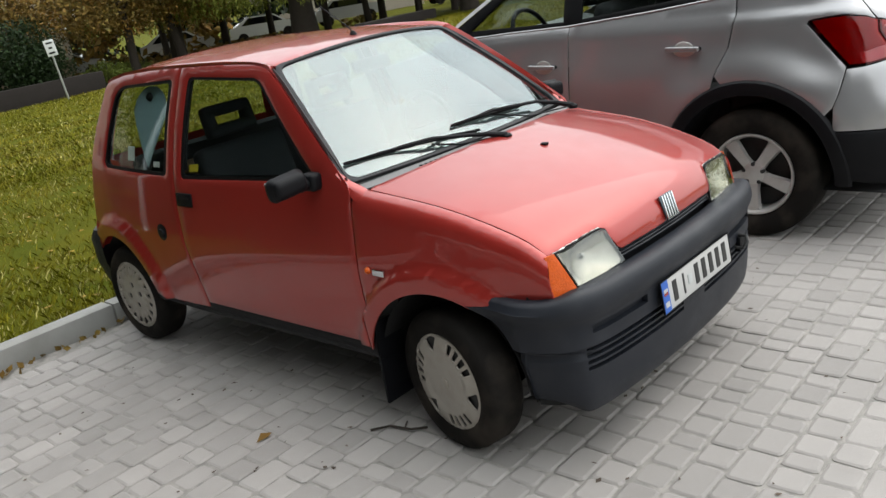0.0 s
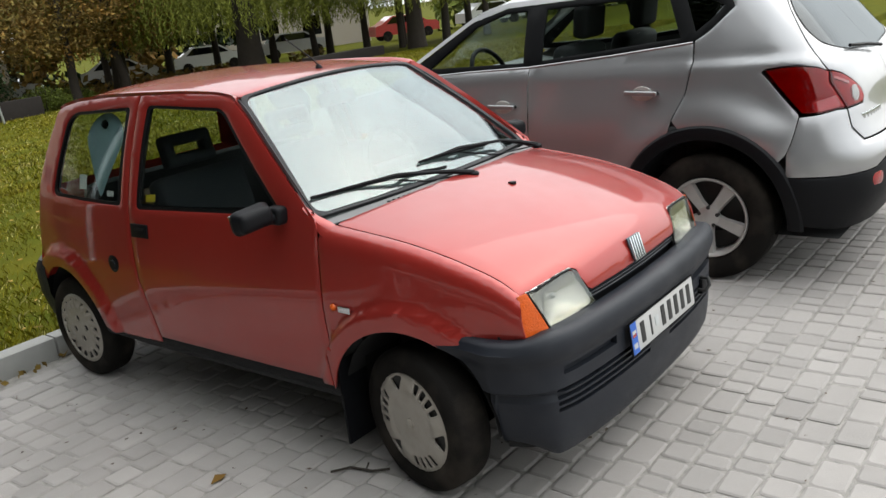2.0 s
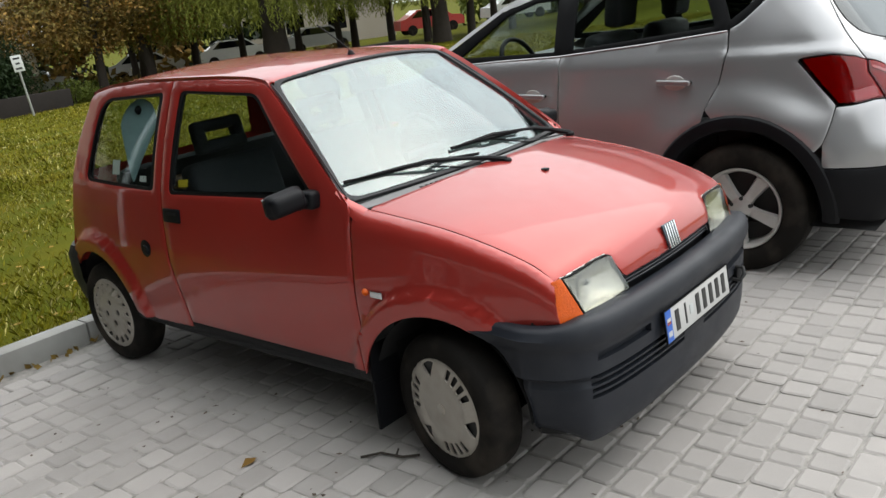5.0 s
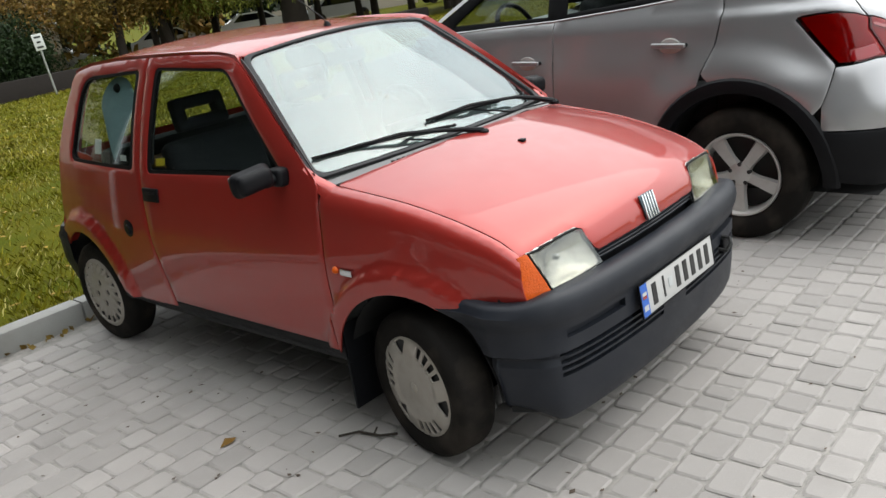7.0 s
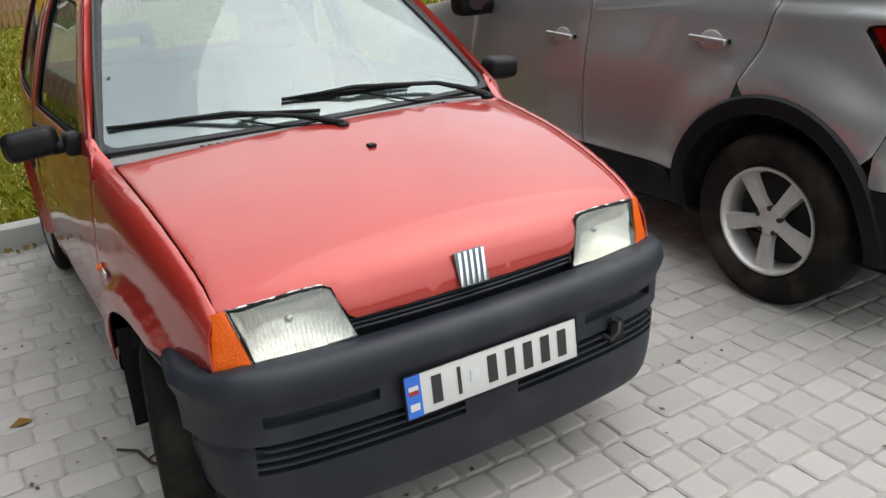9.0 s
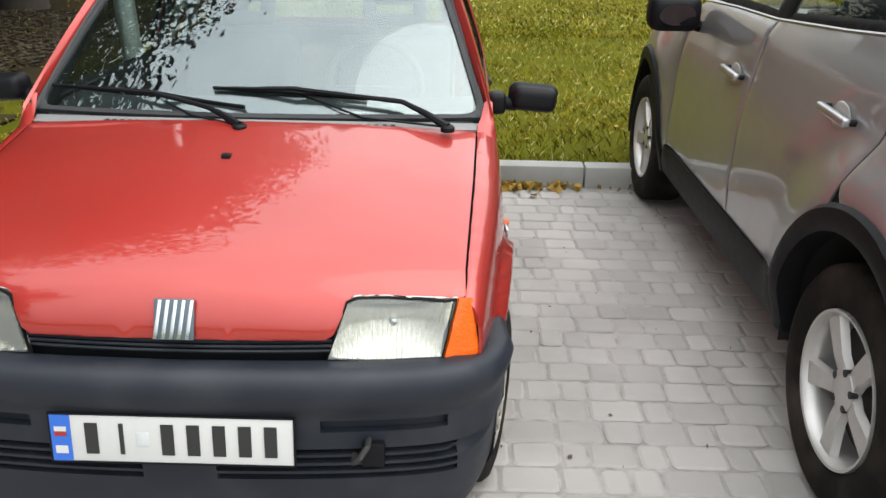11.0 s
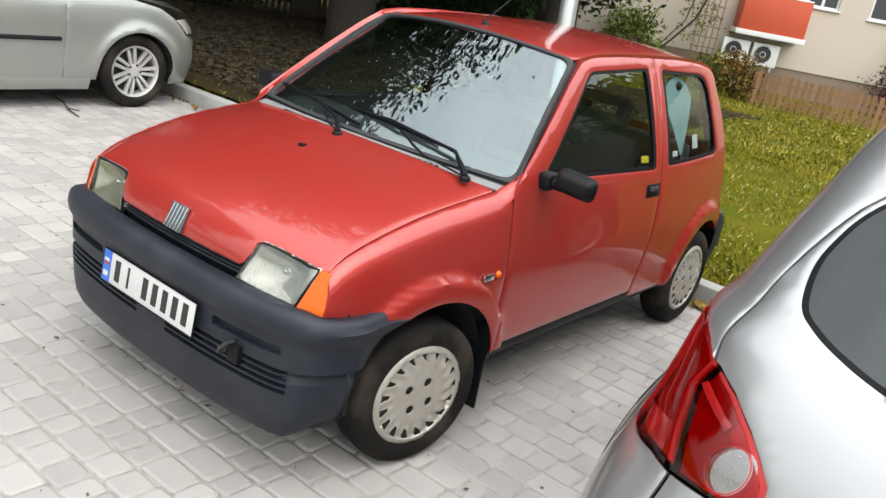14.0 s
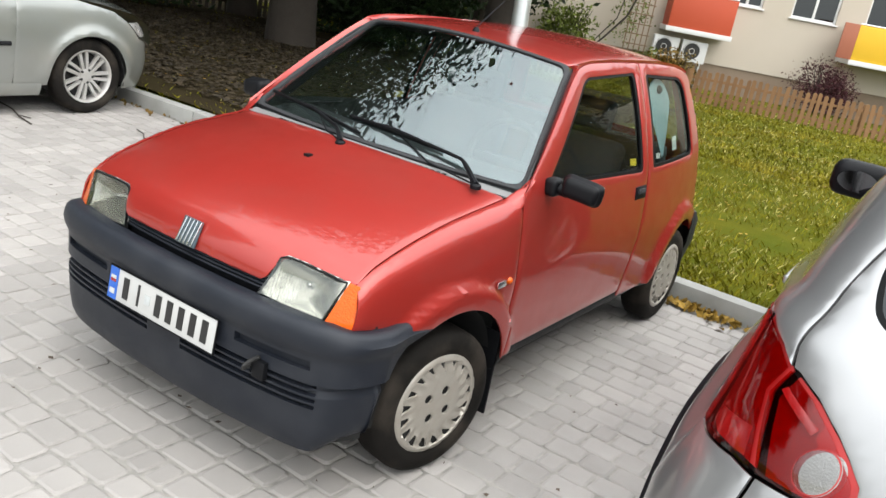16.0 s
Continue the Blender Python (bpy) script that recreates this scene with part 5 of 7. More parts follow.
# roof, screen, bonnet, nose
roof_c = [[(SX + k * (W_SUV(1.575) - 0.09), y, z - 0.05 * k * k) for k in np.linspace(-1, 1, 15)] for y, z in ((0.12, 1.565), (-0.3, 1.605), (-0.8, 1.615), (-1.2, 1.60), (-1.42, 1.585))]
loft("roof", roof_c, SILVER, suv)
scr = [[(SX + k * w, y + 0.10 * (1 - k * k), z + 0.02 * (1 - k * k)) for k in np.linspace(-1, 1, 13)] for y, z, w in ((0.90, 1.08, 0.74), (0.55, 1.30, 0.66), (0.12, 1.545, 0.55))]
pane = loft("windscreen", scr, WINDOW, suv)
pane.visible_shadow = False
bon = [[(SX + k * w, y, z - 0.06 * k * k) for k in np.linspace(-1, 1, 15)] for y, z, w in ((1.02, 1.10, 0.80), (1.4, 1.07, 0.80), (1.75, 1.00, 0.76), (2.0, 0.90, 0.70), (2.10, 0.78, 0.66), (2.15, 0.55, 0.64), (2.10, 0.30, 0.62))]
loft("bonnet_and_nose", bon, SILVER, suv)
bm = bmesh.new()
box(bm, (SX - 0.66, -1.25, 0.55), (SX + 0.66, -1.05, 1.18), 0.06, 3)
for k in (-0.42, 0.0, 0.42):
    box(bm, (SX + k - 0.13, -1.22, 1.16), (SX + k + 0.13, -1.13, 1.36), 0.04, 3)
part("rear_bench", bm, FABRIC, suv)
loft("boot_cover", [[(SX + k * 0.62, y, 1.02) for y in (-1.80, -1.2)] for k in (-1, 1)], TRIM, suv)
loft("floor_pan", [[(SX + k * 0.80, y, 0.26) for y in (-1.9, -0.9, 0.9, 2.0)] for k in (-1, 1)], DARK, suv)
# number-plate recess bars on the gate, and the rear wiper
part("rear_wiper", tube([(SX - 0.02, -1.905, 1.12), (SX - 0.2, -1.875, 1.145), (SX - 0.42, -1.845, 1.165)], 0.009, 6), BLACK, suv)
for k in range(7):
    bm = bmesh.new()
    box(bm, (-0.012, -0.003, -0.014), (0.012, 0.003, 0.014), 0.002)
    p = suv_side(1, 0.004)(0.80 + 0.038 * k, 0.815)
    part("badge_bar", bm, CHROME, suv).matrix_basis = pose(*p, 0, 0, -40 + 4.5 * k)


def alloy_wheel(parent, m, s, R, W, rim, spokes, width, pair=0.0):
    """A tyre with a cast rim: barrel, spokes, hub and bolts. s: the side that shows, along x."""
    wheel = new("wheel")
    wheel.parent = parent
    wheel.matrix_basis = m
    part("tyre", tyre(R, W, rim + 0.005), RUBBER, wheel)
    f = W / 2
    part("rim", lathe([(rim - 0.01, -f + 0.03), (rim - 0.02, f - 0.06), (rim - 0.012, f - 0.022), (rim - 0.002, f - 0.008), (rim + 0.006, f - 0.006), (rim + 0.008, f - 0.02), (rim + 0.004, -f + 0.03)], 56, "x", sign=s), ALLOY, wheel)
    part("brake_drum", lathe([(rim - 0.015, -0.03), (rim - 0.02, 0.0), (0.03, 0.01), (0.0, 0.01)], 32, "x", sign=s), STEEL, wheel)
    for k in range(spokes):
        a = 2 * math.pi * k / spokes + math.pi / 2
        for d in ((0,) if not pair else (-pair, pair)):
            bm = bmesh.new()
            rr = rim - 0.008
            ws = [(0.035, width[0], f - 0.038), (rr * 0.45, width[1], f - 0.026), (rr, width[2], f - 0.022)]
            rows = []
            for r, w, h in ws:
                row = []
                for q, dh in ((-1.0, -0.022), (-0.8, 0.0), (0.8, 0.0), (1.0, -0.022)):
                    y, z = r, q * w + d * (0.4 + 0.6 * r / rr)
                    row.append(bm.verts.new((s * (h + dh), y * math.cos(a) - z * math.sin(a), y * math.sin(a) + z * math.cos(a))))
                rows.append(row)
            for r0, r1 in zip(rows, rows[1:]):
                for i in range(3):
                    bm.faces.new((r0[i], r0[i + 1], r1[i + 1], r1[i]))
            part("spoke", bm, ALLOY, wheel)
    part("hub", lathe([(0.062, f - 0.05), (0.058, f - 0.03), (0.03, f - 0.024), (0.0, f - 0.023)], 24, "x", sign=s), ALLOY, wheel)
    for k in range(5):
        a = 2 * math.pi * k / 5 + math.pi / 2 + math.pi / 5
        part("wheel_bolt", lathe([(0.011, f - 0.045), (0.011, f - 0.026), (0.0, f - 0.026)], 10, "x", sign=s), STEEL, wheel).location = (0, 0.052 * math.cos(a), 0.052 * math.sin(a))
    return wheel


for s in (1, -1):
    for ay, turn in ((AR, 38), (AF, 40)):
        alloy_wheel(suv, pose(SX - s * 0.772, ay, 0.345, turn), -s, 0.345, 0.215, 0.212, 5, (0.030, 0.030, 0.042))
# seats and steering wheel seen through the panes
for sx in (-0.38, 0.38):
    for sy, bz in ((0.05, 0.62), (-0.85, 0.66)):
        seat = new("seat")
        seat.parent = suv
        seat.location = (SX + sx, sy, 0)
        bm = bmesh.new()
        box(bm, (-0.24, -0.04, 0.0), (0.24, 0.10, 0.66), 0.06, 3, pose(0, -0.22, bz, 14, 0, 0))
        part("backrest", bm, FABRIC, seat)
        bm = bmesh.new()
        box(bm, (-0.13, -0.05, 0.0), (0.13, 0.05, 0.2), 0.04, 3, pose(0, -0.40, bz + 0.68, 8, 0, 0))
        part("headrest", bm, FABRIC, seat)
        bm = bmesh.new()
        box(bm, (-0.24, -0.2, bz - 0.1), (0.24, 0.3, bz + 0.05), 0.05)
        part("seat_cushion", bm, FABRIC, seat)
loft("dashboard", [[(SX + x, y, z) for x in np.linspace(-0.70, 0.70, 7)] for y, z in ((0.95, 1.06), (0.70, 1.12), (0.52, 1.08), (0.48, 0.85))], surface("grey_dash", (0.16, 0.17, 0.17), 0.7, 0, 0.2, 10), suv)
bm = bmesh.new()
tube([(SX - 0.38 + 0.185 * math.cos(2 * math.pi * k / 26), 0.40 + 0.07 * math.sin(2 * math.pi * k / 26), 1.10 + 0.17 * math.sin(2 * math.pi * k / 26)) for k in range(27)], 0.016, 8, bm)
box(bm, (SX - 0.46, 0.39, 1.04), (SX - 0.30, 0.44, 1.15), 0.03)
part("steering_wheel", bm, BLACK, suv)
bm = bmesh.new()
box(bm, (SX - 0.12, 0.22, 1.42), (SX + 0.12, 0.25, 1.49), 0.02)
part("rear_view_mirror", bm, BLACK, suv)

suv.location = (-0.035, 0.05, 0.0)

# ---- the pale silver car two bays away, nose to the kerb ----
far_car = thing("compact_car", "pale silver compact car with multi-spoke alloy wheels", "car")
CX, CF, CR = -4.88, 0.74, -1.78
W_C = spline([0.18, 0.32, 0.5, 0.7, 0.85, 0.95, 1.0, 1.2, 1.4, 1.5], [0.78, 0.815, 0.83, 0.835, 0.82, 0.79, 0.765, 0.69, 0.58, 0.52])
YF_C = spline([0.18, 0.30, 0.45, 0.62, 0.75, 0.85, 0.92, 1.0], [CF + k for k in (0.70, 0.76, 0.79, 0.77, 0.70, 0.58, 0.42, 0.1)])


def far_at(u, z):
    """u below 0 runs back along the flank, above 0 round the nose."""
    w = W_C(z)
    yy = CF + u
    for ay in (CF, CR):
        r = math.hypot(yy - ay, z - 0.325)
        w += 0.03 * smooth(r, 0.45, 0.345) * smooth(z, 0.25, 0.4)
    if u <= 0:
        return w, yy, z
    b = YF_C(z) - CF
    a = u * 1.25
    r = ((abs(math.cos(a)) / w) ** 3.2 + (abs(math.sin(a)) / b) ** 3.2) ** (-1 / 3.2)
    return r * math.cos(a), CF + r * math.sin(a), z


def far_side(s, off=0.0):
    def f(u, z):
        x, y, zz = far_at(u, z)
        return CX + s * (x + off), y, zz
    return f


for s in (1, -1):
    f = far_side(s)
    out = (s, 0.3, 0.1)
    arch = [(0.352 * math.cos(radians(a)) * (0.9 if a < 90 else 1), 0.325 + 0.352 * math.sin(radians(a))) for a in range(-6, 187, 4)]
    wing = [(-0.622, 0.28)] + [(-0.35, 0.28)] + arch[::-1] + [(0.33, 0.24), (0.55, 0.24), (0.60, 0.60), (0.46, 0.66), (0.33, 0.80), (0.20, 0.875), (-0.1, 0.94), (-0.45, 0.985), (-0.60, 0.99), (-0.62, 0.6)]
    panel("front_wing", wing, f, PALE, far_car, step=0.035, outward=out)
    panel("front_bumper", [(0.553, 0.22), (1.26, 0.22), (1.26, 0.62), (0.60, 0.596)], f, PALE, far_car, step=0.08, outward=(0, 1, 0))
    panel("headlamp", [(0.345, 0.79), (0.47, 0.672), (0.66, 0.665), (0.68, 0.70), (0.52, 0.79)], far_side(s, 0.004), CLEARLENS, far_car, step=0.05, thick=0.02, outward=out)
    d1 = panel("front_door", [(-0.628, 0.28), (-0.615, 0.6), (-0.606, 0.985), (-1.62, 1.0), (-1.63, 0.3)], f, PALE, far_car, step=0.08, outward=(s, 0, 0.1))
    panel("rear_door", [(-1.637, 0.3), (-1.627, 1.0), (-2.5, 1.0), (-2.42, 0.8), (-2.15, 0.55), (-2.1, 0.3)], f, PALE, far_car, step=0.1, outward=(s, 0, 0.1))
    panel("rear_quarter", [(-2.11, 0.3), (-2.16, 0.55), (-2.43, 0.8), (-2.51, 1.0), (-3.2, 0.98), (-3.25, 0.4)] + [(CR - CF + 0.352 * math.cos(radians(a)), 0.325 + 0.352 * math.sin(radians(a))) for a in range(180, -1, -12)], f, PALE, far_car, step=0.1, outward=(s, 0, 0.1))
    part("rubbing_strip", tube([far_side(s, 0.008)(u, 0.60) for u in (-0.66, -1.0, -1.4, -1.62)], 0.016, 6), BLACK, far_car)
    part("rubbing_strip", tube([far_side(s, 0.008)(u, 0.60) for u in (-1.65, -1.9, -2.1)], 0.016, 6), BLACK, far_car)
    sl = [[far_side(s, o)(u, z) for u in (-0.40, -1.0, -1.5, -2.12)] for z, o in ((0.30, 0.0), (0.27, 0.012), (0.20, 0.0), (0.18, -0.1))]
    loft("sill", sl, PALE, far_car)
    for ay in (CF, CR):
        loft("wheel_housing", [[(CX + s * x, ay + r * math.cos(radians(t)), 0.325 + r * math.sin(radians(t))) for t in range(-10, 200, 12)] for x, r in ((0.80, 0.345), (0.5, 0.345), (0.48, 0.02))], DARK, far_car)
        alloy_wheel(far_car, pose(CX + s * 0.725, ay, 0.348, 12), s, 0.303, 0.19, 0.206, 7, (0.014, 0.014, 0.016), pair=0.030)
    # glasshouse
    gh = [(-0.62, 0.985), (-1.35, 1.42), (-2.6, 1.44), (-3.1, 1.0)]
    pane = panel("side_window", [(-0.95, 1.02), (-1.45, 1.36), (-2.5, 1.37), (-2.85, 1.02)], far_side(s, -0.01), TINTED, far_car, step=0.2, thick=0.004, outward=(s, 0, 0.3))
    panel("window_frame", gh, far_side(s, -0.004), PALE, far_car, holes=[[(-0.95, 1.02), (-1.45, 1.36), (-2.5, 1.37), (-2.85, 1.02)]], step=0.2, outward=(s, 0, 0.3))
    bm = bmesh.new()
    box(bm, (-0.1, -0.05, -0.065), (0.1, 0.05, 0.065), 0.04, 3)
    part("door_mirror", bm, PALE, far_car).matrix_basis = pose(CX + s * 0.93, CF - 0.95, 1.03)
    bm = bmesh.new()
    box(bm, (-0.01, -0.035, -0.008), (0.01, 0.035, 0.008), 0.005)
    part("side_repeater", bm, CLEARLENS, far_car).matrix_basis = pose(CX + s * 0.80, CF - 0.40, 0.86)
bon = [[(CX + k * (w - 0.012), y - 0.62, z - 0.05 * abs(k) ** 3) for k in np.linspace(-1, 1, 17)] for y, z, w in ((0.70, 1.06, 0.76), (1.1, 1.02, 0.77), (1.5, 0.965, 0.76), (1.85, 0.895, 0.70), (2.06, 0.80, 0.60), (2.17, 0.68, 0.50), (2.21, 0.60, 0.45))]
loft("bonnet", bon, PALE, far_car)
loft("windscreen", [[(CX + k * w, y - 0.59 + 0.08 * (1 - k * k), z) for k in np.linspace(-1, 1, 9)] for y, z, w in ((0.78, 1.03, 0.72), (0.05, 1.44, 0.54))], TINTED, far_car)
loft("roof", [[(CX + k * 0.56, y - 0.59, z - 0.05 * k * k) for k in np.linspace(-1, 1, 9)] for y, z in ((0.08, 1.47), (-0.6, 1.52), (-1.3, 1.47))], PALE, far_car)
loft("tail", [[(CX + k * w, y - 0.59 - 0.06 * (1 - k * k), z) for k in np.linspace(-1, 1, 9)] for y, z, w in ((-1.3, 1.47, 0.56), (-1.62, 1.0, 0.75), (-1.78, 0.9, 0.80), (-1.85, 0.5, 0.80), (-1.78, 0.22, 0.78))], PALE, far_car)
loft("floor_pan", [[(CX + k * 0.78, y, 0.24) for y in (-2.2, CF + 0.55)] for k in (-0.9, 0.9)], DARK, far_car)

far_car.matrix_world = Matrix.Translation((-0.09, 0.085, -0.045))

# ---- trees, shrubs and the far side of the lawn ----
BARK = surface("bark", (0.032, 0.025, 0.019), 0.95, 0.0, 0.5, 6.0, 0.8, 40)
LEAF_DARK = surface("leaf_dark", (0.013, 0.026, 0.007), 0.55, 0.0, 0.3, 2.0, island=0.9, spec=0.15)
LEAF_GREEN = surface("leaf_green", (0.10, 0.125, 0.022), 0.55, 0.0, 0.3, 2.0, island=0.9, spec=0.15)
LEAF_WILLOW = surface("leaf_willow", (0.15, 0.165, 0.026), 0.6, 0.0, 0.3, 1.0, island=0.8, spec=0.15)
LEAF_BROWN = surface("leaf_autumn", (0.19, 0.088, 0.016), 0.65, 0.0, 0.3, 1.0, island=0.9, second=(0.12, 0.11, 0.03), amount=0.7, spec=0.15)
LEAF_YELLOW = surface("leaf_yellow", (0.25, 0.155, 0.03), 0.6, 0.0, 0.3, 3.0, island=0.8, spec=0.15)
LEAF_PURPLE = surface("leaf_purple", (0.055, 0.018, 0.022), 0.6, 0.0, 0.3, 3.0, island=0.8, spec=0.15)
rng = np.random.default_rng(11)


def leaf_mesh(name, centres, size, material, parent=None, droop=0.0, ratio=0.5, smooth_it=False):
    """Many small folded leaves, one pair of triangles each, at the given centres."""
    n = len(centres)
    a = rng.normal(size=(n, 3))
    a[:, 2] = a[:, 2] * (1 - droop) - droop * 1.6
    a /= np.linalg.norm(a, axis=1)[:, None]
    b = np.cross(a, rng.normal(size=(n, 3)))
    b /= np.linalg.norm(b, axis=1)[:, None] + 1e-9
    nrm = np.cross(a, b)
    s = size * rng.uniform(0.6, 1.3, n)[:, None]
    p0, p2 = centres - a * s * 0.5, centres + a * s * 0.5
    p1, p3 = centres + b * s * ratio * 0.5 + nrm * s * 0.08, centres - b * s * ratio * 0.5 + nrm * s * 0.08
    v = np.stack([p0, p1, p2, p3], 1).reshape(-1, 3)
    f = np.arange(n * 4).reshape(-1, 4)
    me = bpy.data.meshes.new(name)
    me.from_pydata(v.tolist(), [], f.tolist())
    me.materials.append(material)
    ob = new(name, me)
    if parent:
        ob.parent = parent
    return ob


def clumps(blobs, n_clump, per, spread):
    """Leaf centres gathered in clumps over the skins of some ellipsoids (x, y, z, rx, ry, rz)."""
    pts = []
    vol = np.array([b[3] * b[4] + b[4] * b[5] + b[3] * b[5] for b in blobs])
    for _ in range(n_clump):
        b = blobs[rng.choice(len(blobs), p=vol / vol.sum())]
        d = rng.normal(size=3)
        d /= np.linalg.norm(d)
        r = rng.uniform(0.55, 1.05)
        c = np.array(b[:3]) + d * r * np.array(b[3:])
        k = int(per * rng.uniform(0.5, 1.5))
        pts.append(c + rng.normal(size=(k, 3)) * spread * np.array((1, 1, 0.6)))
    return np.concatenate(pts)


def trunk_mesh(h, r, limbs, lean=(0, 0), seed=0):
    rs = random.Random(seed)
    bm = bmesh.new()
    pts = [(0, 0, -0.1)] + [(lean[0] * t + rs.uniform(-1, 1) * r * 0.25, lean[1] * t + rs.uniform(-1, 1) * r * 0.25, h * t) for t in (0.12, 0.3, 0.5, 0.7, 0.85, 1.0)]
    tube(pts, r, 10, bm, [r * 1.35, r * 1.05, r * 0.95, r * 0.85, r * 0.7, r * 0.5, r * 0.2])
    for _ in range(limbs):
        t = rs.uniform(0.35, 0.9)
        p = Vector((lean[0] * t, lean[1] * t, h * t))
        a = rs.uniform(0, 2 * math.pi)
        l = h * rs.uniform(0.22, 0.42)
        q = p + Vector((math.cos(a) * l, math.sin(a) * l, l * rs.uniform(0.35, 0.8)))
        tube([p, p.lerp(q, 0.5) + Vector((0, 0, l * 0.08)), q], r * 0.3, 6, bm, [r * 0.42, r * 0.26, r * 0.08])
    return bm


def tree(name, label, x, y, h, r, blobs, n, per, spread, size, leaf, limbs=7, lean=(0, 0), droop=0.2, seed=0, group=""):
    t = thing(name, label, "tree", group)
    x, y = far_place(x, y)
    t.location = (x, y, 0.05 - fall(x, y))
    part("trunk", trunk_mesh(h, r, limbs, lean, seed), BARK, t)
    leaf_mesh("crown", clumps(blobs, n, per, spread), size, leaf, t, droop)
    return t


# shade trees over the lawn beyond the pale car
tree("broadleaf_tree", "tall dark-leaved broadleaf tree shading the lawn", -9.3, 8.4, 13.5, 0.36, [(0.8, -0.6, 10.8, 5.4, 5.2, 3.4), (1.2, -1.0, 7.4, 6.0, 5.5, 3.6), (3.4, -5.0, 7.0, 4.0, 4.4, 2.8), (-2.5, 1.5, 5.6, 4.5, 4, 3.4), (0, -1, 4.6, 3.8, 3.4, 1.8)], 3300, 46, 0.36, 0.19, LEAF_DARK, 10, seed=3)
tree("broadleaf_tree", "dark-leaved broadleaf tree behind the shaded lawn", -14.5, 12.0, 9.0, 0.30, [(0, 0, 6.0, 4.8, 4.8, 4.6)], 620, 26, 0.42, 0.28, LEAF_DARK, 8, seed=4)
# unseen trees, added to keep low sky light off the red car's flank
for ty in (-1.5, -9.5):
    tree("broadleaf_tree", "dark-leaved broadleaf tree added beside the parking bays", -14.0, ty, 13.0, 0.34, [(0, 0, 8.4, 5.2, 5.0, 5.4), (0.5, 0, 4.2, 4.4, 4.4, 2.6)], 900, 30, 0.46, 0.34, LEAF_DARK, 8, seed=int(9 - ty))
tree("broadleaf_tree", "dark-leaved broadleaf tree added beside the parking bays", -15.5, 4.5, 9.5, 0.28, [(0, 0, 6.2, 4.6, 4.6, 4.2)], 420, 26, 0.42, 0.28, LEAF_DARK, 8, seed=5)
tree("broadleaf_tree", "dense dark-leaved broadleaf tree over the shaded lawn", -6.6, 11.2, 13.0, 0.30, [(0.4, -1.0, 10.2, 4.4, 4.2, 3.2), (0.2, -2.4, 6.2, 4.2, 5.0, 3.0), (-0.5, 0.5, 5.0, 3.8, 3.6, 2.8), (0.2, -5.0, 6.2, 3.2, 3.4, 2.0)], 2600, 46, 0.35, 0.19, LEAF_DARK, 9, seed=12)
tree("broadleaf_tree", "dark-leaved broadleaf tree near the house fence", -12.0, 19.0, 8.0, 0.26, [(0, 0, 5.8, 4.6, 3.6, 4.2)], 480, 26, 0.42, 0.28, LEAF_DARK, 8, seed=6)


def shrub(name, label, x, y, w, d, h, leaf, n, size, seed=0, per=16):
    t = thing(name, label, "shrub")
    x, y = far_place(x, y)
    t.location = (x, y, 0.06 - fall(x, y))
    rs = random.Random(seed)
    bm = bmesh.new()
    for _ in range(9):
        a, l = rs.uniform(0, 6.28), rs.uniform(0.2, 0.45)
        tube([(0, 0, 0), (math.cos(a) * l * w * 0.5, math.sin(a) * l * d * 0.5, h * 0.5), (math.cos(a) * l * w, math.sin(a) * l * d, h * 0.92)], 0.02, 5, bm, [0.03, 0.02, 0.008])
    part("stems", bm, BARK, t)
    leaf_mesh("leaves", clumps([(0, 0, h * 0.52, w * 0.48, d * 0.48, h * 0.46), (w * 0.2, 0, h * 0.4, w * 0.3, d * 0.4, h * 0.35)], n, per, min(w, h) * 0.10), size, leaf, t, 0.1)
    return t


# dark hedge and wooden fence in the shade behind the pale car
DARKWOOD = surface("dark_wood", (0.035, 0.026, 0.018), 0.85, 0.0, 0.4, 8.0, 0.4, 90)
WOOD = surface("fence_wood", (0.20, 0.105, 0.045), 0.8, 0.0, 0.35, 5.0, 0.4, 80, rnd=0.3)
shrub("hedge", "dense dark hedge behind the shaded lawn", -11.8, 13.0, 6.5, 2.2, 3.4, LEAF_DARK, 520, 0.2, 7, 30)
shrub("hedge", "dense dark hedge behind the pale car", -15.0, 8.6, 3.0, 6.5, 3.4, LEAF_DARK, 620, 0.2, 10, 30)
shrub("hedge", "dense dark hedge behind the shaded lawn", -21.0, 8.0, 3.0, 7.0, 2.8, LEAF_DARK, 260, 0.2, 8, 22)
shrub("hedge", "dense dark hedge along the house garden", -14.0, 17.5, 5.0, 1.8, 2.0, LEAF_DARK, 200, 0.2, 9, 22)


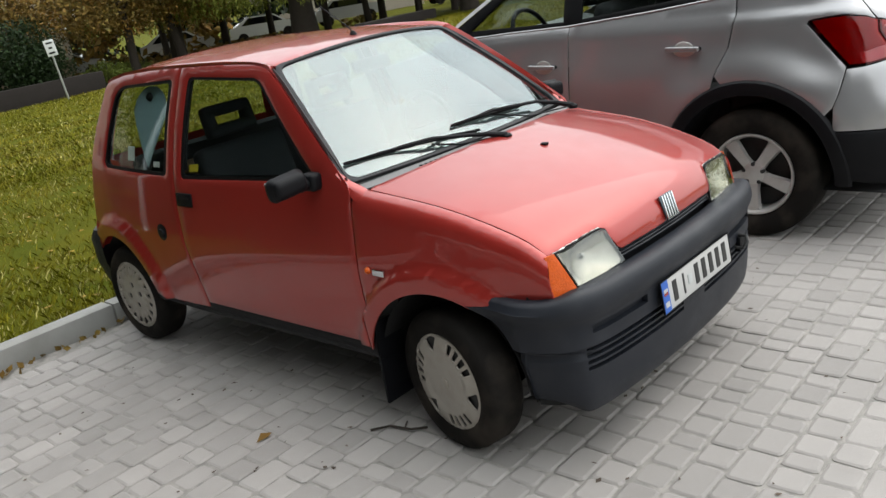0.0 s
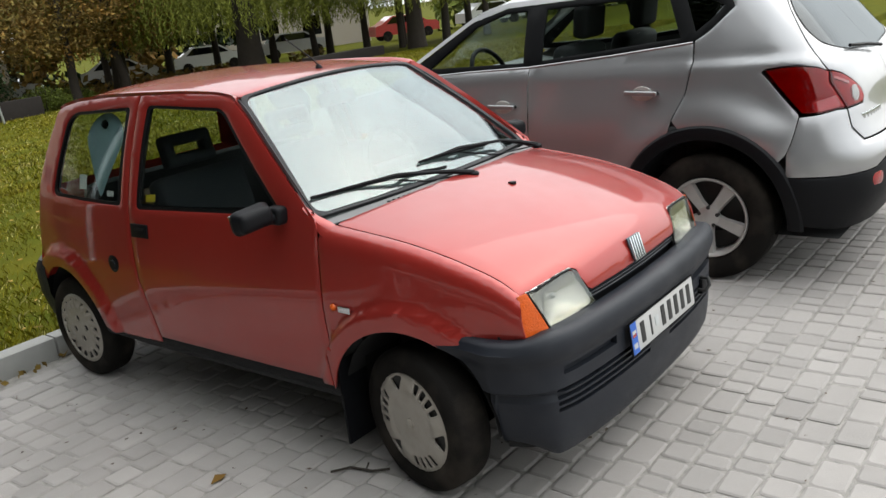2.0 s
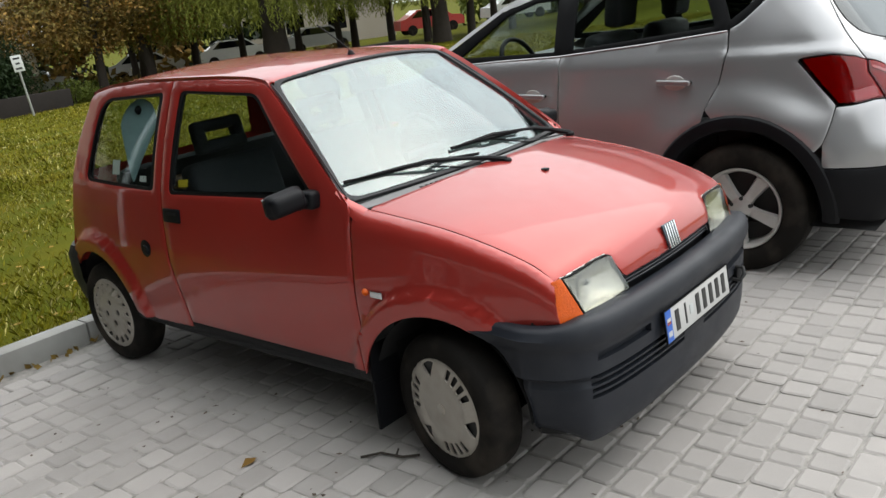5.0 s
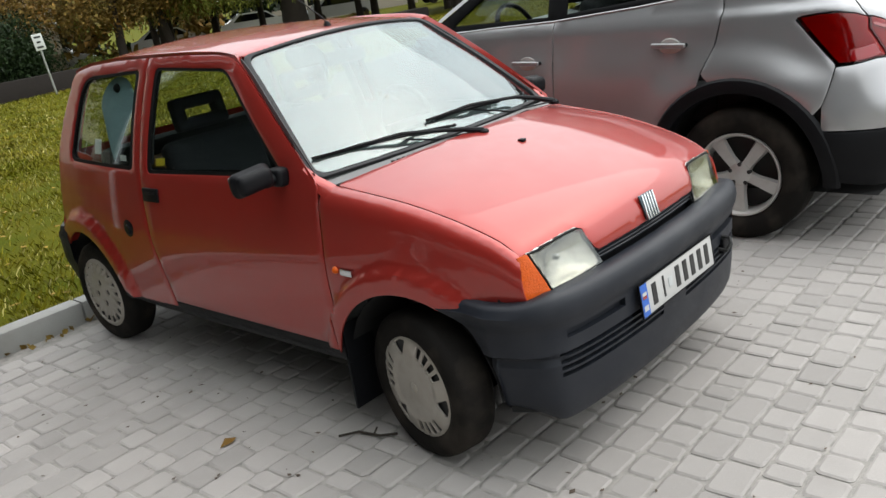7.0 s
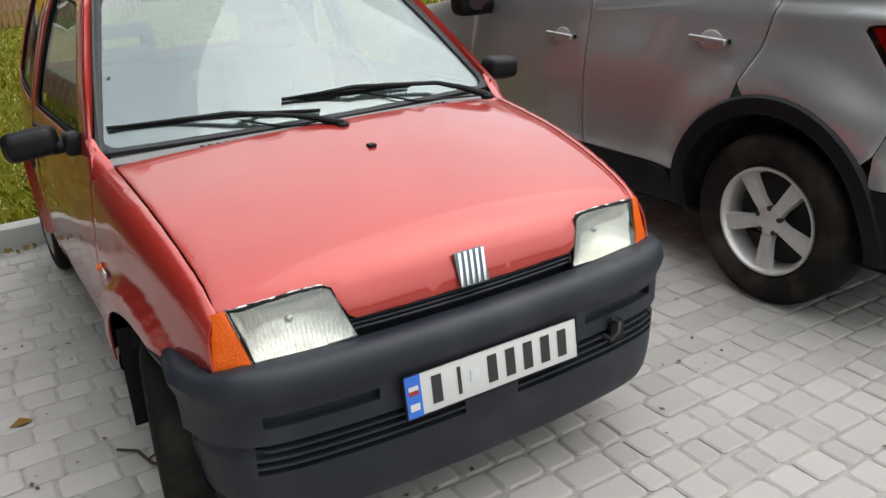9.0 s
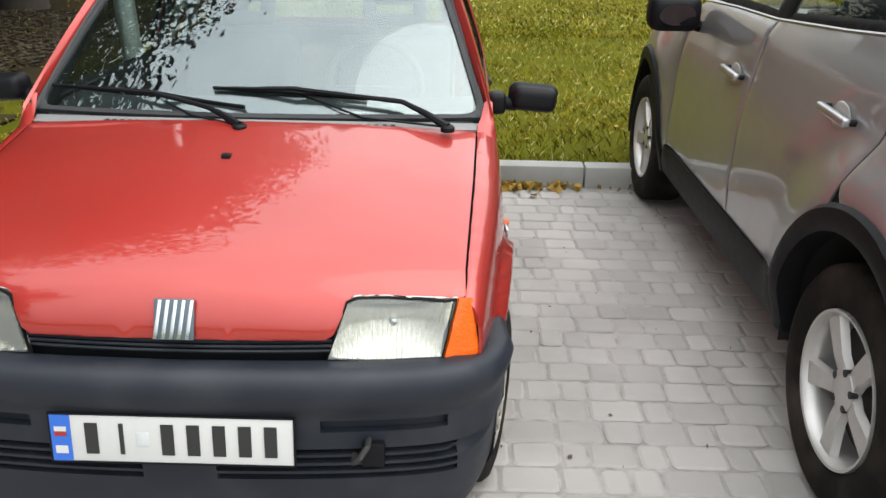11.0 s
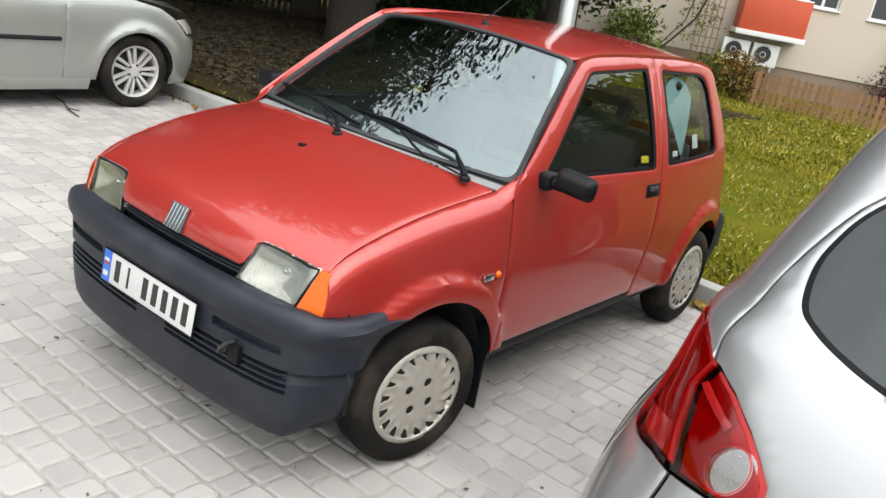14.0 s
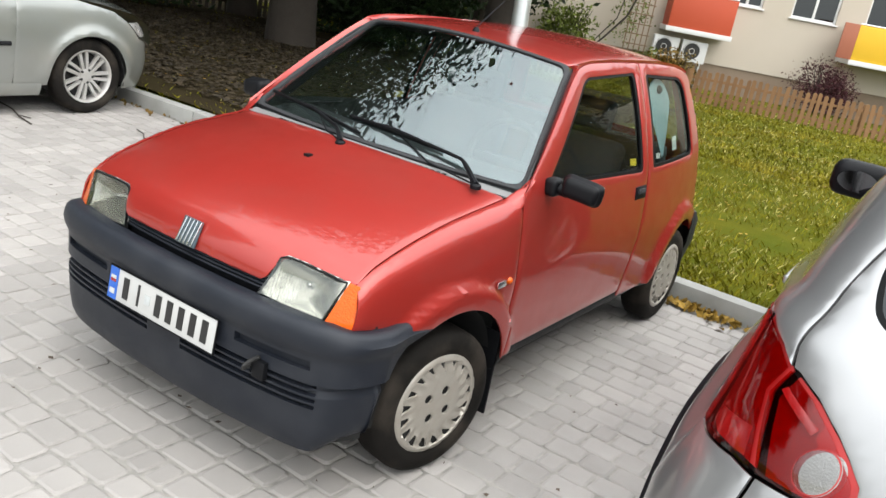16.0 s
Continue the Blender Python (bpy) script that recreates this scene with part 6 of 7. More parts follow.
def picket_fence(label, p0, p1, h, w, gap, mat, z0=0.07, sawn=False):
    f = thing("picket_fence", label, "fence")
    p0, p1 = Vector((*p0, z0 - fall(*p0))), Vector((*p1, z0 - fall(*p1)))
    d = p1 - p0
    turn = math.degrees(math.atan2(d.y, d.x))
    n = int(d.length / (w + gap))
    bm = bmesh.new()
    vs = [(-w / 2, -0.01, 0), (w / 2, -0.01, 0), (w / 2, -0.01, h - w * 0.35), (w * 0.22, -0.01, h), (-w * 0.22, -0.01, h), (-w / 2, -0.01, h - w * 0.35)]
    a = [bm.verts.new(v) for v in vs]
    b = [bm.verts.new((v[0], 0.012, v[2])) for v in vs]
    bm.faces.new(a)
    bm.faces.new(b[::-1])
    for i in range(6):
        bm.faces.new((a[i], b[i], b[(i + 1) % 6], a[(i + 1) % 6]))
    first = part("picket", bm, mat, f, smooth=False)
    rs = random.Random(5)
    for i in range(n):
        ob = first if i == 0 else new("picket", first.data)
        ob.parent = f
        p = p0 + d * ((i + 0.5) / n)
        ob.matrix_basis = pose(p.x, p.y, p.z + rs.uniform(-0.03, 0.02), 0, rs.uniform(-2, 2), turn)
    for zz in (h * 0.25, h * 0.75):
        bm = bmesh.new()
        box(bm, (0, 0.014, zz - 0.035), (d.length, 0.05, zz + 0.035), 0.004)
        part("rail", bm, mat, f).matrix_basis = pose(*p0, 0, 0, turn)
    for i in range(int(d.length / 2.2) + 1):
        bm = bmesh.new()
        box(bm, (-0.04, 0.05, -0.1), (0.04, 0.13, h * 0.95), 0.005)
        p = p0 + d * (i * 2.2 / d.length)
        part("post", bm, mat, f).matrix_basis = pose(*p, 0, 0, turn)
    return f


picket_fence("low brown wooden picket fence at the lawn edge", (-5.3, 19.0), (4.6, 22.0), 0.86, 0.10, 0.06, WOOD)
picket_fence("dark weathered wooden fence in tree shade", (-16.0, 11.0), (-8.0, 17.5), 1.05, 0.09, 0.07, DARKWOOD)

# lamp post on the lawn
GALV = surface("galvanised_steel", (0.55, 0.57, 0.58), 0.38, 0.8, 0.12, 8.0)
post = thing("lamp_post", "galvanised steel lamp post on the lawn", "lamp post")
POST_X, POST_Y, POST_Z = -2.31, 4.45, -fall(-2.31, 4.45)
part("pole", tube([(POST_X - 0.05 * h, POST_Y, POST_Z + h) for h in (0.0, 1.0, 2.2, 3.6, 5.2)], 0.08, 16, None, [0.092, 0.088, 0.084, 0.079, 0.074]), GALV, post)
bm = lathe([(0.14, 0.0), (0.14, 0.02), (0.105, 0.05), (0.095, 0.12)], 18, "z")
part("base_flange", bm, GALV, post).matrix_basis = pose(POST_X, POST_Y, POST_Z + 0.06)

# road sign at the far edge of the lawn
SIGNW = surface("sign_white", (0.62, 0.64, 0.62), 0.5, 0.0, 0.15, 6.0)
sign = thing("road_sign", "small white road sign on a leaning grey post", "sign")
part("post", tube([(10.30, 25.5, 0.0), (10.15, 25.5, 2.0)], 0.035, 8), GALV, sign)
bm = bmesh.new()
box(bm, (-0.16, -0.012, -0.26), (0.16, 0.012, 0.26), 0.01)
pl = part("sign_plate", bm, SIGNW, sign)
pl.matrix_basis = pose(10.17, 25.46, 1.80, 0, -4.5, -20)
for z, w in ((0.16, 0.10), (0.0, 0.06), (-0.16, 0.10)):
    bm = bmesh.new()
    box(bm, (-w, -0.018, z - 0.03), (w, -0.012, z + 0.03))
    part("sign_bar", bm, INK, pl)


def lowered(ob, x, y):
    """Set a far thing, built at x, y on level ground, down on the falling lawn."""
    fx, fy = far_place(x, y)
    ob.matrix_world = Matrix.Translation((fx - x, fy - y, -fall(fx, fy))) @ ob.matrix_world
    return ob


lowered(sign, 10.3, 25.5)

# shrubs and wall by the sign
shrub("conifer_shrub", "large rounded dark conifer shrub", 10.2, 28.5, 3.0, 2.6, 2.9, LEAF_DARK, 420, 0.14, 12, 26)
shrub("conifer_shrub", "dark conifer shrub at the lawn edge", 7.6, 29.0, 2.6, 2.2, 2.6, LEAF_DARK, 300, 0.14, 13, 26)
shrub("shrub", "pale green garden shrub beside the path", 13.4, 28.6, 2.0, 1.2, 0.95, LEAF_GREEN, 160, 0.10, 14)
shrub("shrub", "pale green garden shrub beside the path", 15.2, 29.8, 1.8, 1.2, 0.75, LEAF_GREEN, 120, 0.10, 15)
shrub("shrub", "yellow-leaved autumn shrub behind the dark conifer", 6.6, 26.5, 1.4, 1.2, 1.9, LEAF_YELLOW, 90, 0.12, 16)
BRICKD = surface("dark_wall", (0.014, 0.010, 0.008), 0.9, 0.0, 0.35, 5.0, 0.5, 60)
bm = bmesh.new()
box(bm, (6.0, 26.9, 0.0), (12.4, 27.2, 0.75), 0.02)
tagged(lowered(part("garden_wall", bm, BRICKD), 9.2, 27.0), "low dark brown garden wall below the conifers", "wall")

# autumn trees, willow and the grove behind the lawn
tree("autumn_tree", "brown-leaved autumn tree at the lawn edge", 15.0, 29.0, 6.0, 0.17, [(0, 0, 4.0, 3.0, 3.0, 2.3), (-2.4, 0, 3.0, 2.0, 2.0, 1.2), (1.2, 0.5, 2.9, 1.6, 1.6, 0.9)], 420, 24, 0.34, 0.17, LEAF_BROWN, 8, seed=21)
tree("autumn_tree", "brown-leaved autumn tree at the lawn edge", 17.2, 29.0, 6.5, 0.19, [(0, 0, 4.0, 2.8, 2.8, 2.1), (1.7, 0, 2.9, 1.8, 1.8, 1.0), (-1.3, 0.5, 2.7, 1.6, 1.6, 0.8)], 420, 24, 0.34, 0.17, LEAF_BROWN, 8, lean=(-0.5, 0), seed=22)
tree("autumn_tree", "brown-leaved autumn tree beyond the shrubs", 12.5, 33.0, 7.0, 0.20, [(0, 0, 4.2, 3.6, 3.0, 2.6), (-1.5, 0, 2.8, 2.4, 1.6, 1.2)], 420, 24, 0.36, 0.18, LEAF_BROWN, 8, seed=23)
tree("autumn_tree", "thin autumn tree beyond the path", 21.0, 36.5, 7.0, 0.16, [(0, 0, 5.0, 3.2, 3.2, 2.4)], 260, 24, 0.36, 0.18, LEAF_BROWN, 8, seed=24)


def willow(x, y, r, h, reach, label, seed, n=1100):
    t = thing("willow_tree", label, "tree", "willows beyond the lawn")
    x, y = far_place(x, y)
    t.location = (x, y, 0.05 - fall(x, y))
    part("trunk", trunk_mesh(h, r, 9, (0.3, 0), seed), BARK, t)
    pts = []
    for _ in range(n):
        a, d = rng.uniform(0, 2 * math.pi), reach * math.sqrt(rng.uniform(0.08, 1.0))
        top, low = h * rng.uniform(0.45, 1.05) - d * 0.35, rng.uniform(1.55, 2.9)
        k = int(max(3, (top - low) / 0.10))
        zz = np.linspace(low, max(top, low + 0.4), k)
        sway = rng.normal(size=2) * 0.12
        q = np.stack([math.cos(a) * d + sway[0] * (zz - low) + rng.normal(size=k) * 0.04, math.sin(a) * d + sway[1] * (zz - low) + rng.normal(size=k) * 0.04, zz], 1)
        pts.append(q)
    leaf_mesh("crown", np.concatenate(pts), 0.21, LEAF_WILLOW, t, 0.85, 0.22)
    return t


willow(21.8, 26.2, 0.50, 11.0, 5.2, "weeping willow with long yellow-green hanging branches", 31)
willow(26.5, 20.5, 0.34, 10.0, 4.2, "smaller weeping willow with yellow-green hanging branches", 32, 800)
willow(18.6, 31.5, 0.30, 10.0, 3.8, "weeping willow behind the autumn trees", 33, 700)
grove = [(23.0, 34.0, 0.17), (24.6, 32.2, 0.15), (25.6, 29.0, 0.16), (26.2, 26.6, 0.14), (27.5, 24.4, 0.15), (28.0, 22.6, 0.13), (29.4, 21.0, 0.16), (30.5, 19.4, 0.14), (28.6, 28.0, 0.17), (31.0, 25.0, 0.16), (19.6, 33.0, 0.14), (33.5, 22.5, 0.16), (35.0, 18.0, 0.17), (37.0, 14.5, 0.16)]
for i, (x, y, r) in enumerate(grove):
    tree("grove_tree", "slim dark-trunked tree in the grove past the lawn", x, y, 12.0, r, [(0, 0, 8.8, 3.0, 3.0, 4.2), (0.6, 0.3, 4.2, 1.9, 1.9, 1.2)], 300, 22, 0.42, 0.26, LEAF_GREEN if i % 3 else LEAF_BROWN, 6, lean=(random.uniform(-0.5, 0.5), 0), seed=40 + i, group="grove past the lawn")
# low dark stone slab before the grove
bm = bmesh.new()
box(bm, (20.0, 20.4, 0.05), (24.0, 21.0, 0.50), 0.04, 2)
tagged(lowered(part("stone_bench", bm, BRICKD), 22.0, 20.7), "long dark stone bench at the lawn edge", "bench")

# road, parked cars and pale houses beyond the grove
rv = [(x, y, 0.10 - fall(x, y)) for x, y in ((8, 46), (70, 8), (76, 18), (14, 56))]
tagged(link_mesh("road", rv, [(0, 1, 2, 3)], ASPHALT, smooth=False), "grey asphalt road beyond the trees", "road", kind="structure")
CARW = surface("far_car_white", (0.50, 0.51, 0.50), 0.3, 0.0, 0.05, 3.0, coat=1.0)
CARR = surface("far_car_red", (0.40, 0.03, 0.03), 0.3, 0.0, 0.05, 3.0, coat=1.0)


def small_car(m, mat, label):
    """A plain parked car, seen only between far trunks."""
    c = thing("parked_car", label, "car", "cars parked along the far road")
    c.matrix_world = m
    prof = [(-2.05, 0.35), (-2.08, 0.75), (-1.9, 0.92), (-1.3, 0.98), (-0.65, 1.42), (0.9, 1.45), (1.6, 1.02), (2.0, 0.92), (2.05, 0.35)]
    loft("body", [[(s * w, y, z - 0.0) for y, z in prof] for s, w in ((-1, 0.80), (-1, 0.72), (1, 0.0), (1, 0.72), (1, 0.80))], mat, c)
    for s in (-1, 1):
        bm = bmesh.new()
        f = bm.faces.new([bm.verts.new((s * 0.802, y, z)) for y, z in prof])
        part("flank", bm, mat, c)
        bm = bmesh.new()
        bm.faces.new([bm.verts.new((s * 0.808, y, z)) for y, z in ((-1.1, 1.0), (-0.6, 1.36), (0.85, 1.38), (1.3, 1.0))])
        part("side_window", bm, TINTED, c)
        for y in (-1.3, 1.3):
            part("wheel", lathe([(0.30, -0.1), (0.31, 0.0), (0.30, 0.09), (0.2, 0.1), (0.0, 0.1)], 20, "x", sign=s), RUBBER, c).location = (s * 0.74, y, 0.31)
    return c


for x, y, a, mat, lb in ((24.5, 41.0, 55, CARW, "white car parked beyond the grove"), (29.0, 38.6, 58, CARW, "white car parked beyond the grove"), (33.5, 36.0, 60, SILVER, "silver car parked beyond the grove"), (39.0, 31.5, 58, CARR, "red car parked beyond the grove"), (43.0, 27.5, 60, CARW, "white van-like car parked beyond the grove"), (19.0, 44.0, 58, CARW, "white car parked beyond the grove")):
    x, y = far_place(x, y)
    small_car(pose(x, y, 0.1 - fall(x, y), 0, 0, a), mat, lb)

PLASTER = surface("pale_plaster", (0.44, 0.39, 0.325), 0.9, 0.0, 0.06, 0.6, 0.2, 40, dirt=(0.42, 0.36, 0.28), dirt_scale=0.7, dirt_amount=0.3)
PLINTH = surface("plinth_render", (0.20, 0.15, 0.11), 0.9, 0.0, 0.25, 2.0, 0.3, 40)
REDP = surface("balcony_red", (0.42, 0.058, 0.018), 0.6, 0.0, 0.08, 2.0)
BROWNP = surface("balcony_brown", (0.30, 0.095, 0.05), 0.6, 0.0, 0.08, 2.0)
YELLOWP = surface("balcony_yellow", (0.62, 0.37, 0.01), 0.6, 0.0, 0.06, 2.0)
PVC = surface("white_pvc", (0.62, 0.62, 0.62), 0.4, 0.0, 0.05, 5.0)
CURTAIN = surface("curtain", (0.60, 0.58, 0.54), 0.9, 0.0, 0.2, 5.0)

# apartment house: s runs along the facade, d behind its balcony line
house = thing("apartment_building", "pale plastered apartment house with red and yellow balconies", "building")
house.matrix_world = pose(-7.4, 25.5, -fall(-7.4, 25.5), 0, 0, 30)
DEPTH = 1.15


def wall_with_holes(name, s0, s1, z0, z1, holes, y, th, mat, parent):
    ob = panel(name, [(s0, z0), (s1, z0), (s1, z1), (s0, z1)], lambda u, v: (u, y, v), mat, parent, holes=[[(a, c), (b, c), (b, d), (a, d)] for a, b, c, d in holes], step=3.0, edge=3.0, thick=th, roll=0.0, lip=0.02, outward=(0, -1, 0))
    return ob


wins = [(1.05, 2.10, 3.05, 4.45), (3.10, 4.65, 2.97, 4.40)]
wall_with_holes("wall", -26, 30, 0.95, 9.5, wins + [(-0.9, 0.9, 2.2, 4.4), (5.6, 7.6, 2.2, 4.4)], DEPTH, 0.35, PLASTER, house)
bm = bmesh.new()
box(bm, (-26, DEPTH + 0.04, -0.3), (30, DEPTH + 0.4, 0.95))
part("plinth", bm, PLINTH, house, smooth=False)
bm = bmesh.new()
box(bm, (-26, DEPTH + 0.36, 0.9), (30, DEPTH + 8, 9.4))
part("house_core", bm, DARK, house, smooth=False)
for a, b, c, d in wins + [(-0.9, 0.9, 2.2, 4.4), (5.6, 7.6, 2.2, 4.4)]:
    win = new("window")
    win.parent = house
    for lo, hi in (((a, c), (a + 0.07, d)), ((b - 0.07, c), (b, d)), ((a + 0.07, c), (b - 0.07, c + 0.07)), ((a + 0.07, d - 0.07), (b - 0.07, d)), (((a + b) / 2 - 0.045, c + 0.07), ((a + b) / 2 + 0.045, d - 0.07))):
        bm = bmesh.new()
        box(bm, (lo[0], DEPTH + 0.08, lo[1]), (hi[0], DEPTH + 0.16, hi[1]), 0.008)
        part("window_frame", bm, PVC, win)
    bm = bmesh.new()
    box(bm, (a + 0.05, DEPTH + 0.115, c + 0.05), (b - 0.05, DEPTH + 0.125, d - 0.05))
    part("pane", bm, TINTED, win, smooth=False)
    bm = bmesh.new()
    box(bm, (a + 0.05, DEPTH + 0.20, c + 0.05), (a + (b - a) * 0.45, DEPTH + 0.22, d - 0.05))
    part("curtain", bm, CURTAIN, win, smooth=False)
    bm = bmesh.new()
    box(bm, (a - 0.06, DEPTH - 0.07, c - 0.05), (b + 0.06, DEPTH + 0.06, c), 0.006)
    part("window_sill", bm, PVC, win)


def balcony(s0, s1, z0, z1, front, side):
    bl = new("balcony")
    bl.parent = house
    bm = bmesh.new()
    box(bm, (s0 - 0.06, -0.06, z0 - 0.16), (s1 + 0.06, DEPTH, z0), 0.01)
    part("balcony_slab", bm, PVC, bl)
    bm = bmesh.new()
    box(bm, (s0, 0.0, z0 + 0.004), (s1, 0.06, z1), 0.004)
    part("front_panel", bm, front, bl)
    for x in (s0, s1 - 0.06):
        bm = bmesh.new()
        box(bm, (x, 0.064, z0 + 0.004), (x + 0.06, DEPTH - 0.004, z1), 0.004)
        part("side_panel", bm, side, bl)
    part("hand_rail", tube([(s0, 0.03, z1 + 0.03), (s1, 0.03, z1 + 0.03)], 0.025, 8), GALV, bl)


balcony(-1.08, 1.02, 1.98, 3.12, REDP, REDP)
balcony(5.05, 8.2, 1.98, 3.12, YELLOWP, BROWNP)
bm = bmesh.new()
box(bm, (4.55, 0.0, 1.98), (5.045, 0.06, 3.12), 0.004)
part("brown_panel", bm, BROWNP, house)
for s0 in (-1.36, -0.40):
    ac = thing("air_conditioner", "white outdoor air-conditioning unit with round fan grille", "air conditioner", "units under the red balcony")
    ac.matrix_world = house.matrix_world @ pose(s0, 0.25, 0.93)
    bm = bmesh.new()
    box(bm, (0, 0, 0), (0.86, 0.32, 0.70), 0.02)
    part("casing", bm, PVC, ac)
    part("fan_opening", lathe([(0.29, 0.0), (0.28, 0.012), (0.0, 0.012)], 28, "y", sign=-1), STEEL, ac).location = (0.36, 0.0, 0.36)
    for r in (0.09, 0.275):
        part("grille_ring", tube([(0.36 + r * math.cos(k * 0.3142), -0.02, 0.36 + r * math.sin(k * 0.3142)) for k in range(21)], 0.010, 5), PVC, ac)
    bm = bmesh.new()
    box(bm, (0.1, 0.05, -0.98), (0.16, 0.28, 0.0))
    part("bracket", bm, GALV, ac, smooth=False)
    bm = bmesh.new()
    box(bm, (0.7, 0.05, -0.98), (0.76, 0.28, 0.0))
    part("bracket", bm, GALV, ac, smooth=False)
# climber on a lattice, shrubs along the house
LATT = surface("lattice_wood", (0.20, 0.13, 0.08), 0.85, 0.0, 0.3, 6.0)
lat = thing("trellis", "wooden trellis with a bare climber beside the balcony", "trellis")
lat.matrix_world = house.matrix_world @ pose(-1.45, 0.30, 0)
for k in range(5):
    bm = bmesh.new()
    box(bm, (-0.9 + k * 0.18, -0.015, 0.1), (-0.865 + k * 0.18, 0.015, 3.8))
    part("lattice_bar", bm, LATT, lat, smooth=False)
for k in range(10):
    bm = bmesh.new()
    box(bm, (-0.95, -0.03, 0.5 + k * 0.33), (-0.1, -0.016, 0.535 + k * 0.33))
    part("lattice_bar", bm, LATT, lat, smooth=False)
part("climber_stem", tube([(-2.3, -0.06, 0.4), (-1.6, -0.08, 1.2), (-1.0, -0.08, 2.0), (-0.6, -0.06, 3.2)], 0.035, 6), BARK, lat)
part("climber_stem", tube([(-2.0, -0.06, 0.9), (-1.3, -0.1, 1.9), (-1.1, -0.08, 3.0)], 0.02, 6), BARK, lat)
leaf_mesh("climber_leaves", clumps([(-0.9, -0.1, 2.4, 0.7, 0.15, 1.3)], 50, 8, 0.12), 0.12, LEAF_GREEN, lat)
hm = house.matrix_world


def at_house(s, d):
    p = hm @ Vector((s, d, 0))
    return p.x, p.y


shrub("shrub", "light green leafy shrub against the house", *at_house(-4.4, 0.1), 2.2, 1.2, 2.1, LEAF_GREEN, 150, 0.16, 51)
shrub("shrub", "light green leafy shrub against the house", *at_house(-7.6, 0.0), 2.4, 1.2, 2.3, LEAF_GREEN, 150, 0.16, 52)
shrub("shrub", "yellowing shrub at the fence corner", -5.9, 19.3, 1.2, 1.0, 1.25, LEAF_BROWN, 120, 0.11, 53)
shrub("shrub", "green shrub at the fence corner", -6.9, 20.0, 1.2, 1.0, 1.1, LEAF_GREEN, 100, 0.11, 54)
shrub("barberry_shrub", "purple-leaved barberry shrub behind the fence", *at_house(4.15, -0.7), 1.9, 1.1, 1.75, LEAF_PURPLE, 240, 0.09, 55, 20)

# pale houses far behind the grove, seen between the trunks
for x, y, w, h, a in ((43, 47, 13, 8, -44),):
    hs = thing("distant_house", "pale plastered house far beyond the grove", "building")
    x, y = far_place(x, y)
    hs.matrix_world = pose(x, y, -fall(x, y), 0, 0, a)
    holes = [(-w / 2 + 1.5 + 3.2 * k, -w / 2 + 2.9 + 3.2 * k, z, z + 1.4) for k in range(int((w - 2) / 3.2)) for z in (1.2, 4.2)]
    wall_with_holes("wall", -w / 2, w / 2, 0, h, holes, 0, 0.3, PLASTER, hs)
    bm = bmesh.new()
    box(bm, (-w / 2, 0.32, 0), (w / 2, 9, h))
    part("house_core", bm, DARK, hs, smooth=False)
    for p, q, z0, z1 in holes:
        bm = bmesh.new()
        box(bm, (p, 0.10, z0), (q, 0.14, z1))
        part("window", bm, TINTED, hs, smooth=False)

# dark woods that close the view behind the grove
def woods(name, label, arc_deg, dist, z, n, size, mat):
    a = np.radians(rng.uniform(arc_deg[0], arc_deg[1], n))
    d = rng.uniform(dist[0], dist[1], n)
    zz = z[0] + (z[1] - z[0]) * rng.uniform(0, 1, n) ** 0.8
    keep = np.array([noise.noise(Vector((k * 9, h * 0.35, 0.7))) for k, h in zip(a, zz)]) > -0.28
    pts = np.stack([d * np.cos(a), d * np.sin(a), zz - np.array([fall(p, q) for p, q in zip(d * np.cos(a), d * np.sin(a))])], 1)[keep]
    return tagged(leaf_mesh(name, pts, size, mat, None, 0.1, 0.6), label, "trees", kind="stuff")


woods("far_woods", "dark autumn woods closing the view behind the grove", (56, 82), (44, 52), (0.0, 15.0), 15000, 0.6, LEAF_BROWN)
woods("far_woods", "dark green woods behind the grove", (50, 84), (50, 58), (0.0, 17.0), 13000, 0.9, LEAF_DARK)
woods("far_woods", "green woods beyond the far road", (2, 38), (56, 66), (0.0, 15.0), 14000, 0.95, LEAF_GREEN)
woods("far_undergrowth", "brown undergrowth between the grove trunks", (46, 62), (38, 42), (0.0, 0.55), 900, 0.30, LEAF_BROWN)

# ---- lawn grass, fallen leaves and litter ----


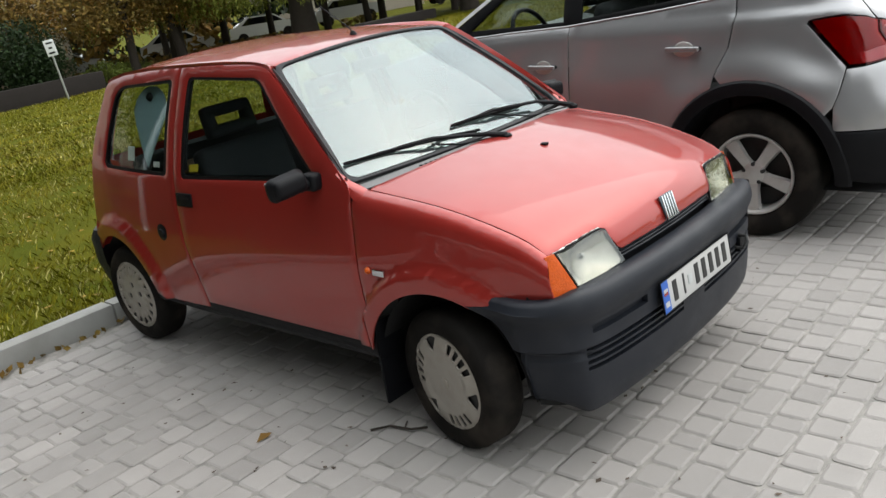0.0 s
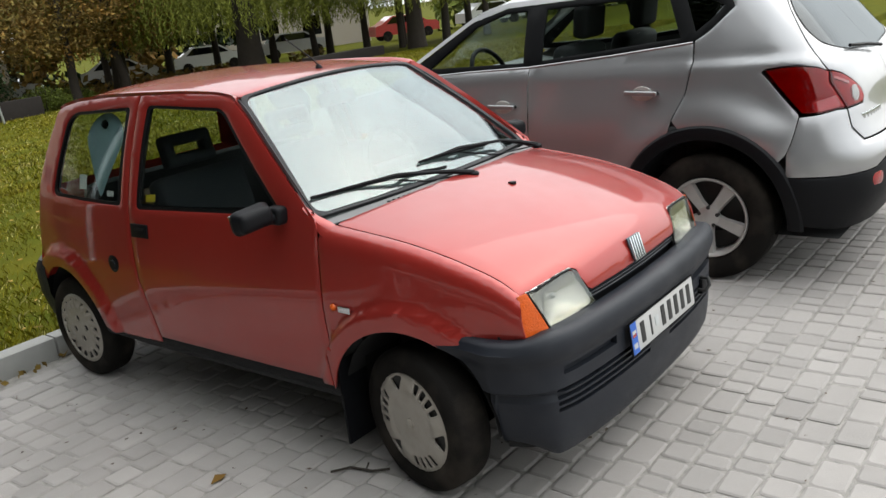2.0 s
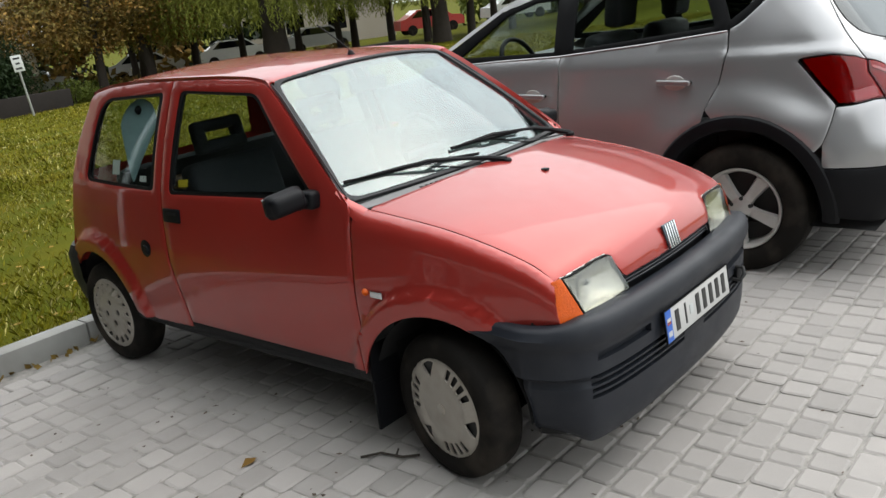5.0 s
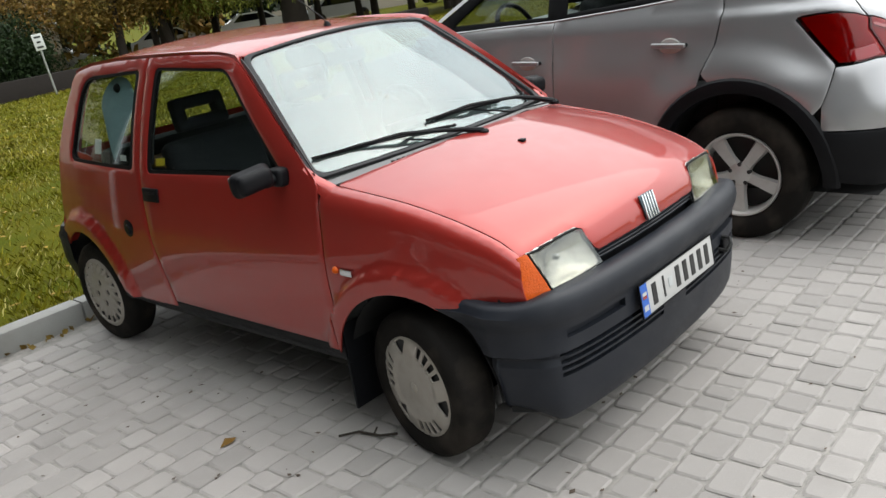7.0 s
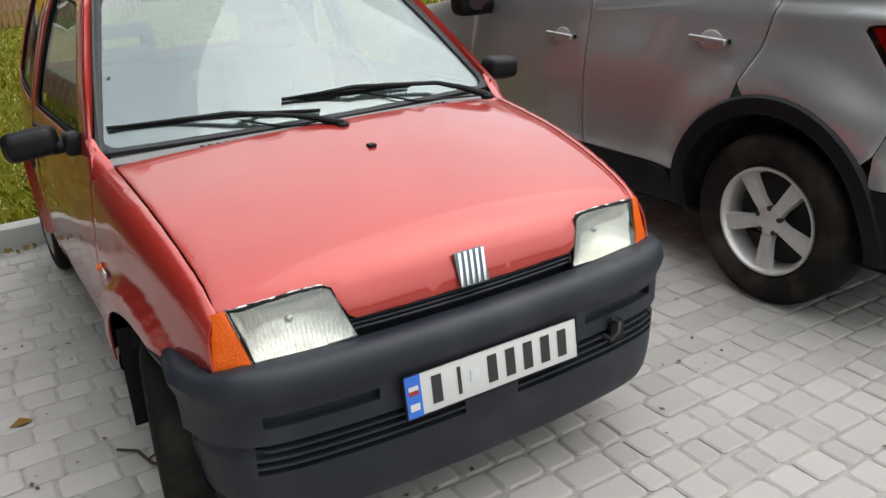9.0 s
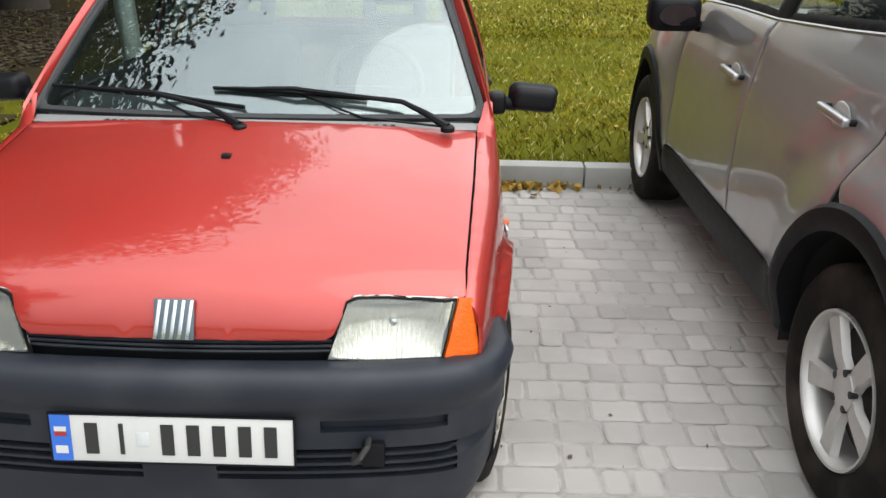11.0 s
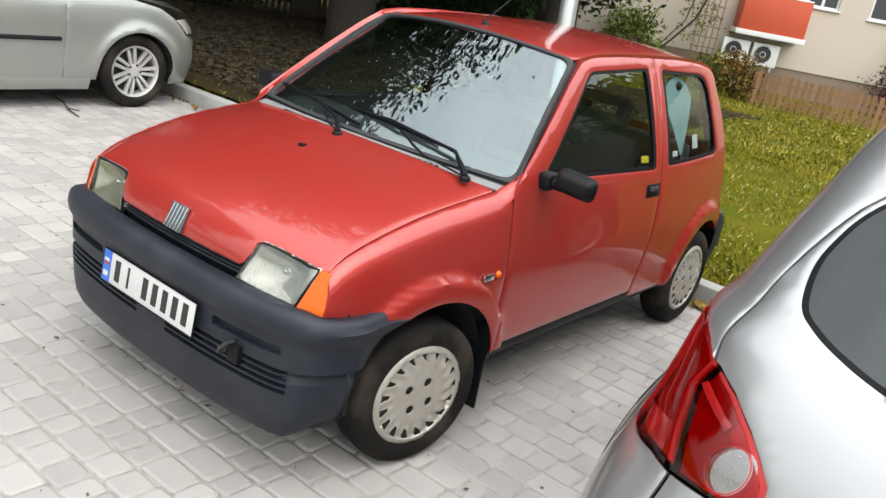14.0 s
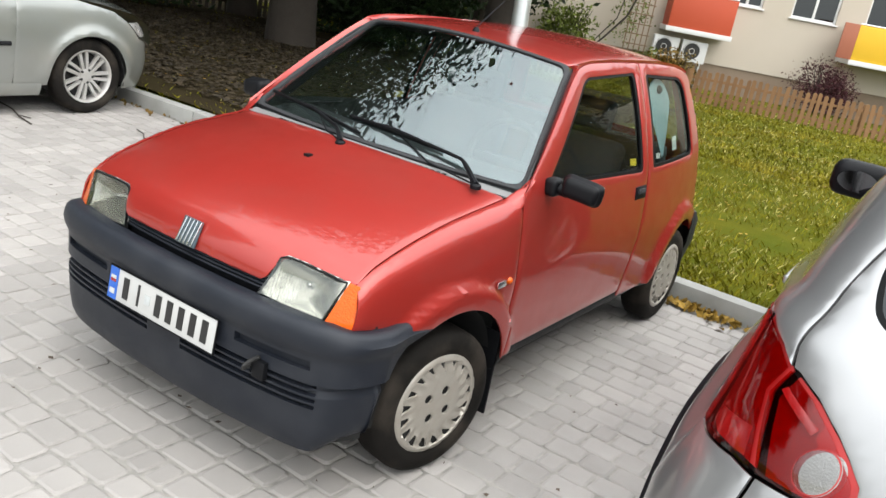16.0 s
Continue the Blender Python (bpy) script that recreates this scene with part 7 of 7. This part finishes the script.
def grass_field(name, label, n, area, height, width, mat, lo=0.5):
    x0, x1, y0, y1 = area
    x, y = rng.uniform(x0, x1, n), y0 + (y1 - y0) * rng.uniform(0, 1, n) ** 1.5
    ky = np.array([KERB_Y(v) for v in np.linspace(x0, x1, 200)])
    keep = y > np.interp(x, np.linspace(x0, x1, 200), ky) + 0.13
    patch = np.array([noise.noise(Vector((a * 0.9, b * 0.9, 3.1))) for a, b in zip(x, y)])
    keep &= rng.uniform(0, 1, n) < 0.75 + patch * 1.1
    thin = np.array([bare(a, b) if a < -1.5 else -1.0 for a, b in zip(x, y)])
    keep &= (thin < 0) | (rng.uniform(0, 1, n) < 0.05)
    x, y = x[keep], y[keep]
    n = len(x)
    z = 0.075 - np.array([fall(a, b) for a, b in zip(x, y)])
    a = rng.uniform(0, 2 * math.pi, n)
    h = height * rng.uniform(lo, 1.4, n)
    w = width * rng.uniform(0.6, 1.3, n)
    lx_, ly_ = np.cos(a) * h * rng.uniform(0.3, 1.1, n), np.sin(a) * h * rng.uniform(0.3, 1.1, n)
    bx_, by_ = -np.sin(a) * w, np.cos(a) * w
    p0 = np.stack([x - bx_, y - by_, z], 1)
    p1 = np.stack([x + bx_, y + by_, z], 1)
    p2 = np.stack([x + bx_ * 0.7 + lx_ * 0.5, y + by_ * 0.7 + ly_ * 0.5, z + h * 0.7], 1)
    p3 = np.stack([x + lx_, y + ly_, z + h * 0.95], 1)
    v = np.stack([p0, p1, p2, p3], 1).reshape(-1, 3)
    me = bpy.data.meshes.new(name)
    me.from_pydata(v.tolist(), [], np.arange(n * 4).reshape(-1, 4).tolist())
    me.materials.append(mat)
    return tagged(new(name, me), label, "grass", kind="stuff")


BLADE_DRY = surface("grass_blade_dry", (0.34, 0.31, 0.10), 0.7, 0.0, 0.3, 1.2, island=0.6)
grass_field("grass", "short green lawn grass behind the kerb", 90000, (-9, 7, 1.7, 9.0), 0.055, 0.0045, BLADE)
grass_field("grass", "short green lawn grass farther off", 240000, (-20, 24, 8.0, 27.0), 0.06, 0.012, BLADE)
grass_field("dry_grass", "pale dry grass blades among the green", 24000, (-9, 9, 1.7, 12.0), 0.05, 0.004, BLADE_DRY)
grass_field("dry_grass", "pale dry grass tufts farther off", 12000, (-14, 22, 9.0, 27.0), 0.06, 0.010, BLADE_DRY)


def scatter(name, label, n, area, size, mat, z, keep_lawn=True):
    x0, x1, y0, y1 = area
    x, y = rng.uniform(x0, x1, n), rng.uniform(y0, y1, n)
    if keep_lawn:
        ok = y > np.array([KERB_Y(v) for v in x]) + 0.14
        x, y = x[ok], y[ok]
    zz = z - np.array([fall(a, b) for a, b in zip(x, y)])
    pts = np.stack([x, y, zz], 1)
    ob = leaf_mesh(name, pts, size, mat, None, 0.0, 0.65)
    me = ob.data
    co_ = np.empty(len(me.vertices) * 3)
    me.vertices.foreach_get("co", co_)
    co_ = co_.reshape(-1, 4, 3)
    co_[:, :, 2] = zz[:, None] + np.abs(co_[:, :, 2] - zz[:, None]) * 0.25
    me.vertices.foreach_set("co", co_.reshape(-1))
    return tagged(ob, label, "leaves", kind="stuff")


scatter("fallen_leaves", "yellow fallen leaves on the lawn", 1500, (-9, 8, 1.8, 14), 0.065, LEAF_YELLOW, 0.115)
scatter("fallen_leaves", "pale fallen leaves on the far lawn", 900, (-6, 20, 12, 27), 0.10, BLADE_DRY, 0.14)
scatter("fallen_leaves", "brown fallen leaves in the tree shade", 500, (-10, -2, 2.4, 8), 0.07, LEAF_BROWN, 0.115)
# leaves swept against the kerb
pts = []
for _ in range(130):
    x = rng.normal(0.92, 0.16)
    pts.append((x, KERB_Y(x) - abs(rng.normal(0, 0.06)) - 0.02, 0.012 + abs(rng.normal(0, 0.010))))
tagged(leaf_mesh("leaf_pile", np.array(pts), 0.052, LEAF_YELLOW, None, 0.0, 0.7), "small pile of yellow leaves against the kerb", "leaves", kind="stuff")
pts = []
for _ in range(260):
    x = rng.uniform(-6, 2.2)
    pts.append((x, KERB_Y(x) - abs(rng.normal(0, 0.045)) - 0.01, 0.006 + abs(rng.normal(0, 0.006))))
tagged(leaf_mesh("gutter_litter", np.array(pts), 0.045, LEAF_BROWN, None, 0.0, 0.7), "brown leaf litter along the kerb foot", "leaves", kind="stuff")
DEBRIS = surface("dry_leaf_bits", (0.07, 0.05, 0.035), 0.9, 0.0, 0.3, 8.0, island=0.8)
pts = np.stack([rng.uniform(-7, 2.2, 700), rng.uniform(-3.6, 1.6, 700), np.full(700, 0.004)], 1)
ob = leaf_mesh("paving_litter", pts, 0.026, DEBRIS, None, 0.0, 0.6)
for v in ob.data.vertices:
    v.co.z = 0.002 + abs(v.co.z - 0.004) * 0.3
tagged(ob, "small dark leaf bits scattered on the paving", "litter", kind="stuff")
# leaf litter with the tree shade put into its near-black brown
SHADED_LEAF = surface("shaded_fallen_leaf", (0.030, 0.020, 0.008), 0.8, 0.0, 0.3, 3.0, island=0.9)
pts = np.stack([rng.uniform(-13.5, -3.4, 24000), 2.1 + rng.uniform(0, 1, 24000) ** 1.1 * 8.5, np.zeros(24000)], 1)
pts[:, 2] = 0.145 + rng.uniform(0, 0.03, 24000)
ob = leaf_mesh("fallen_leaves", pts, 0.085, SHADED_LEAF, None, 0.0, 0.7)
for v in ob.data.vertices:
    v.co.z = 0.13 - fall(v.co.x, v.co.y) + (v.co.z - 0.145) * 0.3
tagged(ob, "brown fallen leaves under the trees, their colour darkened for the shade", "leaves", kind="stuff")
# twigs
for k, (a, b, r) in enumerate((((-0.80, -0.71), (-0.68, -0.90), 0.005), ((-4.6, 0.35), (-3.9, 0.20), 0.006), ((-5.4, 0.1), (-4.9, 0.02), 0.006), ((-3.6, 0.9), (-3.2, 0.72), 0.005))):
    p, q = Vector((*a, 0.006)), Vector((*b, 0.006))
    bm = tube([p, p.lerp(q, 0.35) + Vector((0.01, 0.012, 0.006)), p.lerp(q, 0.7) + Vector((-0.01, -0.012, 0.004)), q], r, 6)
    tube([p.lerp(q, 0.6), p.lerp(q, 0.75) + Vector((0.02, 0.05, 0.004))], r * 0.7, 5, bm)
    tagged(part("twig", bm, BARK), "thin dry twig lying on the paving", "twig", "twigs on the paving")
bm = bmesh.new()
ps = [bm.verts.new(v) for v in ((-1.08, -0.35, 0.004), (-1.04, -0.33, 0.02), (-1.0, -0.345, 0.006), (-1.035, -0.37, 0.012))]
bm.faces.new(ps)
tagged(part("dry_leaf", bm, LEAF_BROWN), "curled brown leaf lying on the paving", "leaf")

# ---- paving blocks ----
ROW = 0.1217
LENS = (0.09, 0.12, 0.12, 0.15, 0.18)


def block_shape(l, w, seed):
    """A tumbled block: rounded corners and a worn top edge; verts and faces around the origin, top at 0."""
    rs = random.Random(seed)
    a, b, c = l / 2 - 0.0042, w / 2 - 0.0042, 0.012
    ring = [(a, b - c), (a - c, b), (-a + c, b), (-a, b - c), (-a, -b + c), (-a + c, -b), (a - c, -b), (a, -b + c)]
    ring = [(x + rs.uniform(-0.0025, 0.0025), y + rs.uniform(-0.0025, 0.0025)) for x, y in ring]
    k = 0.009
    inner = [(x * (1 - k / a), y * (1 - k / b)) for x, y in ring]
    v = [(x, y, -0.03) for x, y in ring] + [(x, y, -0.0045) for x, y in ring] + [(x, y, 0.0) for x, y in inner]
    f = []
    for i in range(8):
        j = (i + 1) % 8
        f += [(i, j, 8 + j, 8 + i), (8 + i, 8 + j, 16 + j, 16 + i)]
    f.append(tuple(range(16, 24)))
    return v, f


shapes = {l: [block_shape(l, ROW, int(l * 1000) + i) for i in range(6)] for l in set(LENS)}
near_mesh = {}
for l, vs in shapes.items():
    for i, (v, f) in enumerate(vs):
        me = bpy.data.meshes.new("paving_block")
        me.from_pydata(v, [], f)
        me.materials.append(PAVER)
        near_mesh[l, i] = me
bv, bf, made = [], [], 0
rs = random.Random(77)
y = 1.80
row0 = -1.351 - 0.5 * ROW
j0, j1 = int(math.floor((-4.6 - row0) / ROW)), int(math.ceil((2.6 - row0) / ROW))
for j in range(j0, j1 + 1):
    y = row0 + j * ROW
    x = -9.0 + rs.uniform(0, 0.12)
    while x < 3.6:
        l = rs.choice(LENS)
        cx = x + l / 2
        x += l
        if y + ROW * 0.55 > KERB_Y(cx) + 0.004:
            continue
        i, dz, tx, ty = rs.randrange(6), rs.gauss(0, 0.0013), rs.gauss(0, 0.006), rs.gauss(0, 0.006)
        if -1.5 < cx < 2.1 and -2.15 < y < -1.15 and made < 300:
            ob = new("paving_block", near_mesh[l, i])
            ob.parent = bed
            ob.matrix_basis = Matrix.Translation((cx, y, dz)) @ Euler((tx, ty, rs.gauss(0, 0.006))).to_matrix().to_4x4()
            made += 1
            continue
        v, f = shapes[l][i]
        k = len(bv)
        bv += [(cx + p[0], y + p[1], dz + p[2] + tx * p[1] + ty * p[0]) for p in v]
        bf += [tuple(k + q for q in g) for g in f]
tagged(link_mesh("paving_blocks", bv, bf, PAVER_FAR, bed, smooth=False), "pale grey tumbled concrete paving blocks", kind="stuff")
